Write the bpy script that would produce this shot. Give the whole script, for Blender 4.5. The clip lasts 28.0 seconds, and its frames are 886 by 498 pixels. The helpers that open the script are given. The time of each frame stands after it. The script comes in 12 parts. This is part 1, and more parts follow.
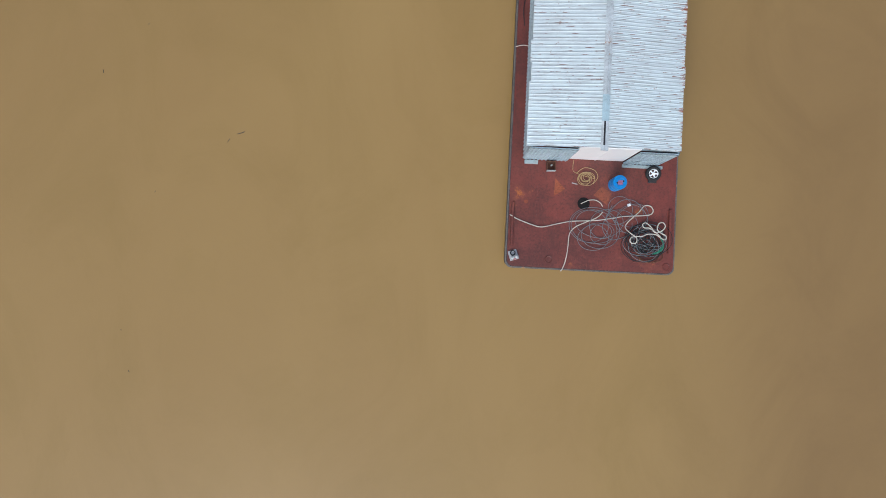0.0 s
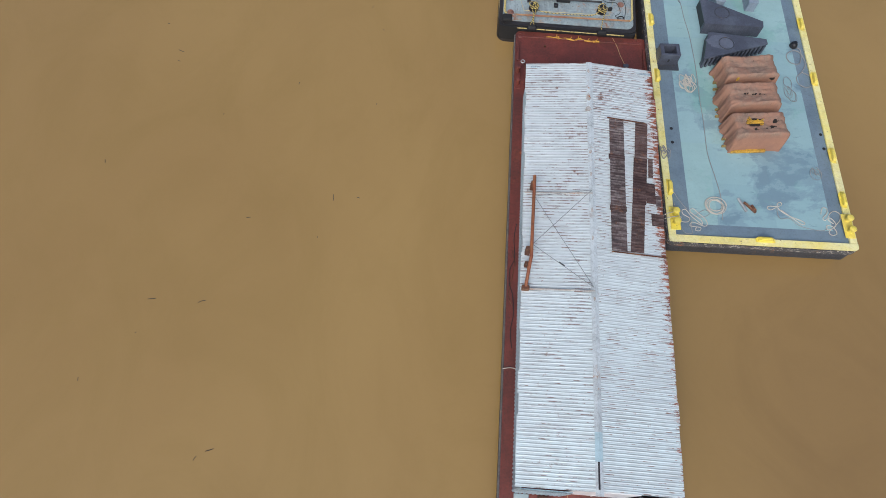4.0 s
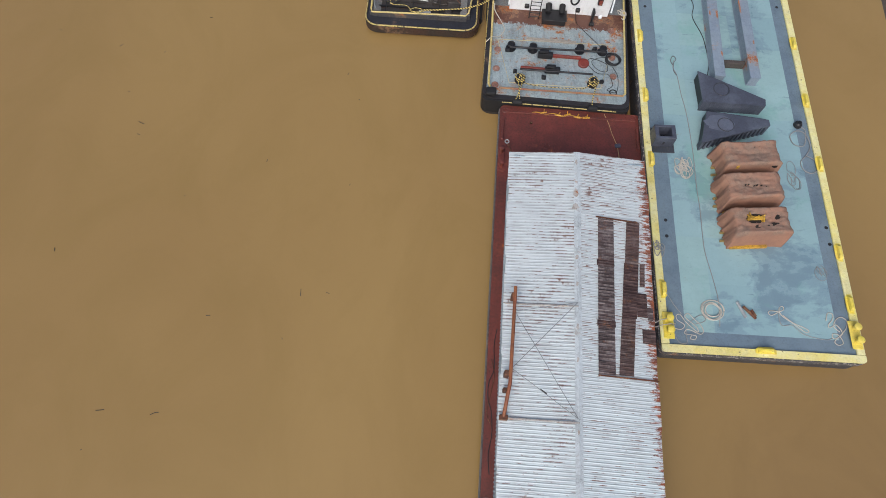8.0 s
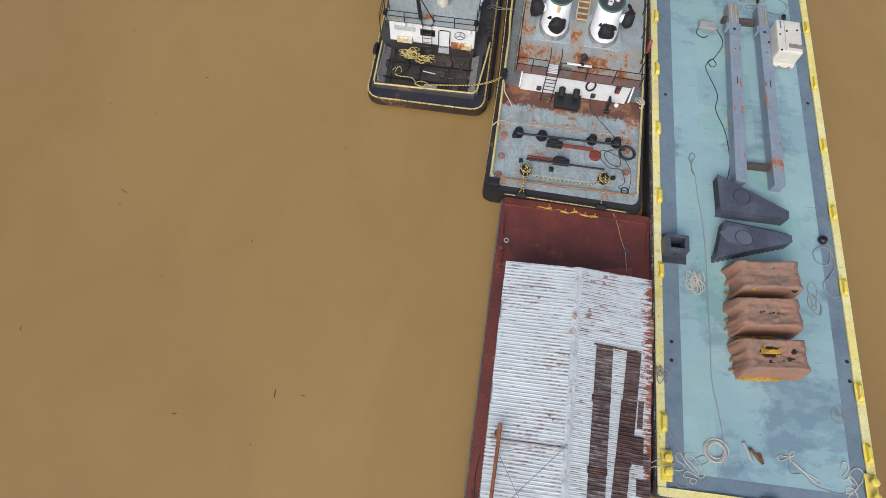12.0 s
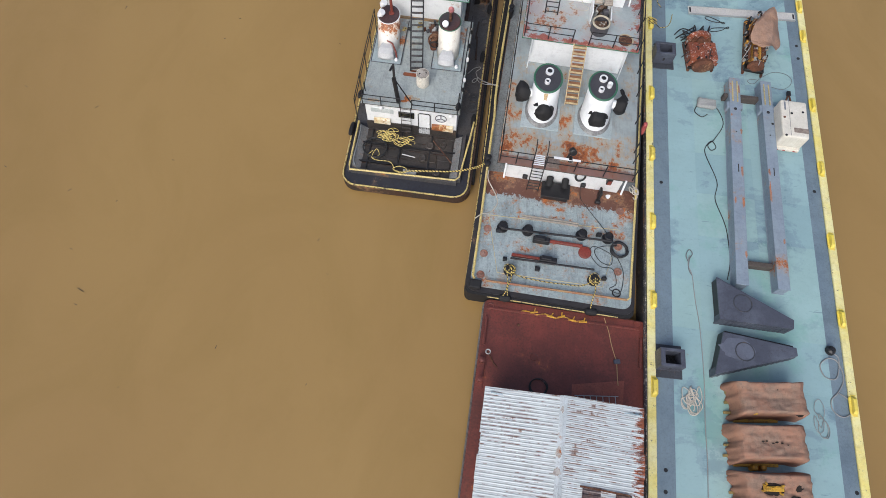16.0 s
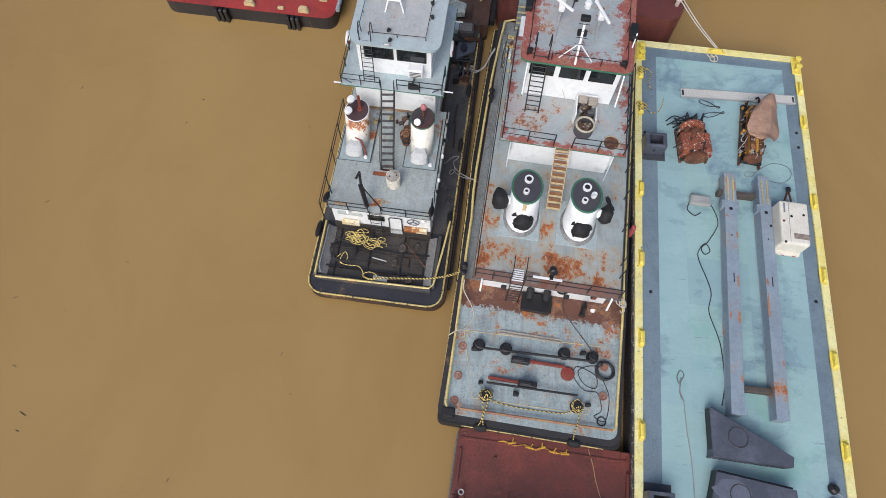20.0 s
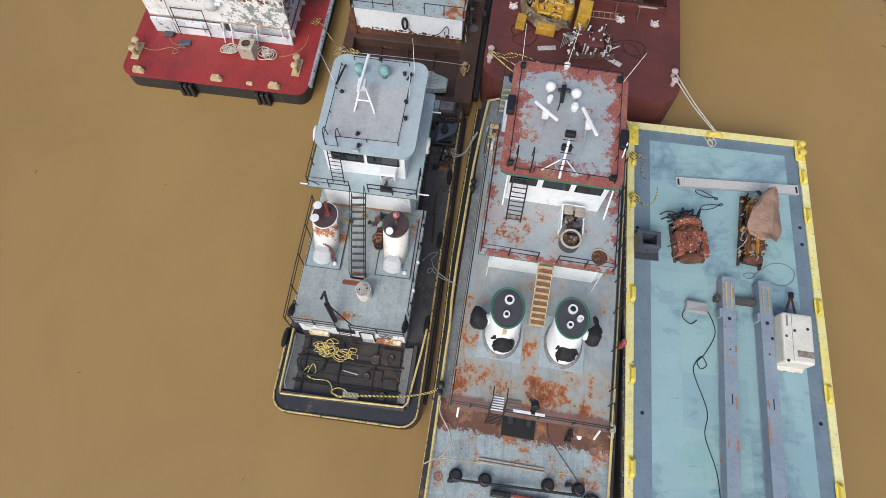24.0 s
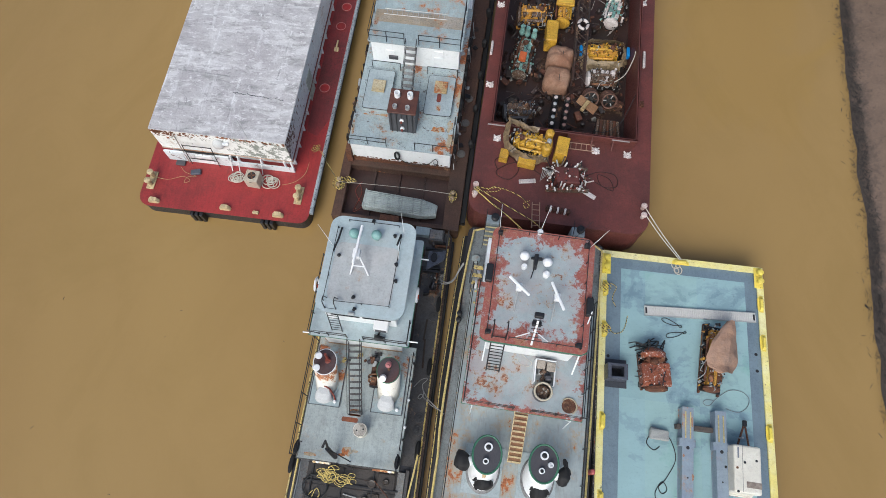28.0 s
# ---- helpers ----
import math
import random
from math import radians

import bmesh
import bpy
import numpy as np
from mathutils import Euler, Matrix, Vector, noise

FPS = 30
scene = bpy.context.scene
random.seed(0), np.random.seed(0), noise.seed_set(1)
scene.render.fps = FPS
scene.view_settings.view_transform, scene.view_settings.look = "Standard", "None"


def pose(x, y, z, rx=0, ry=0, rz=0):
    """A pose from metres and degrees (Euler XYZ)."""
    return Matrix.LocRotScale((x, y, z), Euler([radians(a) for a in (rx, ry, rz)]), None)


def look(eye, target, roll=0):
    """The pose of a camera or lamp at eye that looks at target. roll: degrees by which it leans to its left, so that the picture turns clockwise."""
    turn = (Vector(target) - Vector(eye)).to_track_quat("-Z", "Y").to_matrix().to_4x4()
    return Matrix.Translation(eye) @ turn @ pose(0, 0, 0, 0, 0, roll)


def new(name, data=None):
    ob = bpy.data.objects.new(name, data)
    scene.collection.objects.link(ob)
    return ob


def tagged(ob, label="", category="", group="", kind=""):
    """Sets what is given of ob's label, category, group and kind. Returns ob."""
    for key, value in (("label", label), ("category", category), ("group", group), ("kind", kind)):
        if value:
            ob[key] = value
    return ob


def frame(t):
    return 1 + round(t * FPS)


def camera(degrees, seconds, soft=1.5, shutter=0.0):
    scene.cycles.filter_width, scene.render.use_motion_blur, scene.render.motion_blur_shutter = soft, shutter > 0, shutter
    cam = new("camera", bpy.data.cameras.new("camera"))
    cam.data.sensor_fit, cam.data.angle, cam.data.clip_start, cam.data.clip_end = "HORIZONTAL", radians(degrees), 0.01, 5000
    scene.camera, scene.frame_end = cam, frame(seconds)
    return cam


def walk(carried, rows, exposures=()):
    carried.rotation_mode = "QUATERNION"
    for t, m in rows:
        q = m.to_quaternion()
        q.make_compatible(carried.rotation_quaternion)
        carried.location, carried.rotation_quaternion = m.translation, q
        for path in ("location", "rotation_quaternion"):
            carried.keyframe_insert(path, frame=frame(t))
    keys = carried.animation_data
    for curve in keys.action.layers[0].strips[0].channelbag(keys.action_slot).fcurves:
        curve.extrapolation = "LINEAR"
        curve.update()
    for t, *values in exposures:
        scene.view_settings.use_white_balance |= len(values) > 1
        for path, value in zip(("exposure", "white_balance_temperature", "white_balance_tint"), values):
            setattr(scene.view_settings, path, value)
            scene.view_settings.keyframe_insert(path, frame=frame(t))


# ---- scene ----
cam = camera(71.7, 28.0, soft=0.85)
EXPOSURES = [(0.0, -0.09, 5500, 6), (3.0, -0.11, 5590, 7), (4.0, -0.16, 5660, 7.5), (7.0, -0.21, 5850, 9), (12.0, -0.15, 5830, 9), (18.0, -0.10, 5830, 9), (21.0, -0.09, 5790, 9), (24.5, -0.11, 5770, 8), (26.0, -0.05, 5760, 7), (28.0, -0.06, 5730, 5)]
PATH = [
    (0, (0.418, 0.418, 28.333), (0.42, 0.481, 26.334), 0.3),
    (0.5, (0.486, 0.64, 28.219), (0.487, 0.715, 26.221), -0.4),
    (1, (0.386, 0.876, 28.198), (0.396, 0.968, 26.201), 4.9),
    (1.5, (0.374, 1.334, 28.071), (0.39, 1.429, 26.073), 8.3),
    (2, (0.515, 1.875, 27.915), (0.527, 1.97, 25.917), 6.3),
    (2.5, (0.562, 2.358, 27.808), (0.578, 2.459, 25.81), 8.1),
    (3, (0.456, 2.862, 27.523), (0.496, 3.105, 25.539), 8.1),
    (3.5, (0.561, 3.613, 27.622), (0.609, 4.235, 25.722), 4.1),
    (3.6, (0.591, 3.705, 27.665), (0.635, 4.393, 25.788), 3.7),
    (4, (0.968, 4.153, 27.925), (0.992, 4.963, 26.097), 1.8),
    (4.5, (1.114, 4.909, 27.994), (1.137, 5.712, 26.162), 1.8),
    (6.5, (1.696, 7.539, 27.891), (1.72, 8.344, 26.061), 2.0),
    (7, (1.766, 8.33, 27.936), (1.793, 9.126, 26.101), 2.2),
    (7.5, (1.849, 8.987, 27.823), (1.882, 9.787, 25.99), 2.7),
    (8, (1.994, 9.68, 27.833), (2.026, 10.476, 25.998), 2.7),
    (8.5, (2.147, 10.293, 27.795), (2.179, 11.091, 25.962), 2.8),
    (9, (2.228, 11.015, 27.856), (2.246, 11.81, 26.02), 2.9),
    (9.5, (2.402, 11.676, 27.864), (2.419, 12.472, 26.029), 2.9),
    (10, (2.494, 12.348, 27.852), (2.515, 13.145, 26.018), 3.2),
    (10.5, (2.615, 13.05, 27.966), (2.597, 13.84, 26.129), 2.6),
    (11, (2.73, 13.736, 28.011), (2.713, 14.524, 26.173), 2.8),
    (11.5, (2.864, 14.226, 27.946), (2.847, 15.025, 26.112), 3.0),
    (12, (2.889, 14.94, 27.932), (2.877, 15.735, 26.097), 3.4),
    (12.5, (3.064, 15.573, 27.968), (3.046, 16.369, 26.133), 3.0),
    (14.5, (3.338, 18.304, 27.959), (3.321, 19.093, 26.122), 3.0),
    (15, (3.415, 19.015, 27.96), (3.398, 19.803, 26.121), 3.1),
    (15.5, (3.536, 19.769, 28.014), (3.517, 20.553, 26.175), 2.9),
    (16, (3.68, 20.464, 27.989), (3.658, 21.251, 26.151), 2.7),
    (16.5, (3.781, 21.189, 27.965), (3.758, 21.98, 26.128), 2.6),
    (17, (3.863, 22.051, 28.003), (3.842, 22.835, 26.163), 2.8),
    (17.5, (3.975, 22.798, 27.963), (3.954, 23.583, 26.124), 2.8),
    (18, (4.129, 23.561, 27.998), (4.11, 24.345, 26.158), 2.7),
    (18.5, (4.256, 24.317, 28.083), (4.234, 25.097, 26.241), 2.5),
    (19, (4.393, 25.004, 28.122), (4.369, 25.784, 26.281), 2.4),
    (19.5, (4.525, 25.701, 28.184), (4.497, 26.479, 26.341), 2.1),
    (20, (4.553, 26.328, 28.085), (4.53, 27.111, 26.244), 2.5),
    (20.5, (4.674, 26.966, 28.078), (4.649, 27.75, 26.238), 2.4),
    (21, (4.686, 27.693, 28.101), (4.666, 28.471, 26.259), 2.7),
    (21.5, (4.704, 28.335, 28.053), (4.689, 29.116, 26.211), 3.1),
    (23.5, (5.136, 31.203, 28.128), (5.114, 31.978, 26.284), 2.6),
    (24, (5.206, 32.006, 28.135), (5.186, 32.775, 26.289), 2.7),
    (24.5, (5.315, 32.799, 28.355), (5.283, 33.562, 26.507), 2.3),
    (25, (5.383, 33.721, 29.571), (5.344, 34.475, 27.719), 2.1),
    (25.5, (5.437, 34.739, 31.411), (5.394, 35.479, 29.553), 1.7),
    (26, (5.478, 35.593, 33.015), (5.432, 36.325, 31.154), 1.5),
    (26.5, (5.541, 36.222, 33.734), (5.491, 36.953, 31.873), 1.2),
    (27, (5.502, 36.789, 33.798), (5.454, 37.517, 31.936), 1.2),
    (27.5, (5.489, 37.404, 33.825), (5.441, 38.125, 31.96), 1.2),
    (28, (5.548, 37.91, 33.823), (5.517, 38.629, 31.957), 1.4),
]
walk(cam, [(t, look(eye, target, roll)) for t, eye, target, roll in PATH], EXPOSURES)

# ---- sky and sun: bright overcast, light from the south-south-west ----
SUN_UP, SUN_ROUND = radians(46), radians(200)
world = bpy.data.worlds.new("overcast_sky")
scene.world = world
world.use_nodes = True
wn = world.node_tree.nodes
sky = wn.new("ShaderNodeTexSky")
sky.sky_type = "NISHITA"
sky.sun_disc = False
sky.sun_elevation, sky.sun_rotation = SUN_UP, SUN_ROUND
sky.air_density, sky.dust_density, sky.ozone_density = 1.0, 8.0, 0.8
wn["Background"].inputs[1].default_value = 0.14
world.node_tree.links.new(sky.outputs[0], wn["Background"].inputs[0])
sun_data = bpy.data.lights.new("sun", "SUN")
sun_data.energy, sun_data.angle, sun_data.color = 1.0, radians(32), (1.0, 0.98, 0.95)
sun = new("sun", sun_data)
sun_way = Vector((math.sin(SUN_ROUND) * math.cos(SUN_UP), math.cos(SUN_ROUND) * math.cos(SUN_UP), math.sin(SUN_UP)))
sun.matrix_world = look(sun_way * 80, (0, 0, 0))


# ---- materials ----
class Net:
    """A short way to write node trees."""

    def __init__(self, name):
        self.mat = bpy.data.materials.new(name)
        self.mat.use_nodes = True
        self.tree = self.mat.node_tree
        self.shader = self.tree.nodes["Principled BSDF"]
        self.place = self.node("ShaderNodeNewGeometry").outputs["Position"]

    def node(self, kind):
        return self.tree.nodes.new(kind)

    def link(self, a, b):
        self.tree.links.new(a, b)

    def put(self, socket, value):
        if isinstance(value, (int, float)):
            socket.default_value = value
        elif isinstance(value, tuple):
            socket.default_value = (*value, 1.0) if len(socket.default_value) == 4 and len(value) == 3 else value
        else:
            self.link(value, socket)

    def scaled(self, sx, sy, sz, turn=0.0):
        m = self.node("ShaderNodeMapping")
        self.link(self.place, m.inputs["Vector"])
        m.inputs["Scale"].default_value = (sx, sy, sz)
        m.inputs["Rotation"].default_value = (0, 0, radians(turn))
        return m.outputs[0]

    def noise(self, scale, detail=4.0, rough=0.6, vector=None, warp=0.0):
        n = self.node("ShaderNodeTexNoise")
        self.link(vector or self.place, n.inputs["Vector"])
        for key, value in (("Scale", scale), ("Detail", detail), ("Roughness", rough), ("Distortion", warp)):
            n.inputs[key].default_value = value
        return n.outputs["Fac"]

    def ramp(self, fac, low, high, a=0.0, b=1.0):
        r = self.node("ShaderNodeMapRange")
        self.put(r.inputs["Value"], fac)
        for key, value in (("From Min", low), ("From Max", high), ("To Min", a), ("To Max", b)):
            r.inputs[key].default_value = value
        return r.outputs[0]

    def math(self, kind, a, b=0.0):
        m = self.node("ShaderNodeMath")
        m.operation = kind
        self.put(m.inputs[0], a), self.put(m.inputs[1], b)
        return m.outputs[0]

    def mix(self, fac, a, b):
        m = self.node("ShaderNodeMix")
        m.data_type = "RGBA"
        self.put(m.inputs[0], fac), self.put(m.inputs[6], a), self.put(m.inputs[7], b)
        return m.outputs[2]

    def bump(self, height, strength=0.3, distance=0.01):
        b = self.node("ShaderNodeBump")
        b.inputs["Strength"].default_value, b.inputs["Distance"].default_value = strength, distance
        self.link(height, b.inputs["Height"])
        self.link(b.outputs[0], self.shader.inputs["Normal"])

    def done(self, colour, rough=0.6, metal=0.0):
        self.put(self.shader.inputs["Base Color"], colour)
        self.put(self.shader.inputs["Roughness"], rough)
        self.put(self.shader.inputs["Metallic"], metal)
        return self.mat


RUST, DARK_RUST = (0.47, 0.145, 0.03), (0.20, 0.062, 0.022)


def painted(name, colour, second, rust=0.0, rough=0.5, patch=0.45, dirt=0.25, streak=0.0, chip=None, chips=0.0, size=1.0, runs=0.0, rust_band=None, chip_band=None, halo=(0.36, 0.225, 0.125)):
    """Weathered paint on steel: two tones in patches, worn and grimy places, scuffs, rust that breaks out in clusters, and flakes down to an undercoat."""
    n = Net(name)

    def band(axis, low, high, amount):
        split = n.node("ShaderNodeSeparateXYZ")
        n.link(n.node("ShaderNodeTexCoord").outputs["Object"], split.inputs[0])
        return n.ramp(split.outputs[axis], low, high, 0.0, amount)

    grime = tuple(0.16 * c + g for c, g in zip(colour, (0.022, 0.018, 0.014)))
    big = n.noise(0.5 * size, 8, 0.66)
    mid = n.noise(2.2 * size, 9, 0.74)
    fine = n.noise(10, 7, 0.8)
    col = n.mix(n.ramp(big, patch - 0.08, patch + 0.14), colour, second)
    col = n.mix(n.ramp(mid, 0.5, 0.66, 0.0, 0.36), col, tuple(0.66 * c for c in colour))
    col = n.mix(n.ramp(mid, 0.48, 0.33, 0.0, 0.4), col, tuple(min(1.25 * c + 0.01, 0.86) for c in colour))
    stain = n.math("ADD", n.math("MULTIPLY", n.noise(0.38 * size, 9, 0.7, n.scaled(1.0, 0.8, 1.0, 40)), 0.7), n.math("MULTIPLY", fine, 0.3))
    col = n.mix(n.ramp(stain, 0.50, 0.60, 0.0, min(1.5 * dirt, 0.8)), col, grime)
    col = n.mix(n.ramp(fine, 0.50, 0.64, 0.0, min(1.7 * dirt, 0.85)), col, grime)
    if streak:
        lines = n.noise(1.6, 7, 0.75, n.scaled(3.2, 0.3, 3.2))
        col = n.mix(n.ramp(lines, 0.5, 0.66, 0.0, streak), col, grime)
        scuff = n.noise(2.2, 5, 0.7, n.scaled(9.0, 0.8, 5.0, 25))
        col = n.mix(n.ramp(scuff, 0.62, 0.70, 0.0, streak), col, tuple(min(1.5 * c + 0.05, 0.86) for c in colour))
    if runs:
        drips = n.noise(1.3, 6, 0.72, n.scaled(5.0, 5.0, 0.35))
        low = 0.60 - 0.15 * runs
        col = n.mix(n.ramp(drips, low - 0.03, low + 0.08, 0.0, runs), col, (0.36, 0.22, 0.12))
        col = n.mix(n.ramp(drips, low + 0.06, low + 0.11, 0.0, min(1.4 * runs, 0.9)), col, (0.24, 0.075, 0.025))
    specks = n.ramp(n.noise(30, 4, 0.7), 0.60, 0.66, 0.0, min(0.6, 2.2 * dirt))
    col = n.mix(specks, col, grime)
    col = n.mix(n.ramp(n.noise(11, 7, 0.8), 0.615, 0.66, 0.0, min(0.7, 2.6 * dirt)), col, grime)
    if chips:
        flakes = n.noise(2.6 * size, 10, 0.78)
        if chip_band:
            flakes = n.math("ADD", flakes, band(*chip_band))
        col = n.mix(n.ramp(flakes, 0.62 - 0.16 * chips, 0.635 - 0.16 * chips), col, chip)
    if rust:
        zone = n.noise(0.55 * size, 5, 0.6, n.scaled(1.0, 1.0, 1.0, 65))
        crumbs = n.noise(2.4 * size, 12, 0.8)
        a = n.math("ADD", n.math("MULTIPLY", zone, 0.5), n.math("MULTIPLY", crumbs, 0.5))
        if rust_band:
            a = n.math("ADD", a, band(*rust_band))
        low = 0.655 - 0.15 * rust
        col = n.mix(n.ramp(a, low - 0.055, low + 0.01, 0.0, 0.6), col, halo)
        tone = n.mix(n.ramp(n.noise(5, 8, 0.8), 0.42, 0.58), RUST, DARK_RUST)
        tone = n.mix(n.ramp(a, low + 0.05, low + 0.16, 0.0, 0.85), tone, (0.15, 0.058, 0.030))
        col = n.mix(n.ramp(a, low, low + 0.02, 0.0, 0.95), col, tone)
    n.bump(n.noise(22, 5, 0.7), 0.35, 0.01)
    return n.done(col, n.ramp(fine, 0.3, 0.7, max(rough - 0.12, 0.2), min(rough + 0.2, 0.95)))


def plain(name, colour, rough=0.5, metal=0.0, vary=0.3, grain=14.0, relief=0.15):
    n = Net(name)
    col = n.mix(n.ramp(n.noise(grain, 6, 0.75), 0.4, 0.65, 0.0, vary), colour, tuple(0.35 * c for c in colour))
    col = n.mix(n.ramp(n.noise(1.7, 8, 0.75), 0.45, 0.65, 0.0, 0.7 * vary), col, tuple(0.55 * c + 0.006 for c in colour))
    n.bump(n.noise(grain * 2.5, 3), relief, 0.004)
    return n.done(col, rough, metal)


def water_material():
    n = Net("muddy_river_water")
    drift = n.noise(0.035, 5, 0.6, n.scaled(1.0, 0.45, 1.0, 12), 0.8)
    swirl = n.noise(0.16, 6, 0.65, n.scaled(1.0, 0.6, 1.0, 20), 1.2)
    col = n.mix(n.ramp(drift, 0.35, 0.68), (0.338, 0.223, 0.082), (0.290, 0.185, 0.068))
    col = n.mix(n.ramp(swirl, 0.45, 0.72, 0.0, 0.38), col, (0.245, 0.162, 0.052))
    where = n.node("ShaderNodeSeparateXYZ")
    n.link(n.place, where.inputs[0])
    # Water colour darkens towards the south-east, broken up by the swirl noise.
    southeast = n.math("MULTIPLY", n.ramp(where.outputs["X"], 8.0, 17.0), n.ramp(where.outputs["Y"], 26.0, 10.0))
    southeast = n.math("MULTIPLY", southeast, n.ramp(swirl, 0.3, 0.7, 0.5, 0.66))
    col = n.mix(southeast, col, (0.205, 0.126, 0.054))
    wave = n.math("ADD", n.noise(0.5, 4, 0.55, n.scaled(1.0, 0.55, 1.0, 15)), n.math("MULTIPLY", n.noise(3.2, 3, 0.5), 0.16))
    n.bump(wave, 0.04, 0.03)
    n.shader.inputs["IOR"].default_value = 1.42
    return n.done(col, 0.02)


WATER = water_material()
RED_DECK = painted("red_oxide_deck_paint", (0.195, 0.046, 0.032), (0.122, 0.033, 0.025), rust=0.26, rough=0.42, dirt=0.3, streak=0.24, halo=(0.25, 0.075, 0.042))
BRIGHT_RED = painted("bright_red_deck_paint", (0.38, 0.028, 0.028), (0.25, 0.024, 0.024), rust=0.06, rough=0.42, dirt=0.12, streak=0.2)
MAROON = painted("maroon_hull_paint", (0.158, 0.045, 0.036), (0.105, 0.034, 0.029), rust=0.1, rough=0.42, dirt=0.2, streak=0.2, halo=(0.12, 0.04, 0.03))
HULL_BLACK = painted("black_hull_paint", (0.018, 0.018, 0.022), (0.035, 0.032, 0.034), rust=0.12, rough=0.5, dirt=0.3)
HULL_BROWN = painted("brown_rusted_hull_plate", (0.034, 0.024, 0.020), (0.062, 0.030, 0.020), rust=0.35, rough=0.6, dirt=0.4)


def deck_paint(name, colour, slate, amount):
    """Rolled-on pale blue deck paint: soft slate patches, wet brush streaks along the barge, faint scratches and a few rusty spots."""
    n = Net(name)
    cloud = n.noise(0.40, 8, 0.62, n.scaled(0.8, 0.8, 1.0), 0.5)
    brush = n.noise(1.0, 6, 0.62, n.scaled(0.75, 1.5, 1.0, 8))
    col = n.mix(n.ramp(brush, 0.38, 0.62, 0.0, 0.4), colour, tuple(0.86 * c for c in colour))
    col = n.mix(n.ramp(n.noise(0.55, 6, 0.6, n.scaled(1.0, 0.6, 1.0, 3)), 0.52, 0.66, 0.0, 0.5), col, tuple(1.12 * c for c in colour))
    m = n.math("ADD", n.math("MULTIPLY", cloud, 0.72), n.math("MULTIPLY", brush, 0.28))
    where = n.node("ShaderNodeSeparateXYZ")
    n.link(n.place, where.inputs[0])
    m = n.math("ADD", m, n.ramp(where.outputs["Y"], 22.0, 28.0, 0.012, -0.028))
    col = n.mix(n.ramp(m, 0.515, 0.545, 0.0, 0.75 * amount), col, slate)
    col = n.mix(n.ramp(m, 0.575, 0.60, 0.0, 0.5 * amount), col, tuple(0.75 * c for c in slate))
    green = n.noise(0.34, 6, 0.65, n.scaled(1.0, 1.0, 1.0, 33))
    col = n.mix(n.ramp(green, 0.57, 0.66, 0.0, 0.5), col, (0.20, 0.40, 0.35))
    lines = n.noise(1.0, 6, 0.7, n.scaled(1.6, 9.0, 1.0, 80))
    col = n.mix(n.ramp(lines, 0.62, 0.72, 0.0, 0.16), col, tuple(0.6 * c for c in slate))
    dark = n.noise(1.7, 7, 0.72, n.scaled(0.5, 3.0, 1.0))
    col = n.mix(n.ramp(dark, 0.63, 0.69, 0.0, 0.55), col, tuple(0.62 * c for c in slate))
    col = n.mix(n.ramp(n.noise(9, 7, 0.78), 0.52, 0.68, 0.0, 0.22), col, tuple(0.55 * c for c in colour))
    col = n.mix(n.ramp(n.noise(1.4, 10, 0.8), 0.645, 0.67, 0.0, 0.45), col, (0.28, 0.20, 0.11))
    n.bump(n.noise(22, 5, 0.7), 0.2, 0.006)
    return n.done(col, n.ramp(m, 0.45, 0.6, 0.42, 0.24))


BLUE_DECK = deck_paint("pale_blue_deck_paint", (0.295, 0.442, 0.465), (0.17, 0.245, 0.315), 0.7)
BLUE_GREY = painted("slate_blue_deck_border", (0.150, 0.205, 0.255), (0.180, 0.240, 0.285), rust=0.0, rough=0.36, dirt=0.1, streak=0.08)
YELLOW = painted("yellow_kerb_paint", (0.80, 0.69, 0.22), (0.80, 0.75, 0.40), rust=0.0, rough=0.5, dirt=0.09, chip=(0.16, 0.14, 0.10), chips=0.04, size=1.4)
YELLOW_BRIGHT = painted("bright_yellow_cleat_paint", (0.82, 0.66, 0.08), (0.78, 0.62, 0.12), rough=0.42, dirt=0.07, chip=(0.14, 0.12, 0.08), chips=0.05, size=2.0)
YELLOW_PIPE = painted("pale_yellow_pipe_paint", (0.72, 0.58, 0.20), (0.62, 0.50, 0.22), rust=0.12, rough=0.5, dirt=0.2, size=2.5, chip=(0.10, 0.07, 0.05), chips=0.12)
YELLOW_TRIM = painted("scuffed_yellow_trim", (0.66, 0.50, 0.14), (0.55, 0.45, 0.20), rust=0.3, rough=0.55, dirt=0.35, size=2.5, chip=(0.05, 0.04, 0.035), chips=0.45)
BLACK_STEEL = plain("black_painted_steel", (0.016, 0.016, 0.018), 0.45)
RUBBER = plain("black_rubber", (0.014, 0.014, 0.015), 0.75)
WHITE_PAINT = painted("white_marine_paint", (0.85, 0.875, 0.885), (0.82, 0.845, 0.855), rust=0.04, rough=0.35, dirt=0.022, runs=0.06, size=1.5)
WHITE_GLOSS = plain("clean_white_gel_coat", (0.82, 0.83, 0.84), 0.3, vary=0.06)
GREY_DECK = painted("pale_grey_deck_paint", (0.375, 0.45, 0.465), (0.305, 0.37, 0.385), rust=0.5, rough=0.5, dirt=0.11, streak=0.16)
DARK_GREY = plain("dark_grey_paint", (0.075, 0.075, 0.085), 0.5)
EDGE_TRIM = painted("dark_rusty_deck_edge", (0.05, 0.075, 0.06), (0.09, 0.08, 0.07), rust=0.4, rough=0.6, size=3)
PIT_BLACK = plain("unlit_inside", (0.002, 0.002, 0.002), 0.9)
GREEN_TRIM = plain("faded_green_trim_paint", (0.05, 0.17, 0.10), 0.5)


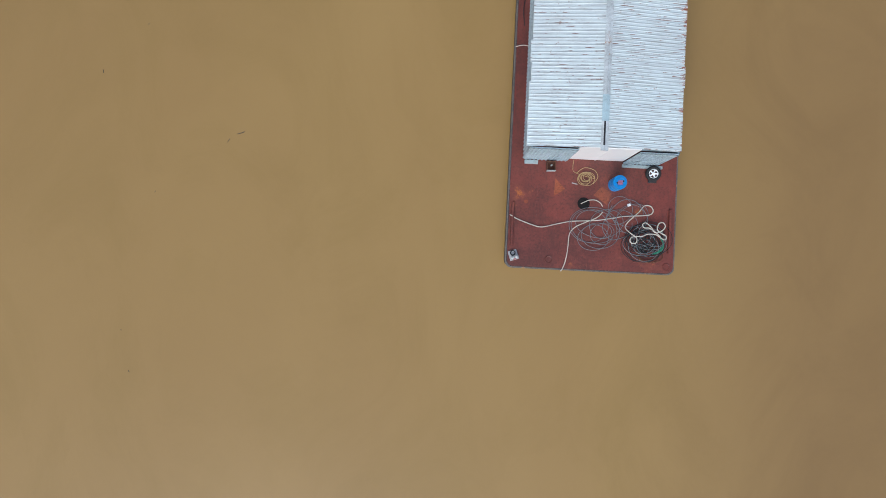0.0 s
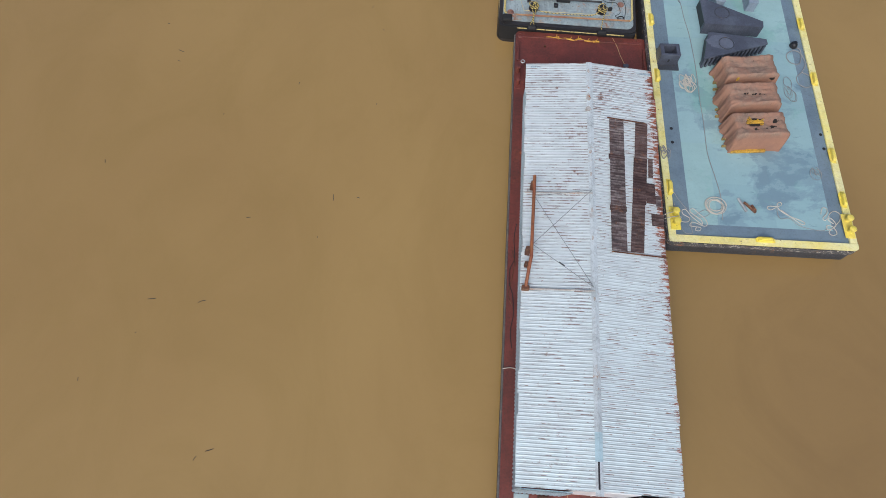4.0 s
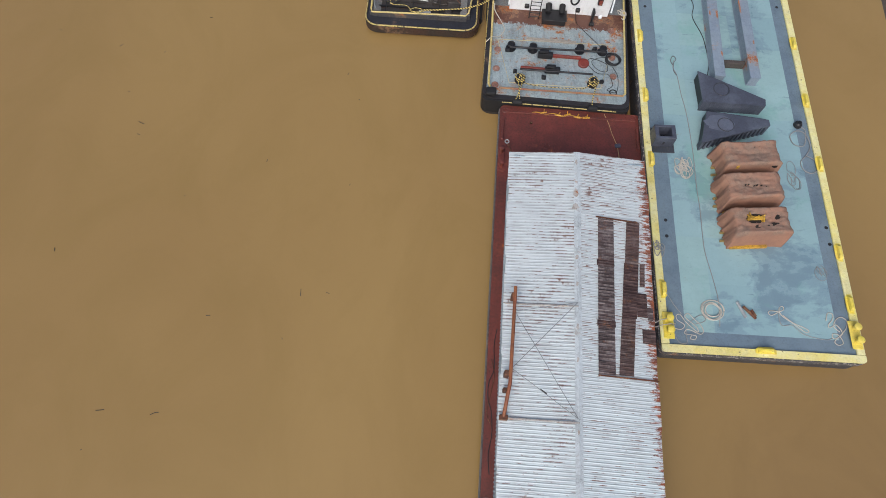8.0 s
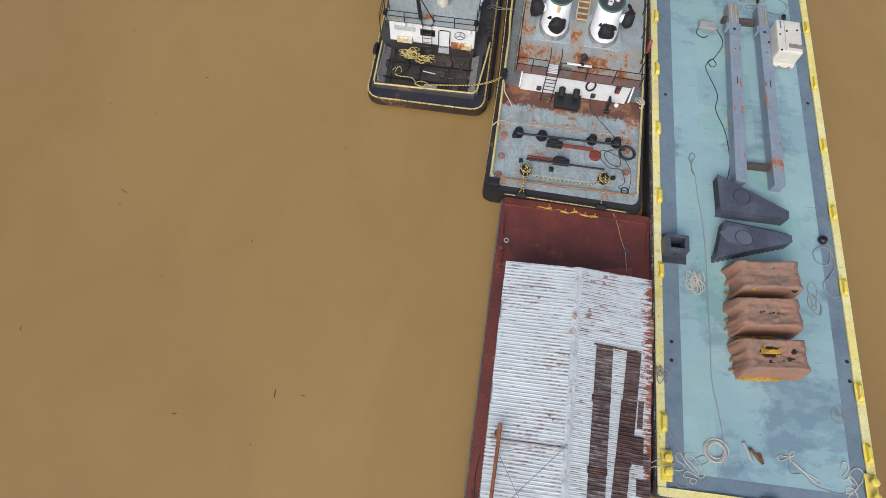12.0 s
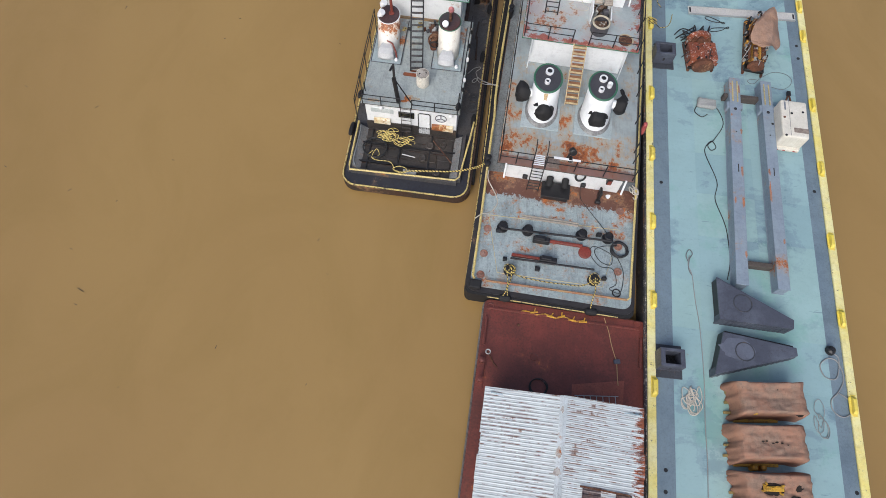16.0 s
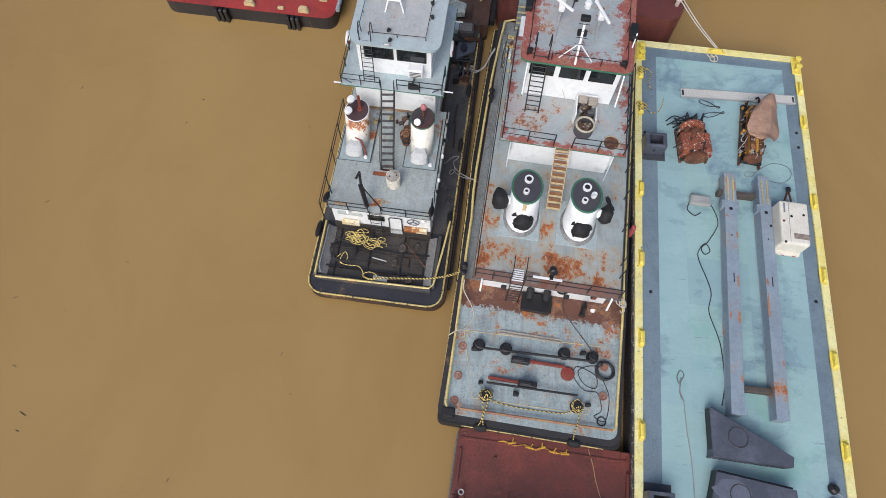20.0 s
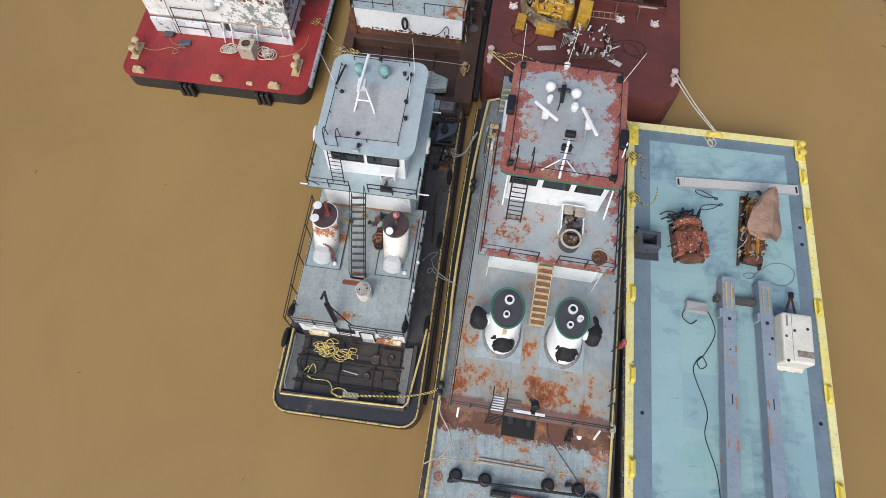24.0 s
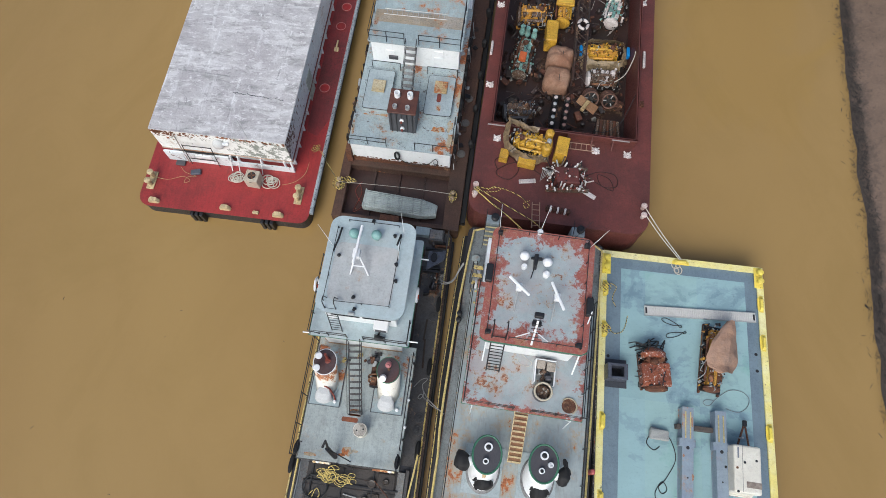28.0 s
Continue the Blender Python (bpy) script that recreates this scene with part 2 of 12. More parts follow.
# ---- building helpers ----
def deck_frame(x, y, z, degrees):
    """The place of a vessel: its deck's south-west corner, turned clockwise from due north."""
    return pose(x, y, z, 0, 0, -degrees)


RB = deck_frame(3.22, 0.45, 1.10, 4.4)
BB = deck_frame(12.04, 16.27, 1.60, 3.1)
P1 = deck_frame(-1.95, 35.28, 0.75, 3.6)
P2 = deck_frame(4.68, 30.10, 1.45, 5.1)
R3 = deck_frame(-13.155, 52.145, 1.0, 3.4)
P4 = deck_frame(-1.60, 52.60, 1.20, 3.9)
MB = deck_frame(6.20, 52.20, 2.70, 4.5)


def thing(name, m, label, category, group="", kind=""):
    ob = new(name)
    ob.empty_display_size = 0.2
    ob.matrix_world = m
    return tagged(ob, label, category, group, kind)


def mesh_of(name, bm, material):
    me = bpy.data.meshes.new(name)
    bm.normal_update()
    bm.to_mesh(me)
    bm.free()
    for m in material if isinstance(material, (list, tuple)) else (material,):
        me.materials.append(m)
    return me


def part(name, bm, material, parent, label="", smooth=False):
    me = mesh_of(name, bm, material)
    if smooth:
        me.shade_smooth()
    ob = new(name, me)
    ob.parent = parent
    if label:
        ob["label"] = label
    return ob


def B():
    return bmesh.new()


def box(bm, x0, x1, y0, y1, z0, z1, bevel=0.0, m=None):
    """A block; bevel rounds its edges off, m moves it."""
    p = [Vector((x, y, z)) for z in (z0, z1) for y in (y0, y1) for x in (x0, x1)]
    if m is not None and not bevel:
        p = [m @ v for v in p]
    into = bmesh.new() if bevel else bm
    v = [into.verts.new(q) for q in p]
    for f in ((0, 2, 3, 1), (4, 5, 7, 6), (0, 1, 5, 4), (2, 6, 7, 3), (0, 4, 6, 2), (1, 3, 7, 5)):
        into.faces.new([v[k] for k in f])
    if bevel:
        bmesh.ops.bevel(into, geom=list(into.edges), offset=bevel, segments=2 if bevel > 0.03 else 1, affect="EDGES", profile=0.5)
        if m is not None:
            bmesh.ops.transform(into, matrix=m, verts=list(into.verts))
        made = {q: bm.verts.new(q.co) for q in into.verts}
        for f in into.faces:
            bm.faces.new([made[q] for q in f.verts])
        into.free()
    return bm


def slab(bm, outline, z0, z1, m=None):
    """A flat plate with that outline."""
    low = [bm.verts.new((x, y, z0)) for x, y in outline]
    high = [bm.verts.new((x, y, z1)) for x, y in outline]
    k = len(outline)
    bm.faces.new(high), bm.faces.new(low[::-1])
    for i in range(k):
        bm.faces.new((low[i], low[(i + 1) % k], high[(i + 1) % k], high[i]))
    if m is not None:
        bmesh.ops.transform(bm, matrix=m, verts=low + high)
    return bm


def rounded(x0, x1, y0, y1, *radii, steps=5):
    """The outline of a rectangle whose corners (sw, se, ne, nw) are rounded."""
    radii = list(radii) * 4 if len(radii) == 1 else list(radii)
    pts = []
    for (cx, cy, sx, sy, a0), r in zip(((x0, y0, 1, 1, 180), (x1, y0, -1, 1, 270), (x1, y1, -1, -1, 0), (x0, y1, 1, -1, 90)), radii):
        if r <= 0:
            pts.append((cx, cy))
            continue
        for i in range(steps + 1):
            a = radians(a0 + 90 * i / steps)
            pts.append((cx + sx * r + r * math.cos(a), cy + sy * r + r * math.sin(a)))
    return pts


def blotch(cx, cy, rx, ry, seed, n=14, rough=0.45):
    """The uneven outline of a stain, scab or tear."""
    return [(cx + rx * k * math.cos(a), cy + ry * k * math.sin(a)) for a, k in ((2 * math.pi * i / n, 1 + rough * (noise.noise((math.cos(2 * math.pi * i / n) * 1.9, math.sin(2 * math.pi * i / n) * 1.9, seed * 3.7)) + 0.6 * noise.noise((i * 1.7, seed, 4)))) for i in range(n))]


def rod(bm, a, b, r, n=8, r2=None):
    """A round bar from a to b."""
    a, b = Vector(a), Vector(b)
    way = b - a
    if way.length < 1e-6:
        return bm
    way.normalize()
    u = way.orthogonal().normalized()
    w = way.cross(u)
    turns = [(math.cos(2 * math.pi * j / n), math.sin(2 * math.pi * j / n)) for j in range(n)]
    low = [bm.verts.new(a + r * (c * u + s * w)) for c, s in turns]
    high = [bm.verts.new(b + (r if r2 is None else r2) * (c * u + s * w)) for c, s in turns]
    for j in range(n):
        bm.faces.new((low[j], low[(j + 1) % n], high[(j + 1) % n], high[j]))
    bm.faces.new(low[::-1]), bm.faces.new(high)
    return bm


def sweep(bm, pts, r, n=6, closed=False):
    """A tube along points."""
    pts = [Vector(p) for p in pts]
    k, rings, side = len(pts), [], Vector((0.31, 0.22, 0.93))
    for i, p in enumerate(pts):
        a, b = pts[i - 1] if i or closed else p, pts[(i + 1) % k] if i < k - 1 or closed else p
        way = (b - a).normalized() if (b - a).length > 1e-7 else Vector((1, 0, 0))
        u = side - way * side.dot(way)
        u = u.normalized() if u.length > 1e-3 else way.orthogonal().normalized()
        side = u
        w = way.cross(u)
        rings.append([bm.verts.new(p + r * (math.cos(t) * u + math.sin(t) * w)) for t in (2 * math.pi * j / n for j in range(n))])
    for i in range(k if closed else k - 1):
        for j in range(n):
            bm.faces.new((rings[i][j], rings[i][(j + 1) % n], rings[(i + 1) % k][(j + 1) % n], rings[(i + 1) % k][j]))
    if not closed:
        bm.faces.new(rings[0][::-1]), bm.faces.new(rings[-1])
    return bm


def smooth_line(pts, steps=6, closed=False):
    """Points along a Catmull-Rom curve through pts."""
    pts = [Vector((*p, 0.0)) if len(p) == 2 else Vector(p) for p in pts]
    out, k = [], len(pts)
    for i in range(k if closed else k - 1):
        if closed:
            p0, p1, p2, p3 = (pts[(i + j) % k] for j in (-1, 0, 1, 2))
        else:
            p0, p1, p2, p3 = pts[max(i - 1, 0)], pts[i], pts[i + 1], pts[min(i + 2, k - 1)]
        for s in range(steps):
            t = s / steps
            out.append(0.5 * (2 * p1 + (p2 - p0) * t + (2 * p0 - 5 * p1 + 4 * p2 - p3) * t * t + (3 * p1 - p0 - 3 * p2 + p3) * t ** 3))
    if not closed:
        out.append(pts[-1])
    return out


def lathe(bm, profile, n=20, m=None, caps=True):
    """A turned body from (radius, height) pairs."""
    rings = [[bm.verts.new((r * math.cos(2 * math.pi * j / n), r * math.sin(2 * math.pi * j / n), z)) for j in range(n)] for r, z in profile]
    for a, b in zip(rings, rings[1:]):
        for j in range(n):
            bm.faces.new((a[j], a[(j + 1) % n], b[(j + 1) % n], b[j]))
    if caps:
        bm.faces.new(rings[0][::-1]), bm.faces.new(rings[-1])
    if m is not None:
        bmesh.ops.transform(bm, matrix=m, verts=[v for ring in rings for v in ring])
    return bm


def ring(bm, x, y, z, r, thick, n=20, k=8, m=None, flat=1.0):
    """A torus lying flat."""
    pts = [(x + r * math.cos(2 * math.pi * i / n), y + r * math.sin(2 * math.pi * i / n), z) for i in range(n)]
    before = len(bm.verts)
    sweep(bm, pts, thick, k, closed=True)
    if m is not None:
        bm.verts.ensure_lookup_table()
        bmesh.ops.transform(bm, matrix=m, verts=bm.verts[before:])
    return bm

def oval(cx, cy, rx, ry, z, n=28):
    return [(cx + rx * math.cos(2 * math.pi * i / n), cy + ry * math.sin(2 * math.pi * i / n), z) for i in range(n)]


def loft(bm, rings, caps=True):
    made = [[bm.verts.new(p) for p in ring_pts] for ring_pts in rings]
    n = len(made[0])
    for a, b in zip(made, made[1:]):
        for i in range(n):
            bm.faces.new((a[i], a[(i + 1) % n], b[(i + 1) % n], b[i]))
    if caps:
        bm.faces.new(made[0][::-1]), bm.faces.new(made[-1])
    return bm


SLATE_HULL = painted("slate_hull_paint", (0.055, 0.062, 0.078), (0.04, 0.045, 0.055), rust=0.1, rough=0.5, dirt=0.3)
SLATE = painted("slate_primer", (0.070, 0.077, 0.104), (0.125, 0.140, 0.180), rough=0.4, dirt=0.15, patch=0.56, size=1.3)
BEAM_BLUE = painted("blue_grey_beam_paint", (0.235, 0.29, 0.36), (0.265, 0.32, 0.375), rust=0.42, rough=0.42, dirt=0.08, streak=0.12)
ROPE_WHITE = plain("weathered_white_rope", (0.62, 0.58, 0.50), 0.9, vary=0.5, grain=40)
ROPE_CREAM = plain("tan_fibre_rope", (0.50, 0.36, 0.18), 0.9, vary=0.5, grain=40)
ROPE_GREY = plain("grey_rope", (0.36, 0.36, 0.35), 0.9, vary=0.5, grain=40)
CABLE_BLACK = plain("black_cable", (0.022, 0.024, 0.026), 0.6, grain=30)
CABLE_GREY = plain("grey_steel_cable", (0.20, 0.215, 0.225), 0.55, vary=0.5, grain=30)
CABLE_GREEN = plain("green_hose", (0.03, 0.24, 0.14), 0.5)
GALV = plain("dull_galvanised_steel", (0.48, 0.49, 0.49), 0.5, 0.4, vary=0.35)
OILY = plain("black_oily_steel", (0.012, 0.010, 0.009), 0.35)
DARK_RUST_STEEL = plain("dark_rusted_steel", (0.07, 0.03, 0.018), 0.8)
RUSTY = painted("rusted_steel", (0.15, 0.055, 0.025), (0.09, 0.035, 0.02), rust=0.5, rough=0.8, dirt=0.4, size=2)
ENGINE_YELLOW = painted("engine_yellow_paint", (0.62, 0.37, 0.035), (0.50, 0.28, 0.03), rust=0.12, rough=0.45, dirt=0.35, size=3)
ENGINE_RED = painted("rust_red_engine_paint", (0.31, 0.085, 0.035), (0.20, 0.055, 0.028), rust=0.25, rough=0.55, dirt=0.35, chip=(0.62, 0.58, 0.55), chips=0.3, size=3)
ENGINE_TEAL = painted("pale_teal_engine_paint", (0.27, 0.47, 0.42), (0.16, 0.32, 0.29), rust=0.3, rough=0.55, dirt=0.4, size=3)
ENGINE_BROWN = painted("oily_brown_engine", (0.08, 0.045, 0.028), (0.16, 0.10, 0.065), rust=0.35, rough=0.6, dirt=0.5, chip=(0.35, 0.36, 0.33), chips=0.3, size=3)
ENGINE_GOLD = painted("rusted_yellow_engine", (0.66, 0.36, 0.05), (0.48, 0.22, 0.03), rust=0.22, rough=0.6, dirt=0.5, size=3)
def tarp_cloth():
    """Old canvas: brown flanks, grey dust settled on the top, oil spots, and creases drawn as dark streaks in the
    colour.
    """
    n = Net("dusty_brown_tarpaulin_cloth")
    high = n.node("ShaderNodeSeparateXYZ")
    n.link(n.node("ShaderNodeTexCoord").outputs["Object"], high.inputs[0])
    brown = n.mix(n.ramp(n.noise(1.6, 7, 0.7), 0.38, 0.64), (0.365, 0.188, 0.118), (0.29, 0.155, 0.105))
    dust = n.math("MULTIPLY", n.ramp(high.outputs["Z"], 0.95, 1.2), n.ramp(n.noise(0.9, 7, 0.7), 0.40, 0.58, 0.1, 0.95))
    col = n.mix(dust, brown, n.mix(n.ramp(n.noise(5, 6, 0.75), 0.4, 0.62), (0.29, 0.20, 0.145), (0.20, 0.14, 0.105)))
    col = n.mix(n.ramp(n.noise(7, 7, 0.8), 0.60, 0.66, 0.0, 0.55), col, (0.06, 0.04, 0.03))
    col = n.mix(n.ramp(n.noise(1.0, 6, 0.7, n.scaled(0.6, 5.0, 2.0, 40)), 0.54, 0.66, 0.0, 0.35), col, (0.17, 0.10, 0.08))
    n.bump(n.noise(4.5, 7, 0.7), 0.55, 0.03)
    return n.done(col, 0.85)


TARP = tarp_cloth()


def rope_twist(name, a, b):
    """Two-coloured laid rope, its strands showing as short bars."""
    n = Net(name)
    bars = n.node("ShaderNodeTexWave")
    n.link(n.place, bars.inputs["Vector"])
    bars.inputs["Scale"].default_value, bars.inputs["Distortion"].default_value = 3.4, 1.5
    bars.bands_direction = "DIAGONAL"
    return n.done(n.mix(n.ramp(bars.outputs["Fac"], 0.55, 0.75), a, b), 0.85)


ROPE_STRAW = rope_twist("straw_yellow_rope", (0.66, 0.54, 0.19), (0.34, 0.27, 0.09))
ROPE_YELLOW = rope_twist("yellow_and_black_rope", (0.60, 0.47, 0.14), (0.06, 0.055, 0.04))


# ---- river and bank ----
def river():
    bm = B()
    n = 40
    rows = [[bm.verts.new((-2500 + 5000 * i / n, -2500 + 5000 * j / n, 0)) for i in range(n + 1)] for j in range(n + 1)]
    for j in range(n):
        for i in range(n):
            bm.faces.new((rows[j][i], rows[j][i + 1], rows[j + 1][i + 1], rows[j + 1][i]))
    tagged(part("water", bm, WATER, None), "muddy brown river water, almost still", "water", kind="structure")


river()


# ---- shared pieces ----
SHARED = {}


def shared(key, make, material):
    """One mesh for all pieces that are alike."""
    if key not in SHARED:
        SHARED[key] = mesh_of(key, make(), material)
    return SHARED[key]


def piece(name, me, parent, m):
    ob = new(name, me)
    ob.parent = parent
    ob.matrix_basis = m
    return ob


def guard_rail(parent, pts, height=1.0, spacing=1.3, bars=(1.0, 0.5), material=None, r=0.024, tilt=(0, 0)):
    """A pipe rail: bars as one part, every post a piece of it."""
    material = material or BLACK_STEEL
    pts = [Vector(p) for p in pts]
    up = Vector((tilt[0], tilt[1], height))
    bm = B()
    for share in bars:
        sweep(bm, [p + up * share for p in pts], r, 6)
    ob = part("guard_rail", bm, material, parent)
    me = shared("post_%.2f_%s" % (height, material.name), lambda: rod(B(), (0, 0, 0), (0, 0, height), r * 1.1, 6), material)
    feet = [pts[0]]
    for a, b in zip(pts, pts[1:]):
        k = max(1, round((b - a).length / spacing))
        feet += [a.lerp(b, i / k) for i in range(1, k + 1)]
    for p in feet:
        piece("post", me, ob, Matrix.Translation(p))
    return ob


def stairs(parent, low, high, width, steps, material, tread_material, side=None, name="stairs", rail=0.0, depth=0.2):
    """Open steel stairs from low to high (the middles of the lowest and the highest edge)."""
    low, high = Vector(low), Vector(high)
    flat = Vector((high.x - low.x, high.y - low.y, 0)).normalized()
    across = side or Vector((flat.y, -flat.x, 0))
    bm = B()
    for s in (-1, 1):
        off = across * (s * width / 2)
        sweep(bm, [low + off, high + off], 0.03, 4)
    ob = part(name, bm, material, parent)
    turn = Matrix(((across.x, flat.x, 0, 0), (across.y, flat.y, 0, 0), (0, 0, 1, 0), (0, 0, 0, 1)))
    me = shared("tread_%.2f_%s" % (width, tread_material.name), lambda: box(B(), -width / 2, width / 2, -depth / 2, depth / 2, -0.02, 0.02), tread_material)
    for i in range(steps):
        p = low.lerp(high, (i + 0.5) / steps)
        piece("tread", me, ob, Matrix.Translation(p) @ turn)
    if rail:
        for s in (-1, 1):
            off = across * (s * width / 2)
            bm = B()
            lift = Vector((0, 0, rail))
            sweep(bm, [low + off, low + off + lift, high + off + lift, high + off], 0.016, 6)
            part("handrail", bm, BLACK_STEEL, ob)
    return ob


def ladder(parent, low, high, width, rungs, material, r=0.022, name="ladder", side=None):
    low, high = Vector(low), Vector(high)
    across = side or Vector((1, 0, 0))
    bm = B()
    for s in (-1, 1):
        rod(bm, low + across * (s * width / 2), high + across * (s * width / 2), r, 6)
    ob = part(name, bm, material, parent)
    me = shared("rung_%.2f_%s" % (width, material.name), lambda: rod(B(), (-width / 2, 0, 0), (width / 2, 0, 0), r * 0.8, 6), material)
    turn = Matrix.Identity(4)
    a = math.atan2(across.y, across.x)
    turn = Matrix.Rotation(a, 4, "Z")
    for i in range(rungs):
        piece("rung", me, ob, Matrix.Translation(low.lerp(high, (i + 0.5) / rungs)) @ turn)
    return ob


def rope(name, m, pts, r, material, label, steps=6, category="rope", sides=5):
    """A loose rope or cable that lies along the points."""
    bm = sweep(B(), smooth_line(pts, steps), r, sides)
    ob = part(name, bm, material, None, smooth=True)
    ob.matrix_world = m
    return tagged(ob, label, category)


def coil_points(cx, cy, r0, r1, turns, seed=0, lift=0.03, squash=1.0, wobble=0.12, n=14, height=0.0):
    """A loosely wound coil."""
    rnd = random.Random(seed)
    pts, total = [], int(turns * n)
    ph = [rnd.uniform(0, 6.28) for _ in range(3)]
    for i in range(total + 1):
        f = i / total
        a = 2 * math.pi * turns * f
        r = r0 + (r1 - r0) * (0.5 - 0.5 * math.cos(f * math.pi * 3.1)) if r0 != r1 else r0
        r *= 1 + wobble * math.sin(0.9 * a + ph[0]) * math.sin(0.23 * a + ph[1])
        dx, dy = wobble * r0 * math.sin(0.37 * a + ph[2]), wobble * r0 * math.cos(0.29 * a + ph[0])
        pts.append((cx + dx + r * math.cos(a), cy + dy + squash * r * math.sin(a), lift + height * f + 0.03 * (1 + math.sin(2.3 * a + ph[1]))))
    return pts


def tangle_points(cx, cy, size, loops, seed, squash=1.0, lift=0.03):
    """A rope thrown down in loose loops."""
    rnd = random.Random(seed)
    pts = []
    for i in range(loops):
        a0, r = rnd.uniform(0, 6.28), size * rnd.uniform(0.25, 0.6)
        ox, oy = rnd.uniform(-0.5, 0.5) * size, rnd.uniform(-0.5, 0.5) * size * squash
        spin = rnd.choice((-1, 1))
        for j in range(6):
            a = a0 + spin * j * 1.05
            pts.append((cx + ox + r * math.cos(a), cy + oy + squash * r * math.sin(a), lift + 0.02 * (i % 3) + 0.015))
    return pts


def tyre_thing(name, m, label, r=0.33, w=0.2, rim=None, group=""):
    ob = thing(name, m, label, "tyre", group)
    part("tread", lathe(B(), [(r * 0.62, -w * 0.42), (r * 0.86, -w / 2), (r * 0.98, -w * 0.32), (r, 0), (r * 0.98, w * 0.32), (r * 0.86, w / 2), (r * 0.62, w * 0.42), (r * 0.62, -w * 0.42)], 24, caps=False), RUBBER, ob, smooth=True)
    if rim:
        bm = lathe(B(), [(r * 0.62, w * 0.34), (r * 0.56, w * 0.42), (r * 0.52, w * 0.2), (r * 0.5, w * 0.16)], 24, caps=False)
        part("rim", bm, rim, ob, "white wheel rim")
        for i in range(5):
            a = 2 * math.pi * i / 5
            part("spoke", box(B(), 0.03, r * 0.54, -0.035, 0.035, w * 0.2, w * 0.34, 0.01, Matrix.Rotation(a, 4, "Z")), rim, ob)
        part("hub", lathe(B(), [(0.07, w * 0.2), (0.07, w * 0.38), (0.04, w * 0.42)], 14), rim, ob)
    return ob


def barrel(name, m, label, r=0.29, h=0.88, body=None, lid=None):
    ob = thing(name, m, label, "drum")
    prof = [(r * 0.97, 0), (r, 0.02), (r, h * 0.32), (r * 1.03, h * 0.335), (r, h * 0.35), (r, h * 0.65), (r * 1.03, h * 0.665), (r, h * 0.68), (r, h - 0.03), (r * 1.02, h - 0.015), (r * 1.0, h), (r * 0.95, h)]
    part("shell", lathe(B(), prof, 28), body, ob, smooth=False)
    part("lid", lathe(B(), [(r * 0.94, h - 0.02), (r * 0.94, h + 0.004), (0.01, h + 0.008)], 28), lid or body, ob)
    for x in (-0.45, 0.5):
        part("bung", lathe(B(), [(0.04, h), (0.04, h + 0.025), (0.025, h + 0.03)], 10, Matrix.Translation((x * r, 0.3 * x * r, 0))), BLACK_STEEL, ob)
    return ob


def crumple(bm, amount, size=1.0, seed=0, keep_floor=True):
    """Moves vertices by noise, as cloth folds or dents do."""
    for v in bm.verts:
        p = v.co * size + Vector((seed * 7.3, seed * 3.1, seed))
        d = noise.noise_vector(p) * amount + noise.noise_vector(p * 2.7) * amount * 0.4
        if keep_floor and v.co.z < 0.03:
            d.z = 0
        v.co += d
    return bm


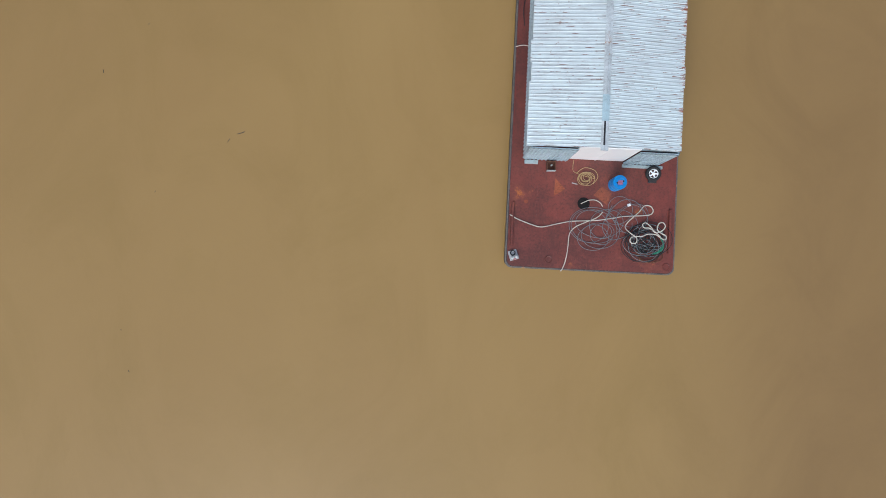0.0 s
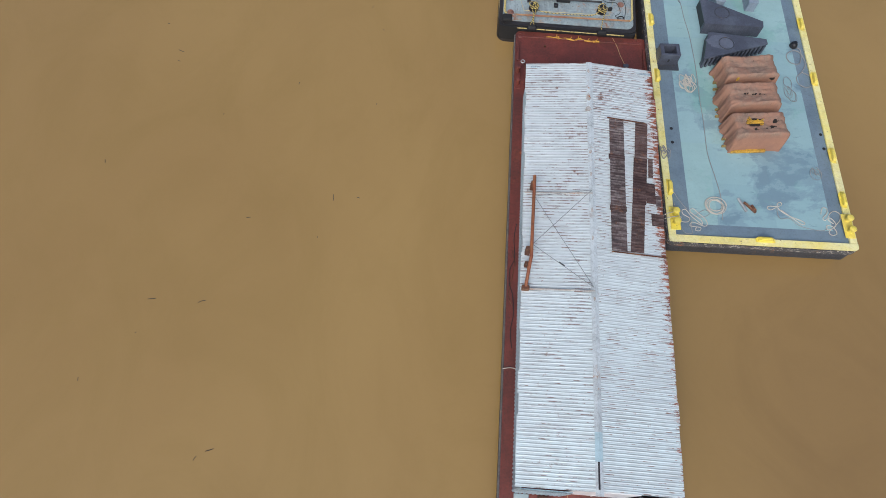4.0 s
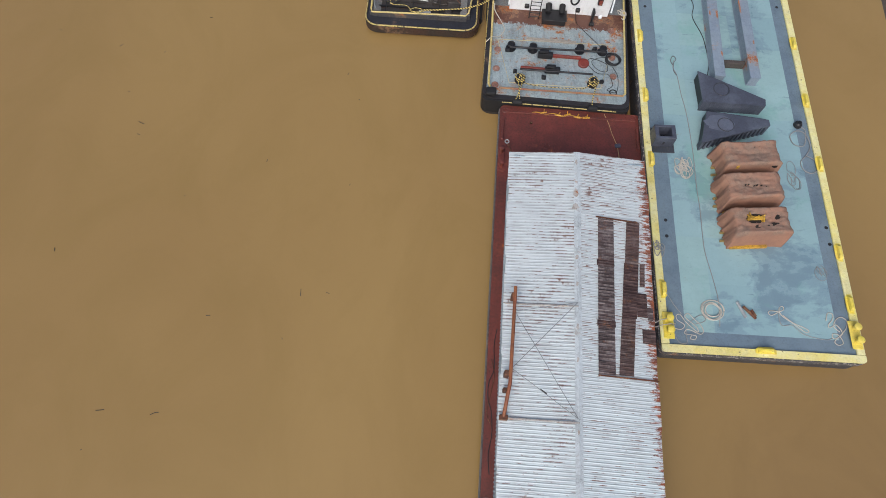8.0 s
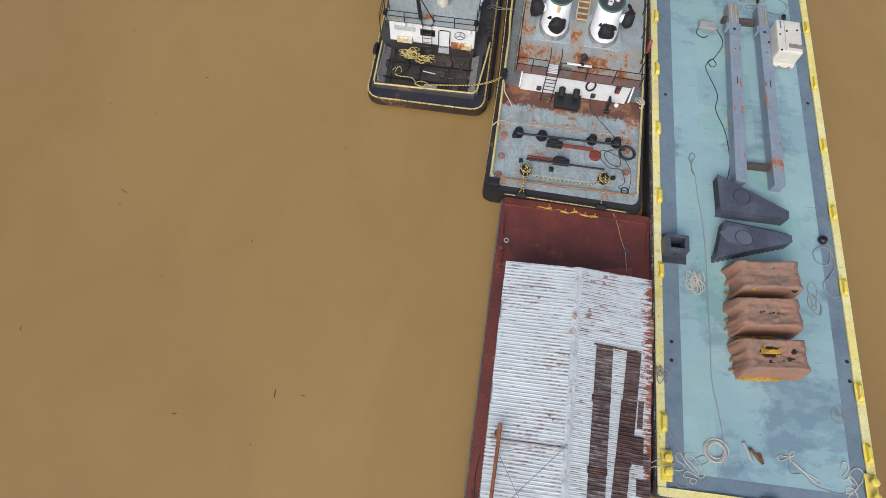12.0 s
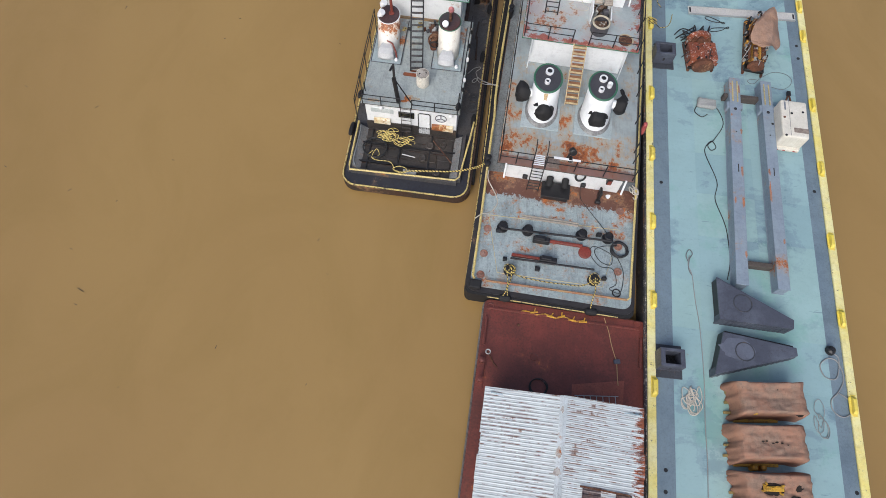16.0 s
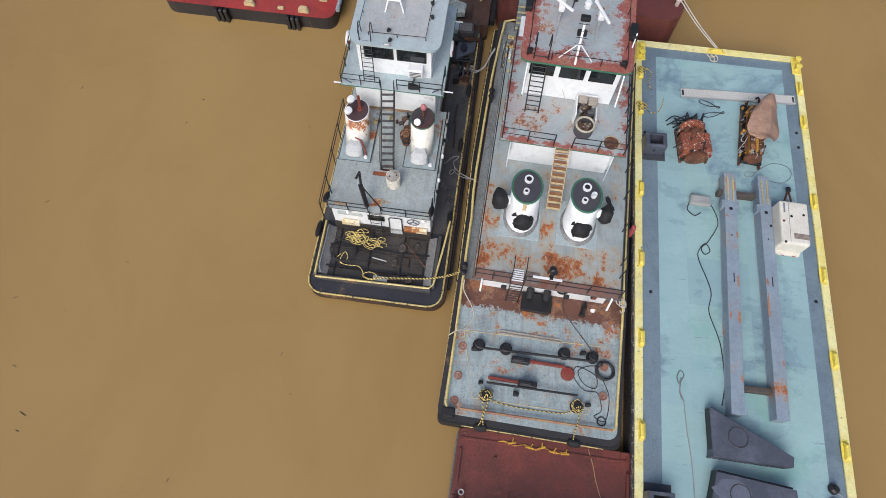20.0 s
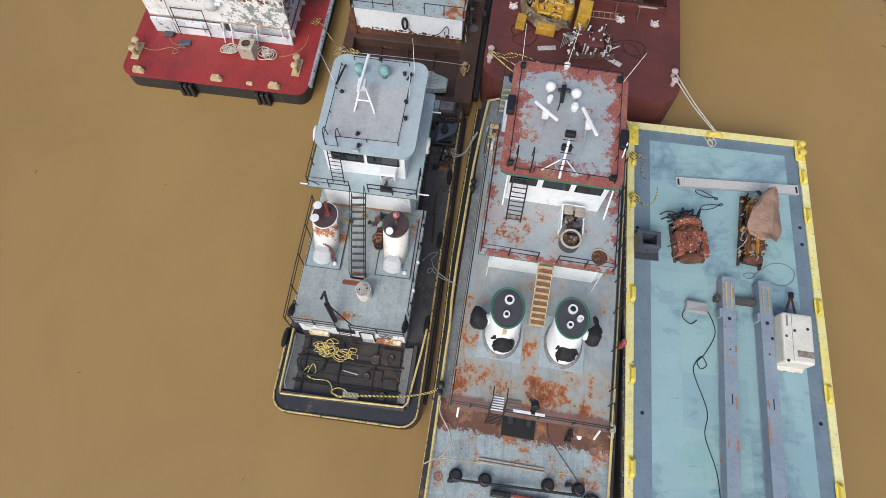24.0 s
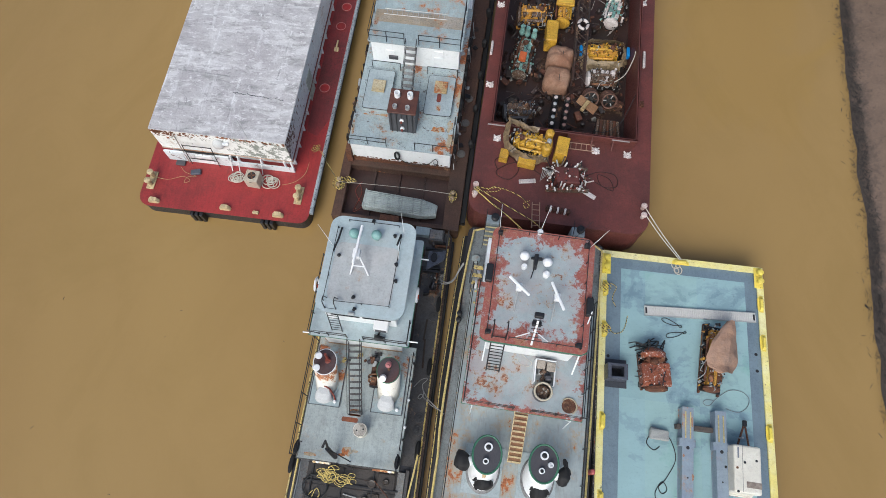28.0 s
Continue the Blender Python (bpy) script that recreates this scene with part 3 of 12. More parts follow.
def engine(name, m, label, length, width, height, paint, seed, other=None, heads=6):
    """A marine diesel lying on its bearers: block, sump, rocker covers, manifolds, filters, pulley, housing and bolts."""
    rnd = random.Random(seed)
    other = other or paint
    ob = thing(name, m, label, "engine", "salvaged engines")
    L, W, H = length / 2, width / 2, height
    part("block", box(box(B(), -L * 0.8, L * 0.7, -W * 0.45, W * 0.45, H * 0.15, H * 0.72, 0.03), -L * 0.6, L * 0.5, -W * 0.3, W * 0.3, 0.02, H * 0.2, 0.02), paint, ob)
    for s in (-1, 1):
        part("bearer", box(B(), -L, L * 0.9, s * W * 0.72 - 0.05, s * W * 0.72 + 0.05, 0, H * 0.16, 0.01), rnd.choice((paint, RUSTY)), ob)
    step = 1.4 * L / heads
    for s in (-1, 1):
        for i in range(heads):
            x = -L * 0.75 + i * step
            part("rocker_cover", box(B(), x + 0.02, x + step * 0.86, s * W * 0.3 - W * 0.16, s * W * 0.3 + W * 0.16, H * 0.7, H * rnd.uniform(0.8, 0.86), 0.025), other if rnd.random() < 0.5 else paint, ob)
    part("intake_manifold", sweep(B(), [(-L * 0.8, 0, H * 0.8), (L * 0.55, 0, H * 0.82), (L * 0.62, 0, H * 0.7)], W * 0.13, 8), paint, ob)
    for s in (-1, 1):
        part("exhaust_manifold", sweep(B(), [(-L * 0.7, s * W * 0.6, H * 0.55), (L * 0.4, s * W * 0.6, H * 0.57), (L * 0.5, s * W * 0.42, H * 0.85), (L * 0.52, s * W * 0.42, H * 0.98)], W * 0.1, 8), rnd.choice((RUSTY, other)), ob)
    part("flywheel_housing", lathe(B(), [(W * 0.55, 0), (W * 0.62, 0.05), (W * 0.62, 0.18), (W * 0.35, 0.26)], 20, pose(-L * 0.82, 0, H * 0.45, 0, -90, 0)), other, ob)
    part("pulley", lathe(B(), [(W * 0.3, 0), (W * 0.3, 0.04), (W * 0.24, 0.06), (W * 0.3, 0.08), (W * 0.3, 0.12), (0.05, 0.13)], 18, pose(L * 0.7, 0, H * 0.35, 0, 90, 0)), BLACK_STEEL, ob)
    for i in range(rnd.randint(2, 4)):
        x, y = rnd.uniform(-L * 0.6, L * 0.6), rnd.choice((-1, 1)) * W * rnd.uniform(0.6, 0.85)
        part("filter", lathe(B(), [(0.075, H * 0.3), (0.08, H * 0.34), (0.08, H * 0.62), (0.05, H * 0.66)], 12, Matrix.Translation((x, y, 0))), rnd.choice((paint, other, GALV)), ob)
    bm = B()
    for i in range(7):
        a = (rnd.uniform(-L, L) * 0.8, rnd.uniform(-W, W) * 0.7, H * rnd.uniform(0.5, 0.85))
        b = (a[0] + rnd.uniform(-0.6, 0.6), a[1] + rnd.uniform(-0.4, 0.4), H * rnd.uniform(0.5, 1.0))
        c = (b[0] + rnd.uniform(-0.3, 0.3), b[1] + rnd.uniform(-0.3, 0.3), H * rnd.uniform(0.3, 0.9))
        sweep(bm, smooth_line([a, b, c], 4), 0.022, 5)
    tagged(part("pipework", bm, rnd.choice((CABLE_BLACK, RUSTY, GALV)), ob), kind="stuff")
    bits = [B() for _ in range(4)]
    for i in range(int(96 * length * width / 3)):
        x, y = rnd.uniform(-L, L) * 0.9, rnd.uniform(-W, W) * 0.95
        s = rnd.uniform(0.015, 0.06)
        z = H * (0.86 if abs(y) < 0.5 * W else 0.5) * rnd.uniform(0.8, 1.12)
        m = pose(x, y, z, rnd.uniform(-30, 30), rnd.uniform(-30, 30), rnd.uniform(0, 90))
        b = rnd.choice(bits)
        if rnd.random() < 0.5:
            box(b, -s, s, -s * 0.6, s * 0.6, -0.12, s, 0, m)
        else:
            rod(b, m @ Vector((0, 0, -0.12)), m @ Vector((0, 0, s)), s * 0.7, 7)
    for b, mt in zip(bits, (paint, BLACK_STEEL, GALV, DARK_RUST_STEEL)):
        tagged(part("small_fitting", b, mt, ob), kind="stuff")
    part("bedplate", box(B(), -L * 0.95, L * 0.85, -W * 0.78, W * 0.78, H * 0.12, H * 0.3, 0.02), OILY, ob, "oil-black bedplate")
    part("turbocharger", lathe(B(), [(0.06, -0.12), (0.15, -0.1), (0.17, 0.0), (0.15, 0.1), (0.09, 0.14), (0.09, 0.2)], 16, pose(L * 0.35, W * 0.1, H * 0.92, 90, 0, rnd.uniform(0, 90))), rnd.choice((RUSTY, other)), ob)
    return ob


def rag(bm, pts, width, seed, drop=0.25):
    """A torn strip of sheeting that follows the points, crumpled and hanging on one side."""
    line = smooth_line(pts, 6)
    rows = []
    for i, p in enumerate(line):
        a, b = line[max(i - 1, 0)], line[min(i + 1, len(line) - 1)]
        way = (b - a).normalized()
        side = way.cross(Vector((0, 0, 1))).normalized()
        w = width * (0.7 + 0.6 * abs(noise.noise((i * 0.37, seed, 2))))
        row = []
        for j in range(6):
            f = j / 5 - 0.5
            q = p + side * (w * f) + Vector((0, 0, -drop * (f + 0.5) ** 1.5))
            row.append(bm.verts.new(q + 0.12 * noise.noise_vector(q * 3.1 + Vector((seed, 0, 0)))))
        rows.append(row)
    for a, b in zip(rows, rows[1:]):
        for j in range(5):
            bm.faces.new((a[j], a[j + 1], b[j + 1], b[j]))
    return bm


def tarp_bundle(bm, x, y, h, seed, rows=26):
    """Cloth thrown over a long load: upright sides, a top that sags between its edges, pulled-out corners and gathered ends."""
    n = 34
    grid = []
    for i in range(n + 1):
        line = []
        for j in range(rows + 1):
            u, v = 2 * i / n - 1, 2 * j / rows - 1
            a, side = abs(u), abs(v)
            top = min(1.0, (1 - side) / 0.2)
            over = max(0.0, 1 - side / 0.8)
            end = max(0.0, (a - 0.8) / 0.2)
            z = h * top ** 0.6 * (1 - 0.10 * end) - 0.12 * h * (1 - u * u) * over ** 0.7
            fold = noise.noise((u * 2.2 + seed * 5, v * 3.4, seed)) * 0.05 + abs(noise.noise((u * 3, v * 2.5 + seed, 4))) * 0.05
            z += (fold - 0.03) * min(1, z / 0.3)
            z += (0.07 * max(0, noise.noise((u * 9, v * 7, seed * 3))) + 0.06 * abs(noise.noise((u * 5 + v * 2, v * 6 - u, seed * 2)))) * min(1, z / 0.3) - 0.02
            half = 0.5 * y * (0.93 + 0.09 * a ** 3 + 0.02 * noise.noise((u * 3, seed, 1)))
            py = half * (v if side < 0.8 else math.copysign(0.8 + 0.2 * (1 - top) ** 1.3 * 0.9, v)) * 1.04
            reach = 0.5 * x * (1 - 0.07 * (1 - side ** 2) * end + 0.02 * noise.noise((v * 4, seed * 2, u)))
            px = reach * u + 0.04 * end * math.copysign(math.sin(4 * v + 2 * seed), u)
            line.append(bm.verts.new((px, py + 0.025 * noise.noise((u * 4, z * 3, seed * 2.0)), max(z, 0.0))))
        grid.append(line)
    for a, b in zip(grid, grid[1:]):
        for j in range(rows):
            bm.faces.new((a[j], b[j], b[j + 1], a[j + 1]))
    for line, flip in ((grid[0], False), (grid[-1], True)):
        low = line
        for drop, push in ((0.55, 0.03), (0.0, 0.1)):
            foot = [bm.verts.new((v.co.x + (push if flip else -push) * (1 + (1.2 if flip else 1.6) * (noise.noise((k * 0.27, seed * 3.1, drop + (5 if flip else 0))) + 0.45 * noise.noise((k * 0.83, seed * 1.7, 9 if flip else 2)))), v.co.y * (0.97 if drop else 0.93), v.co.z * drop)) for k, v in enumerate(line)]
            for j in range(rows):
                q = (low[j], low[j + 1], foot[j + 1], foot[j])
                bm.faces.new(q if not flip else q[::-1])
            low = foot
    return bm


# ---- red barge with the corrugated shed ----
def sheet_material(name, heavy):
    """White-painted ribbed sheet: bluish paint, brown streaks broken along the ribs, worn to grey, rust at the eave."""
    n = Net(name)
    info = n.node("ShaderNodeObjectInfo").outputs["Random"]
    here = n.node("ShaderNodeTexCoord").outputs["Object"]
    split = n.node("ShaderNodeSeparateXYZ")
    n.link(here, split.inputs[0])
    spot = n.node("ShaderNodeSeparateXYZ")
    n.link(n.place, spot.inputs[0])
    fresh = n.mix(n.ramp(spot.outputs["Y"], 8.0, 17.0), (0.60, 0.69, 0.705), (0.585, 0.63, 0.635))
    col = n.mix(n.ramp(info, 0, 1, 0, 0.6), fresh, (0.53, 0.58, 0.59))
    col = n.mix(n.ramp(n.noise(1.1, 8, 0.72), 0.42, 0.62, 0, 0.5), col, (0.46, 0.505, 0.52))
    shift = n.node("ShaderNodeCombineXYZ")
    n.link(n.math("MULTIPLY", info, 91.0), shift.inputs[0]), n.link(n.math("MULTIPLY", info, 57.0), shift.inputs[1])
    own = n.node("ShaderNodeVectorMath")
    n.link(here, own.inputs[0]), n.link(shift.outputs[0], own.inputs[1])

    def along(sx, sy):
        m = n.node("ShaderNodeMapping")
        n.link(own.outputs[0], m.inputs["Vector"])
        m.inputs["Scale"].default_value = (sx, sy, 1.0)
        return m.outputs[0]

    where = n.ramp(n.noise(0.6, 5, 0.65), 0.38, 0.62, -0.08, 0.06)
    count = n.math("DIVIDE", split.outputs["Y"], 0.1452)
    row = n.node("ShaderNodeCombineXYZ")
    n.link(n.math("ADD", n.math("MULTIPLY", split.outputs["X"], 1.7), n.math("MULTIPLY", info, 91.0)), row.inputs[0])
    n.link(n.math("ADD", n.math("MULTIPLY", n.math("FLOOR", count), 5.37), n.math("MULTIPLY", info, 57.0)), row.inputs[1])
    valley = n.ramp(n.math("ABSOLUTE", n.math("SUBTRACT", n.math("FRACT", count), 0.16)), 0.04, 0.19, 0.045, -0.15)
    thin = n.math("ADD", n.math("ADD", n.noise(1.0, 5, 0.62, row.outputs[0]), valley), n.math("MULTIPLY", n.math("SUBTRACT", n.noise(1.0, 6, 0.7, along(2.2, 19.0)), 0.5), 0.5))
    mask = n.math("ADD", n.math("ADD", thin, where), n.ramp(spot.outputs["Y"], 8.0, 19.0, -0.05, 0.012))
    col = n.mix(n.ramp(mask, 0.49, 0.565, 0.0, 0.6), col, (0.36, 0.33, 0.32))
    col = n.mix(n.ramp(mask, 0.545, 0.59, 0.0, 0.9), col, (0.17, 0.085, 0.058))
    grey = n.noise(1.0, 6, 0.7, along(0.9, 11.0))
    col = n.mix(n.ramp(grey, 0.51, 0.62, 0.0, 0.6), col, (0.36, 0.37, 0.375))
    dots = n.noise(5.0, 8, 0.8)
    col = n.mix(n.ramp(dots, 0.61, 0.66, 0.0, 0.7), col, (0.22, 0.12, 0.08))
    if heavy:
        edge = n.math("ADD", n.ramp(split.outputs["X"], 2.6, 3.25, 0.0, 0.2), n.ramp(spot.outputs["Y"], 7.0, 17.0, -0.085, 0.015))
        eave = n.math("ADD", n.noise(2.2, 9, 0.78, along(1.0, 4.5)), edge)
        col = n.mix(n.ramp(eave, 0.635, 0.67), col, n.mix(n.ramp(n.noise(3.0, 6, 0.7), 0.42, 0.6), (0.30, 0.085, 0.03), (0.13, 0.045, 0.028)))
    n.bump(n.noise(20, 4), 0.2, 0.006)
    return n.done(col, 0.55, 0.0)


SHEET_WEST = sheet_material("white_corrugated_roof_sheet", False)
SHEET_EAST = sheet_material("white_corrugated_sheet_with_rusty_eave", True)
SHEET_BLUE = painted("pale_blue_corrugated_wall", (0.36, 0.47, 0.54), (0.42, 0.52, 0.58), rust=0.06, rough=0.5, dirt=0.25, streak=0.2)


def panel_material(name, dark, pale):
    """Rusted sheet: dark brown, rib shading painted as paler and darker stripes, and orange stains."""
    n = Net(name)
    split = n.node("ShaderNodeSeparateXYZ")
    n.link(n.node("ShaderNodeTexCoord").outputs["Object"], split.inputs[0])
    count = n.math("DIVIDE", split.outputs["Y"], 0.1452)
    row = n.node("ShaderNodeCombineXYZ")
    n.link(n.math("MULTIPLY", split.outputs["X"], 1.1), row.inputs[0])
    n.link(n.math("MULTIPLY", n.math("FLOOR", n.math("MULTIPLY", count, 2.0)), 3.71), row.inputs[1])
    # Stripe noise per half rib; its pale and dark ends paint the rib shading.
    worn = n.noise(1.0, 6, 0.7, row.outputs[0])
    col = n.mix(n.ramp(n.noise(0.9, 6, 0.65), 0.38, 0.62), dark, tuple(0.6 * c for c in dark))
    col = n.mix(n.ramp(worn, 0.47, 0.66, 0.0, 0.8), col, pale)
    col = n.mix(n.ramp(worn, 0.42, 0.33, 0.0, 0.8), col, (0.022, 0.016, 0.017))
    col = n.mix(n.ramp(n.noise(2.0, 8, 0.75), 0.58, 0.66, 0.0, 0.6), col, (0.20, 0.085, 0.035))
    return n.done(col, 0.7)


SHEET_BROWN = panel_material("dark_brown_rusted_sheet", (0.085, 0.058, 0.056), (0.30, 0.26, 0.25))
SHEET_BROWN_TWO = panel_material("red_brown_rusted_sheet", (0.055, 0.026, 0.023), (0.15, 0.10, 0.09))
SHEET_RED = panel_material("maroon_brown_rusted_sheet", (0.085, 0.047, 0.040), (0.22, 0.17, 0.155))
BLUE_PLASTIC = plain("bright_blue_plastic", (0.02, 0.23, 0.60), 0.35, vary=0.2)
ORANGE_PATCH = painted("orange_primer_patch", (0.30, 0.078, 0.03), (0.22, 0.058, 0.028), rough=0.6, dirt=0.3)

house_barge = thing("house_barge", RB, "long red-decked work barge carrying a corrugated shed", "barge")
part("hull", slab(B(), rounded(0, 7.42, 0, 29.3, 0.3, 0.3, 0.25, 0.25), -1.9, -0.05), HULL_BLACK, house_barge, "dark scuffed hull side")
part("rubbing_strip", slab(B(), rounded(-0.06, 7.48, -0.06, 29.2, 0.34, 0.34, 0.25, 0.25), -0.24, -0.06), painted("scuffed_grey_rubbing_strip", (0.11, 0.105, 0.10), (0.16, 0.15, 0.14), rust=0.3, rough=0.6, size=2), house_barge, "grey rubbing strip")
part("deck", slab(B(), rounded(0.02, 7.4, 0.02, 29.28, 0.3, 0.3, 0.25, 0.25), -0.05, 0.0), RED_DECK, house_barge, "red oxide steel deck, scuffed and stained")
for i, (y0, y1) in enumerate(((0.9, 2.85), (27.1, 28.45))):
    for x0, x1 in ((0.12, 0.24), (7.12, 7.25)):
        part("bulwark_bar", box(B(), x0, x1, y0, y1, 0, 0.13, 0.02), RED_DECK, house_barge)
part("head_rail", box(B(), 0.15, 7.1, 28.83, 28.93, 0, 0.05, 0.01), RED_DECK, house_barge)
for x, y in ((0.3, 28.95), (7.0, 29.1), (1.87, 0.38), (5.68, 0.6), (7.1, 0.3), (2.5, 26.9)):
    part("deck_socket", ring(B(), x, y, 0.015, 0.15, 0.022, 16, 5), RED_DECK, house_barge)
part("open_hatch", lathe(B(), [(0.27, 0.004), (0.27, 0.03), (0.235, 0.03), (0.235, 0.006)], 24, Matrix.Translation((3.32, 2.95, 0))), PIT_BLACK, house_barge, "open round manhole, black inside")
part("hatch_ring", ring(B(), 3.92, 2.83, 0.012, 0.28, 0.014, 24, 5), RED_DECK, house_barge)
part("deck_patch", slab(B(), [(1.98, 3.22), (2.48, 3.55), (2.02, 4.02)], 0.002, 0.006), ORANGE_PATCH, house_barge, "orange primer triangle")
part("deck_patch", slab(B(), [(3.75, 3.35), (4.35, 2.95), (4.55, 3.45), (4.1, 3.75)], 0.002, 0.006), ORANGE_PATCH, house_barge, "orange worn patch")
part("deck_patch", slab(B(), rounded(0.67, 0.85, 2.83, 3.0, 0.08), 0.002, 0.006), ORANGE_PATCH, house_barge)
part("deck_patch", slab(B(), [(4.25, 25.0), (6.5, 25.3), (6.5, 26.45), (4.25, 25.95)], 0.002, 0.006), painted("faded_red_plate", (0.33, 0.088, 0.05), (0.23, 0.065, 0.045), rust=0.2, rough=0.5), house_barge, "paler replaced deck plate")
part("deck_seam", box(box(B(), 1.25, 1.28, 0.4, 4.5, 0.0, 0.006), 0.5, 6.9, 0.82, 0.85, 0.0, 0.006), RED_DECK, house_barge)
for y in (25.5, 26.35):
    part("bollard", lathe(B(), [(0.1, 0), (0.1, 0.4), (0.13, 0.42), (0.13, 0.48), (0.05, 0.5)], 14, Matrix.Translation((0.2, y, 0))), RED_DECK, house_barge)
part("bollard_base", box(B(), 0.05, 0.36, 25.2, 26.6, 0, 0.06, 0.015), RED_DECK, house_barge)
part("deck_eye", box(B(), 1.6, 1.72, 28.2, 28.3, 0, 0.12, 0.02), RUSTY, house_barge)

# shed
shed = thing("corrugated_shed", RB, "long low white corrugated-metal shed with rust-streaked roof", "shed")
W0, W1, RIDGE, V0, V1, EAVE, TOP = 0.38, 6.68, 3.42, 4.80, 24.82, 2.44, 2.79


def ribbed_wall(name, x0, x1, y0, y1, z0, z1, material, parent, label="", pitch=0.17):
    """An upright ribbed sheet wall from (x0, y0) to (x1, y1)."""
    a, b = Vector((x0, y0, 0)), Vector((x1, y1, 0))
    way = (b - a).normalized()
    out = Vector((way.y, -way.x, 0))
    k = max(2, int((b - a).length / pitch))
    bm, last = B(), None
    for i in range(k):
        for f, d in ((0.0, 0.0), (0.3, 0.0), (0.42, 0.03), (0.72, 0.03), (0.84, 0.0)):
            p = a.lerp(b, (i + f) / k) + out * d
            pair = [bm.verts.new((p.x, p.y, z)) for z in (z0, z1)]
            if last:
                bm.faces.new((last[0], pair[0], pair[1], last[1]))
            last = pair
    end = [bm.verts.new((b.x, b.y, z)) for z in (z0, z1)]
    bm.faces.new((last[0], end[0], end[1], last[1]))
    box(bm, 0, (b - a).length, -0.05, -0.01, z0, z1, 0, Matrix.Translation((a.x, a.y, 0)) @ Matrix.Rotation(math.atan2(way.y, way.x), 4, "Z") @ pose(0, 0.06, 0))
    return part(name, bm, material, parent, label)


ribbed_wall("wall", 0.55, 0.55, V1 - 0.15, V0 + 0.02, 0, EAVE, SHEET_BLUE, shed, "pale blue ribbed side wall")
ribbed_wall("wall", 6.58, 6.58, V0 + 0.02, V1 - 0.15, 0, EAVE, SHEET_BLUE, shed)
ribbed_wall("wall", 6.55, 0.6, V1 - 0.2, V1 - 0.2, 0, EAVE + 0.1, SHEET_BLUE, shed)
ribbed_wall("wall", 0.58, 2.5, V0 + 0.02, V0 + 0.02, 0, EAVE + 0.05, SHEET_BLUE, shed, "pale blue ribbed front wall")
ribbed_wall("wall", 5.0, 6.55, V0 + 0.02, V0 + 0.02, 0, EAVE + 0.05, SHEET_BLUE, shed)
part("door", box(box(B(), 2.52, 5.0, V0 + 0.12, V0 + 0.17, 0.0, EAVE + 0.2, 0.01), 3.72, 3.76, V0 + 0.10, V0 + 0.12, 0.0, EAVE + 0.2), WHITE_GLOSS, shed, "white sheet sliding door")
part("sill", box(B(), 0.6, 1.2, V0 - 0.2, V0 - 0.02, 0, 0.1, 0.01), GREY_DECK, shed)
part("sill", box(B(), 4.95, 6.75, V0 - 0.16, V0 - 0.02, 0, 0.08, 0.01), GREY_DECK, shed)
part("brace", box(B(), -0.03, 0.03, -0.02, 0.02, 0, 1.6, 0, pose(5.1, V0 - 0.06, 0.1, 0, 22, 0)), SHEET_BLUE, shed)


def sheet_mesh(run, rise, ribs=6, pitch=0.1452):
    """A ribbed roof sheet; x runs from the ridge down to the eave."""
    bm, last = B(), None
    for i in range(ribs + 1):
        for f, d in ((0.0, 0.0), (0.30, 0.0), (0.46, 0.010), (0.60, 0.010), (0.76, 0.0)):
            if i == ribs and f > 0.3:
                break
            y = (i + f) * pitch
            line = [bm.verts.new((run * s, y, -rise * s + d)) for s in (0.0, 0.35, 0.7, 1.0)] + [bm.verts.new((run + 0.004, y, -rise + d - 0.03))]
            if last:
                for a in range(4):
                    bm.faces.new((last[a], last[a + 1], line[a + 1], line[a]))
            last = line
    return bm


west_slope = part("roof_slope", box(B(), W0 + 0.15, RIDGE, V0 + 0.15, V1 - 0.1, EAVE - 0.12, EAVE - 0.06), GREY_DECK, shed)
east_slope = part("roof_slope", box(B(), RIDGE, W1 - 0.15, V0 + 0.15, V1 - 0.1, EAVE - 0.12, EAVE - 0.06), GREY_DECK, shed)
west_sheet = mesh_of("sheet", sheet_mesh(RIDGE - W0, TOP - EAVE), SHEET_WEST)
east_sheet = mesh_of("sheet", sheet_mesh(W1 - RIDGE, TOP - EAVE), SHEET_EAST)
rnd = random.Random(4)
for i in range(23):
    y = V0 + 0.16 + i * (V1 - V0 - 0.16) / 23
    piece("sheet", east_sheet, east_slope, pose(RIDGE, y, TOP + rnd.uniform(0, 0.006), 0, rnd.uniform(-0.2, 0.2), rnd.uniform(-0.25, 0.25)) @ Matrix.Diagonal((1 + rnd.uniform(-0.012, 0.012), 1, 1, 1)))
    piece("sheet", west_sheet, west_slope, pose(RIDGE, y + 0.871, TOP + rnd.uniform(0, 0.006), 0, rnd.uniform(-0.2, 0.2), 180 + rnd.uniform(-0.25, 0.25)) @ Matrix.Diagonal((1 + rnd.uniform(-0.012, 0.012), 1, 1, 1)))
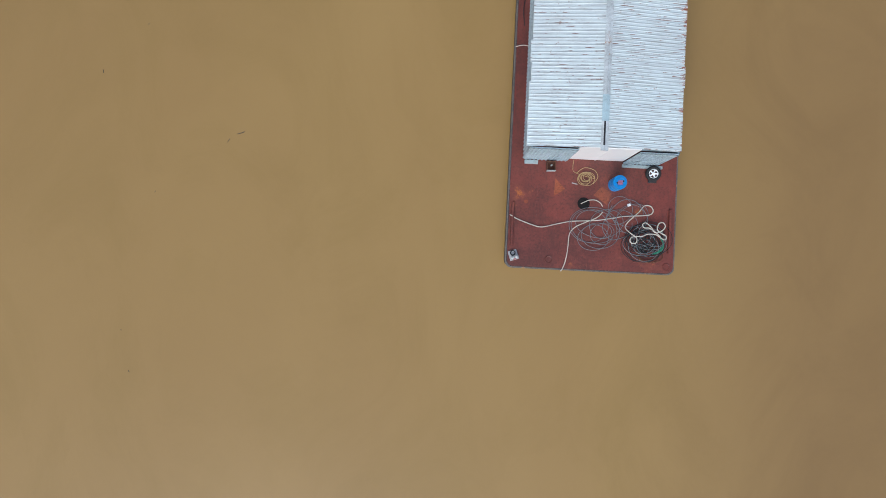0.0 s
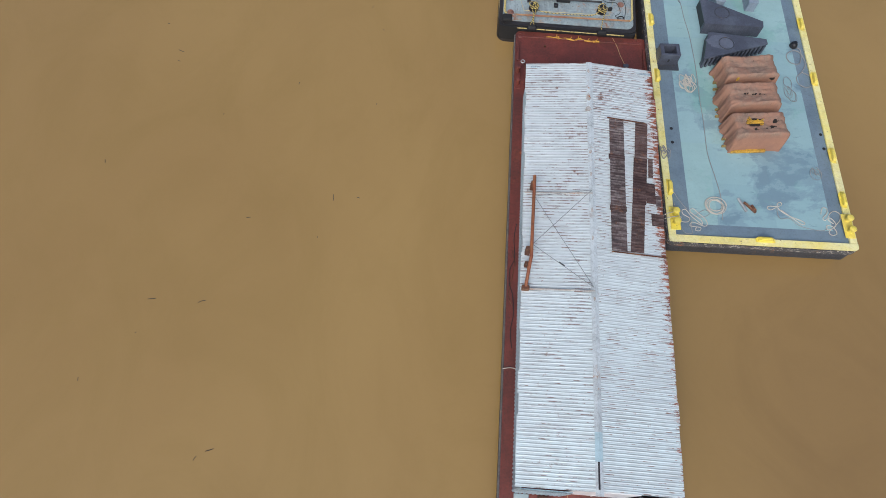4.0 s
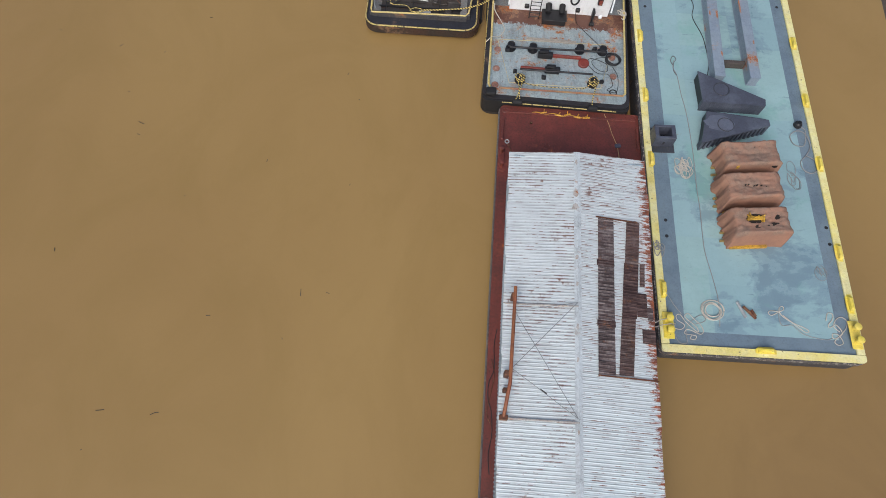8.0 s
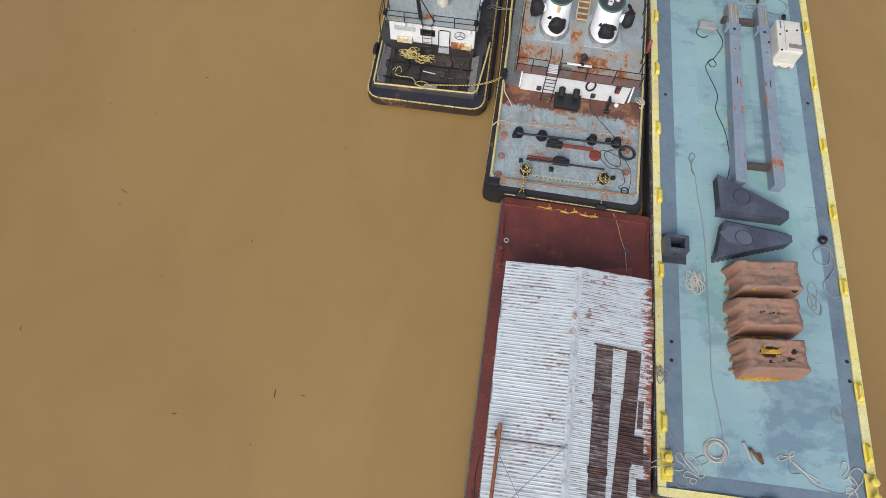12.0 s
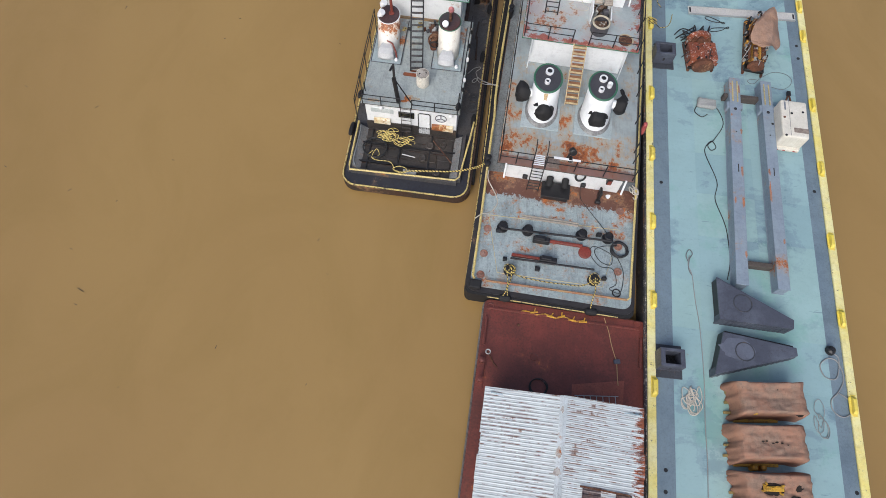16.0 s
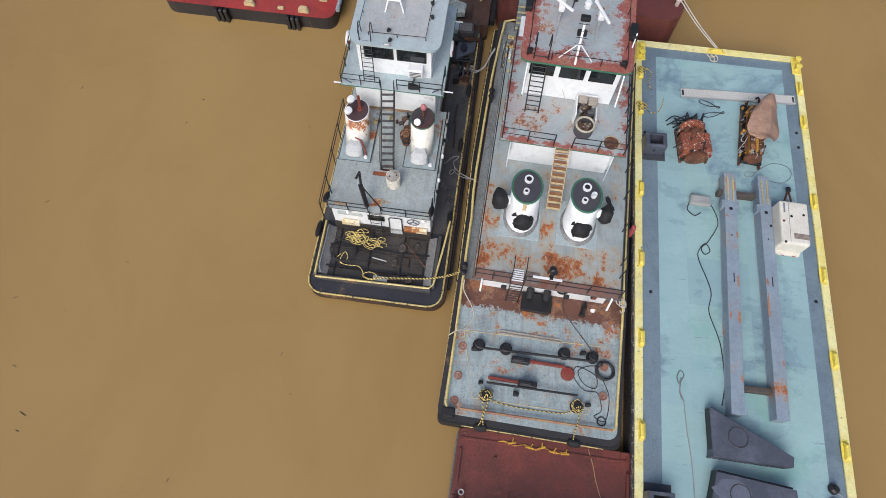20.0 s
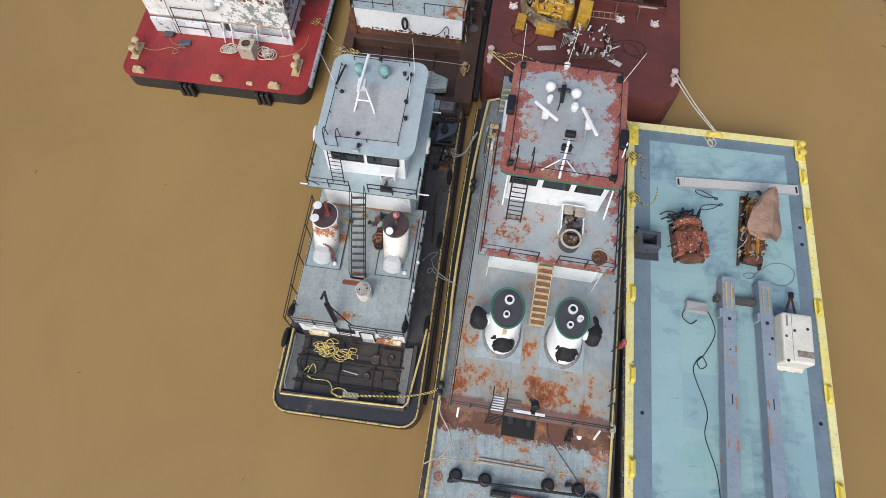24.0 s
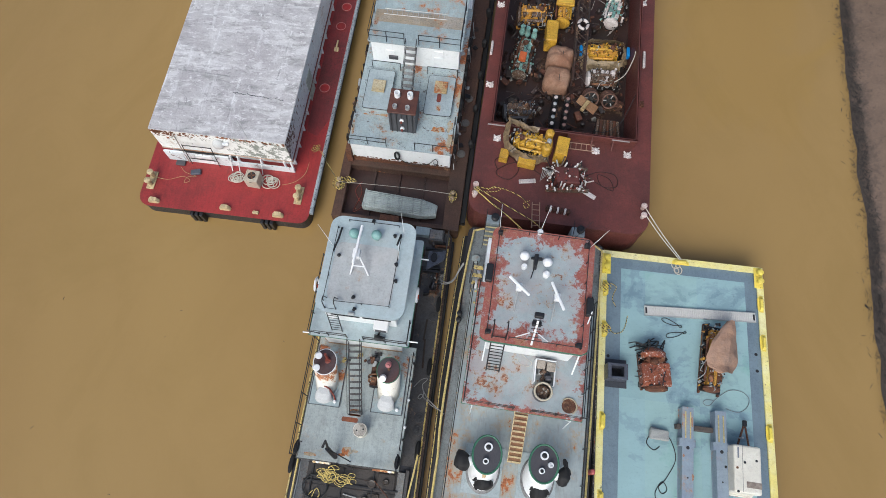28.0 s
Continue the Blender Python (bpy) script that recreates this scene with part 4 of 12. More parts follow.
# ridge capping in lengths
cap_material = painted("white_ridge_flashing", (0.58, 0.63, 0.65), (0.50, 0.55, 0.57), rust=0.25, rough=0.5, dirt=0.2, streak=0.25, size=2)
for i in range(7):
    y0 = V0 - 0.02 + i * (V1 - V0) / 7
    bm = B()
    for s in (-1, 1):
        slab(bm, [(0, y0), (0.15, y0), (0.15, y0 + 2.9), (0, y0 + 2.9)][::s], 0.0, 0.008, Matrix.Translation((RIDGE, 0, TOP + 0.055)) @ Matrix.Diagonal((s, 1, 1, 1)) @ Matrix.Rotation(radians(6.5), 4, "Y"))
    part("ridge_cap", bm, cap_material, shed)
part("ridge_opening", box(B(), RIDGE - 0.05, RIDGE + 0.02, 5.0, 6.0, TOP + 0.055, TOP + 0.068), BLACK_STEEL, shed, "gap in the ridge where the capping is torn")
bm = B()
for s in (-1, 1):
    slab(bm, [(0, 5.98), (0.15, 5.98), (0.15, 7.05), (0, 7.05)][::s], 0.0, 0.008, Matrix.Translation((RIDGE, 0, TOP + 0.066)) @ Matrix.Diagonal((s, 1, 1, 1)) @ Matrix.Rotation(radians(6.5), 4, "Y"))
part("ridge_patch", bm, painted("blue_tinted_flashing", (0.36, 0.50, 0.55), (0.42, 0.55, 0.60), rough=0.4, dirt=0.12), shed, "pale blue patch on the ridge capping")
RIDGE_RUST = painted("flaking_rusty_flashing", (0.50, 0.48, 0.45), (0.42, 0.38, 0.34), rust=0.5, rough=0.7, size=5)
for y, l, w in ((22.7, 0.55, 0.2), (22.0, 0.35, 0.26), (19.6, 0.3, 0.12), (18.4, 0.22, 0.1), (16.55, 0.3, 0.1), (15.2, 0.25, 0.09), (12.4, 0.2, 0.08), (24.3, 0.3, 0.12)):
    part("rust_scab", slab(B(), blotch(RIDGE - 0.3 * w, y, 0.5 * w, 0.4 * l, y, 26, 0.5), TOP + 0.03, TOP + 0.07), RIDGE_RUST, shed, "rusty flaking spot on the ridge")


def on_east(x):
    return TOP - (TOP - EAVE) * (x - RIDGE) / (W1 - RIDGE) + 0.042


def brown_sheet(x0, x1, y0, y1, material, skew=0.0, lift=0.0):
    """A row of rusted sheets lying over the ribs of the east slope; skew shifts its north end east."""
    k = max(1, round((y1 - y0) / 0.1452))
    bm, last = B(), None
    for i in range(k + 1):
        for f, d in ((0.0, 0.0), (0.30, 0.0), (0.42, 0.022), (0.62, 0.022), (0.74, 0.0)) if i < k else ((0.0, 0.0),):
            u = (i + f) / k
            line = [bm.verts.new((x + skew * u, y0 + u * (y1 - y0), on_east(x + skew * u) + d + 0.004 + lift)) for x in (x0, (x0 + x1) / 2, x1)]
            if last:
                for a in range(2):
                    bm.faces.new((last[a], last[a + 1], line[a + 1], line[a]))
            last = line
    return part("rusted_panel", bm, material, shed, "dark brown rusted roof panel")


for x0, x1, y0, y1, mat, skew, lift in ((4.22, 4.92, 14.72, 16.75, SHEET_BROWN, 0.03, 0), (4.25, 4.95, 16.75, 19.45, SHEET_BROWN, 0.05, 0), (4.30, 5.0, 19.45, 21.6, SHEET_BROWN, 0.04, 0),
                                        (5.06, 5.66, 14.75, 17.15, SHEET_RED, 0.19, 0), (5.26, 5.90, 17.15, 19.6, SHEET_BROWN_TWO, 0.18, 0), (5.48, 6.08, 19.6, 21.6, SHEET_RED, 0.14, 0),
                                        (5.92, 6.36, 17.25, 18.3, SHEET_BROWN_TWO, 0.0, 0.004), (6.08, 6.30, 18.6, 19.65, SHEET_RED, 0.05, 0.004), (6.1, 6.66, 16.15, 16.75, SHEET_RED, 0.0, 0), (6.36, 6.6, 17.15, 17.7, SHEET_BROWN, 0.0, 0),
                                        (4.21, 4.98, 16.68, 16.95, SHEET_BROWN_TWO, 0.0, 0.008), (4.24, 5.01, 19.35, 19.62, SHEET_BROWN_TWO, 0.0, 0.008)):
    brown_sheet(x0, x1, y0, y1, mat, skew, lift)
part("rust_strip", box(B(), -0.95, 0.95, -0.035, 0.035, 0, 0.014, 0, pose(5.18, 21.62, on_east(5.18) + 0.02, 0, 6.1, -1.5)), RUSTY, shed, "orange rusted batten")
part("rust_strip", box(B(), -1.25, 1.25, -0.03, 0.03, 0, 0.012, 0, pose(5.45, 14.66, on_east(5.45) + 0.01, 0, 6.1, 0)), RUSTY, shed)
for y in (12.75, 17.4):
    part("cross_bar", box(B(), -1.5, 1.5, -0.035, 0.035, 0, 0.05, 0.01, pose(1.95, y, (TOP + EAVE) / 2 + 0.04, 0, -6.6, 0)), painted("worn_bar_paint", (0.5, 0.5, 0.48), (0.4, 0.36, 0.32), rust=0.5), shed)
mast = thing("folded_boom", RB, "rust-red steel pipe boom lying along the shed eave with wire stays", "boom")
part("pipe", sweep(B(), [(0.56, 12.75, 2.62), (0.66, 13.6, 2.95), (0.72, 14.0, 3.05), (0.8, 17.95, 3.1)], 0.075, 8), painted("rust_red_pipe", (0.22, 0.06, 0.03), (0.30, 0.11, 0.04), rust=0.25, rough=0.6), mast)
part("foot", box(B(), 0.4, 0.72, 12.65, 12.85, 2.46, 2.7, 0.02), RUSTY, mast)
part("crutch", box(B(), 0.66, 0.84, 17.5, 17.7, 2.5, 3.1, 0.02), RUSTY, mast)
part("hinge", box(B(), 0.5, 0.7, 14.3, 14.5, 2.46, 3.05, 0.02), RUSTY, mast)
part("hinge", box(B(), 0.48, 0.66, 13.7, 13.85, 2.5, 2.9, 0.02), RUSTY, mast)
for a, b in (((0.8, 16.9, 3.1), (3.4, 17.56, 2.86)), ((0.76, 14.57, 3.08), (3.4, 17.56, 2.86)), ((0.76, 14.57, 3.08), (3.38, 12.9, 2.86)), ((0.8, 16.9, 3.1), (3.38, 12.9, 2.86))):
    part("stay_wire", rod(B(), a, b, 0.012, 5), CABLE_GREY, mast)
part("turnbuckle", rod(B(), (1.9, 13.87, 2.98), (2.15, 13.72, 2.97), 0.03, 6), BLACK_STEEL, mast)

# loose things on the barge
barrel("plastic_drum", RB @ pose(4.66, 3.85, 0), "bright blue plastic drum standing on the red deck", 0.30, 0.9, BLUE_PLASTIC)
part("grab_ring", ring(B(), 0, 0, 0.92, 0.19, 0.02, 18, 5), BLUE_PLASTIC, bpy.data.objects["plastic_drum"])
part("label", slab(B(), [(-0.08, -0.12), (0.12, -0.1), (0.1, 0.08), (-0.1, 0.06)], 0.91, 0.914), painted("torn_label", (0.35, 0.08, 0.12), (0.3, 0.2, 0.4)), bpy.data.objects["plastic_drum"])
tyre_thing("car_wheel", RB @ pose(6.33, 4.42, 0.12, 8, -6, 0), "black car tyre on a white spoked rim, lying flat", 0.34, 0.22, WHITE_GLOSS)
part("wheel_stand", box(B(), -0.2, 0.15, -0.42, -0.26, -0.1, 0.06, 0.02), BLACK_STEEL, bpy.data.objects["car_wheel"])
crate = thing("steel_crate", RB @ pose(1.78, 4.52, 0, 0, 0, 3), "small open rust-red steel crate by the shed wall", "crate")
for x0, x1, y0, y1 in ((-0.2, 0.2, -0.22, -0.18), (-0.2, 0.2, 0.18, 0.22), (-0.2, -0.16, -0.18, 0.18), (0.16, 0.2, -0.18, 0.18)):
    part("side", box(B(), x0, x1, y0, y1, 0, 0.25, 0.006), GALV if y0 < -0.2 else RUSTY, crate)
part("floor", box(B(), -0.16, 0.16, -0.18, 0.18, 0.01, 0.03), RUSTY, crate)
part("bottle", lathe(B(), [(0.04, 0.03), (0.04, 0.22), (0.015, 0.26)], 10, Matrix.Translation((0.02, 0.05, 0))), GALV, crate)
cleat = thing("twin_pin_fitting", RB @ pose(0.3, 0.5, 0, 0, 0, 20), "small galvanised two-pin deck fitting at the corner", "deck fitting")
part("base", box(B(), -0.2, 0.2, -0.22, 0.22, 0, 0.04, 0.01), GALV, cleat)
for x in (-0.08, 0.1):
    part("pin", lathe(B(), [(0.06, 0.04), (0.06, 0.3), (0.075, 0.32), (0.03, 0.34)], 12, Matrix.Translation((x, -0.1, 0))), GALV, cleat)
part("link", ring(B(), 0.0, 0.1, 0.07, 0.1, 0.025, 14, 5), BLACK_STEEL, cleat)
part("tag", box(B(), -0.1, 0.02, -0.2, -0.14, 0.3, 0.32), painted("faded_red_tag", (0.5, 0.1, 0.1), (0.4, 0.1, 0.1)), cleat)
part("offcut", box(B(), -0.13, 0.13, -0.02, 0.02, 0, 0.03, 0.005), GALV, None).matrix_world = RB @ pose(2.88, 3.82, 0, 0, 0, -12)
tagged(bpy.data.objects["offcut"], "short pale stick lying on the red deck", "offcut")
bx = part("small_box", box(B(), -0.07, 0.07, -0.06, 0.06, 0, 0.09, 0.01), WHITE_GLOSS, None)
bx.matrix_world = RB @ pose(5.33, 2.98, 0, 0, 0, 15)
tagged(bx, "little white box among the cables", "box")
rope("mooring_rope", RB, [(0.05, 2.28, 0.14), (0.35, 2.14), (0.69, 2.01), (1.1, 1.88), (1.5, 1.81), (2.1, 1.96), (2.75, 2.12), (3.4, 2.18), (3.96, 2.23), (4.6, 2.35), (5.17, 2.47), (5.9, 2.53), (6.3, 2.6), (6.42, 2.78), (6.28, 2.98), (6.02, 2.97), (5.8, 2.7), (5.61, 2.51), (5.3, 2.2), (5.22, 1.95), (5.4, 1.7, 0.24), (5.66, 1.52, 0.24), (5.64, 1.3, 0.24), (5.45, 1.28, 0.24), (5.37, 1.42, 0.24), (5.5, 1.56, 0.24), (5.9, 1.6, 0.24), (6.16, 1.71, 0.24), (6.5, 1.7, 0.24), (6.75, 1.55, 0.24), (6.92, 1.5, 0.24), (6.95, 1.66, 0.24), (6.7, 1.8, 0.24), (6.55, 1.95, 0.24), (6.62, 2.2, 0.24), (6.8, 2.24, 0.24), (6.9, 2.08, 0.24), (6.75, 1.88, 0.24), (6.45, 1.8, 0.24), (6.3, 2.0, 0.24), (6.05, 2.2, 0.24), (5.9, 2.12, 0.24), (5.98, 1.98, 0.24), (6.2, 1.98, 0.24), (6.5, 1.8, 0.24), (6.7, 1.62, 0.24)], 0.026, ROPE_WHITE, "long weathered white mooring rope across the red deck", 5)
bpy.data.objects["mooring_rope"].location.z += 0.035
rope("mooring_rope", RB @ pose(0, 0, 0.035), [(4.19, 2.63), (4.05, 2.45), (3.84, 2.3), (3.4, 2.1), (3.0, 1.89), (2.78, 1.65), (2.72, 1.4), (2.7, 1.0), (2.67, 0.69), (2.6, 0.3), (2.48, -0.02), (2.44, -0.1, -0.1)], 0.024, ROPE_WHITE, "white mooring rope running over the barge's edge")
rope("mooring_rope", RB @ pose(0, 0, 0.04), [(3.2, 2.93, -0.02), (3.3, 2.99, 0.02), (3.57, 3.11), (3.84, 3.12), (4.06, 3.0), (4.16, 2.85)], 0.022, ROPE_WHITE, "white rope end coming out of the manhole")
rope("fibre_rope", RB, [(2.8, 4.87, 0.03), (2.77, 4.5, 0.03), (2.9, 4.3, 0.03)] + coil_points(3.36, 4.08, 0.33, 0.16, 7, 3, 0.03, 0.9, 0.14), 0.013, ROPE_CREAM, "coil of thin tan fibre rope on deck", 3)
rope("fibre_rope", RB, [(2.95, 4.3, 0.02), (3.3, 4.55, 0.02), (3.75, 4.45, 0.02), (3.9, 4.15, 0.02), (3.7, 3.85, 0.02)], 0.014, ROPE_CREAM, "loose end of thin tan rope")
rope("steel_cable", RB, coil_points(3.95, 1.8, 0.98, 0.55, 7, 5, 0.02, 0.8, 0.4, 18), 0.013, CABLE_GREY, "wide loose loops of grey cable", 3)
rope("steel_cable", RB, coil_points(5.05, 2.45, 0.75, 0.5, 4, 8, 0.02, 0.85, 0.45, 18), 0.012, CABLE_GREY, "loose loops of grey cable", 3)
rope("steel_cable", RB, [(4.6, 2.95, 0.02), (4.4, 2.5, 0.02), (4.2, 1.9, 0.02), (4.6, 1.4, 0.02), (5.3, 1.6, 0.02), (5.9, 1.9, 0.02), (6.2, 2.4, 0.02), (5.7, 3.1, 0.02), (5.1, 3.2, 0.02), (4.6, 2.8, 0.02), (4.3, 2.2, 0.02)], 0.016, CABLE_GREY, "grey cable bight linking two coils", 5)
rope("cable_coil", RB, coil_points(6.05, 1.35, 0.82, 0.25, 18, 11, 0.02, 0.8, 0.3, 18, 0.14), 0.015, CABLE_BLACK, "thick heap of black cable in a coil", 2)
rope("cable_coil", RB, coil_points(6.1, 1.32, 0.8, 0.3, 11, 17, 0.03, 0.8, 0.34, 18, 0.14), 0.013, CABLE_GREY, "grey cable lying in the black coil", 2)
rope("cable_coil", RB, coil_points(6.3, 0.8, 0.55, 0.45, 3, 19, 0.012, 0.6, 0.1, 18), 0.016, RUSTY, "rusty wire coil at the deck's edge", 2)
rope("green_hose", RB, [(6.75, 1.55, 0.15), (6.88, 1.35, 0.16), (6.86, 1.1, 0.15), (6.7, 0.92, 0.1), (6.45, 0.85, 0.06), (6.7, 0.98, 0.12), (6.82, 1.2, 0.17)], 0.03, CABLE_GREEN, "short length of green hose on the coil")
rope("side_hose", RB, [(0.33, 10.8, 0.03), (0.25, 11.6, 0.03), (0.36, 12.4, 0.03), (0.3, 13.3, 0.03), (0.12, 13.9, 0.03), (0.14, 14.6, 0.03), (0.34, 15.2, 0.03), (0.28, 16.2, 0.03), (0.38, 17.0, 0.03)], 0.02, CABLE_BLACK, "black hose along the narrow side deck")
rope("side_hose", RB, [(0.3, 12.8, 0.03), (0.1, 13.3, 0.03), (0.25, 14.2, 0.03), (0.36, 14.9, 0.03), (0.2, 15.6, 0.03)], 0.02, RUSTY, "rusty hose looped on the narrow side deck")
rope("lashing", RB, [(-0.02, 9.86, 0.0), (0.3, 9.9, 0.12), (0.6, 9.82, 0.2)], 0.02, ROPE_WHITE, "short white lashing at the deck edge")
chain_bits = thing("lashing_chain", RB @ pose(3.2, 28.95, 0.0, 0, 0, 1), "yellow load-binder chain laid along the barge's head", "chain")
CHAIN_YELLOW = painted("chipped_yellow_chain", (0.74, 0.44, 0.04), (0.58, 0.28, 0.03), rust=0.25, size=5)
for i in range(46):
    x = -1.45 + i * 0.063
    me = shared("chain_link", lambda: ring(B(), 0, 0, 0.0, 0.034, 0.014, 8, 4), CHAIN_YELLOW)
    piece("chain_link", me, chain_bits, pose(x, 0.045 * math.sin(i * 0.45) - 0.12 * i / 46, 0.03, 0 if i % 2 else 80, 0, 8 * math.cos(i * 0.45)) @ Matrix.Diagonal((1.7, 1.0, 1.0, 1)))
for x, y, d in ((-0.9, 0.02, 14), (-0.15, -0.08, -8), (0.35, -0.02, 20), (0.85, -0.12, -4), (1.35, -0.14, 6)):
    m = pose(x, y, 0.05, 0, 0, d)
    part("load_binder", rod(rod(B(), m @ Vector((-0.17, 0, 0)), m @ Vector((0.17, 0, 0)), 0.045, 6), m @ Vector((0.02, 0, 0)), m @ Vector((0.10, 0.2, 0)), 0.026, 6), CHAIN_YELLOW, chain_bits)
rope("drain_hose", RB, [(5.5, 29.2, 0.02), (5.62, 28.9, 0.02), (5.76, 28.5, 0.02), (5.88, 28.0, 0.02), (6.05, 27.5, 0.02), (6.14, 27.25, 0.02), (6.2, 26.6, 0.02), (6.25, 26.2, 0.02)], 0.018, ROPE_CREAM, "thin tan hose across the red head deck")
blk = part("steel_block", box(B(), -0.14, 0.14, -0.1, 0.1, 0, 0.14, 0.02), SLATE, None)
blk.matrix_world = RB @ pose(6.14, 27.23, 0, 0, 0, 12)
tagged(blk, "small grey steel block on the deck", "block")
rg = part("wire_ring", sweep(B(), coil_points(0, 0, 0.4, 0.38, 4, 2, 0.02, 0.9, 0.05), 0.018, 5), CABLE_BLACK, None)
rg.matrix_world = RB @ pose(2.78, 25.6, 0)
tagged(rg, "dark coil of wire rope by the shed", "wire coil")
ld = thing("flat_ladder", RB @ pose(4.4, 25.3, 0.06, 0, 0, 7), "grey metal ladder lying on the deck behind the shed", "ladder")
ladder(ld, (0, 0.0, 0), (1.9, 0.0, 0), 0.36, 7, GALV, 0.02, "rails", Vector((0, 1, 0)))
hook = thing("wire_sling", RB @ pose(0.7, 26.4, 0, 0, 0, -35), "rusty wire sling with a pale shackle on the bollard", "sling")
part("wire", sweep(B(), smooth_line([(-0.5, 0.1, 0.42), (-0.2, 0.05, 0.2), (0, 0, 0.05), (0.3, -0.05, 0.03)], 5), 0.03, 6), RUSTY, hook)
part("shackle", ring(B(), -0.42, 0.1, 0.45, 0.1, 0.03, 12, 5), GALV, hook)


# ---- blue deck barge ----
deck_barge = thing("deck_barge", BB, "flat pale blue deck barge edged with a yellow kerb", "barge")
BW, BL = 8.95, 34.65
bm = B()
rings = [[bm.verts.new((x, max(y, y0), z)) for x, y in rounded(0, BW, 0, BL, 0.3)] for y0, z in ((1.4, -2.3), (0.4, -1.7), (0.0, -1.05), (0.0, -0.05))]
for low, high in zip(rings, rings[1:]):
    for i in range(len(low)):
        j = (i + 1) % len(low)
        if (low[i].co - low[j].co).length > 1e-5 or (high[i].co - high[j].co).length > 1e-5:
            bm.faces.new((low[i], low[j], high[j], high[i]))
bm.faces.new(rings[-1])
part("hull", bm, SLATE_HULL, deck_barge, "slate-grey hull side, scuffed at the rim")
part("hull_rim", slab(B(), rounded(-0.04, BW + 0.04, -0.04, BL + 0.04, 0.3), -0.34, -0.05), painted("scuffed_hull_rim", (0.07, 0.072, 0.08), (0.10, 0.10, 0.105), rust=0.4, rough=0.6, chip=(0.42, 0.40, 0.36), chips=0.5, size=2), deck_barge, "scuffed rim of the hull")
part("deck_border", slab(B(), rounded(0.02, BW - 0.02, 0.02, BL - 0.02, 0.25), -0.05, 0.0), BLUE_GREY, deck_barge, "slate-blue painted border of the deck")
deck = part("deck", box(B(), 1.15, BW - 1.0, 1.0, BL - 0.95, -0.02, 0.002), BLUE_DECK, deck_barge, "pale blue painted deck plating, patched and stained")
PALE = [deck_paint("blue_plate_paint", (0.305, 0.452, 0.472), (0.175, 0.25, 0.32), 0.55), deck_paint("darker_blue_plate_paint", (0.278, 0.418, 0.445), (0.17, 0.245, 0.315), 0.65), deck_paint("greener_plate_paint", (0.315, 0.465, 0.465), (0.185, 0.265, 0.325), 0.45)]
rnd = random.Random(12)
for row in range(14):
    y0, y1 = 1.0 + row * 2.33, 1.0 + (row + 1) * 2.33
    for x0, x1 in ((1.15, 2.48), (2.48, 5.3), (5.3, 7.95)):
        kind = rnd.choice((0, 0, 1, 2, 2, 3))
        piece("deck_plate", shared("plate_%.2f_%d" % (x1 - x0, kind), lambda a=x1 - x0: box(B(), 0.005, a - 0.005, 0.005, 2.325, 0.0, 0.006), PALE[kind] if kind < 3 else BLUE_DECK), deck, pose(x0, y0, 0.001))
for x0, x1, y0, y1 in ((0.0, 0.36, 0.36, BL - 0.36), (BW - 0.36, BW, 0.36, BL - 0.36)):
    part("kerb", box(B(), x0, x1, y0, y1, 0, 0.10, 0.02), YELLOW, deck_barge, "yellow painted kerb, chipped at the edge")
for y0, y1 in ((0.0, 0.34), (BL - 0.34, BL)):
    part("kerb", slab(B(), rounded(0.0, BW, y0, y1, 0.16 if y0 == 0 else 0.02, 0.16 if y0 == 0 else 0.02, 0.02, 0.02), 0, 0.10), YELLOW, deck_barge)


def pad_cleat():
    """A low kerb cleat: a splayed foot and a ridged bar with sloping ends."""
    bm = slab(B(), [(-0.13, -0.46), (0.05, -0.46), (0.17, -0.30), (0.17, 0.30), (0.05, 0.46), (-0.13, 0.46)], 0.09, 0.125)
    loft(bm, [[(x * k, y * q, z) for x, y in ((-0.09, -0.36), (0.08, -0.36), (0.08, 0.36), (-0.09, 0.36))] for k, q, z in ((1.0, 1.0, 0.12), (1.0, 0.98, 0.2), (0.8, 0.72, 0.29), (0.4, 0.66, 0.31))])
    return bm


cleat_mesh = mesh_of("cleat", pad_cleat(), YELLOW_BRIGHT)
for y in (2.9, 9.8, 13.74, 17.73, 21.56, 25.3, 30.1, 32.4):
    piece("cleat", cleat_mesh, deck_barge, pose(0.27, y, 0))
for y in (2.7, 5.25, 10.08, 13.95, 17.8, 21.8, 25.7, 30.35, 32.5):
    piece("cleat", cleat_mesh, deck_barge, pose(BW - 0.24, y, 0, 0, 0, 180))
for x, y in ((4.55, 0.28), (4.4, BL - 0.25)):
    piece("cleat", cleat_mesh, deck_barge, pose(x, y, 0, 0, 0, 90))


def twin_bitts(x, y0, y1, parent, material, name="bitt"):
    base = part(name, box(B(), x - 0.24, x + 0.24, y0 - 0.35, y1 + 0.35, 0.10, 0.16, 0.03), material, parent)
    for y in (y0, y1):
        part("post", lathe(B(), [(0.12, 0.14), (0.12, 0.36), (0.165, 0.4), (0.165, 0.46), (0.08, 0.49)], 18, Matrix.Translation((x, y, 0))), material, base)
    return base


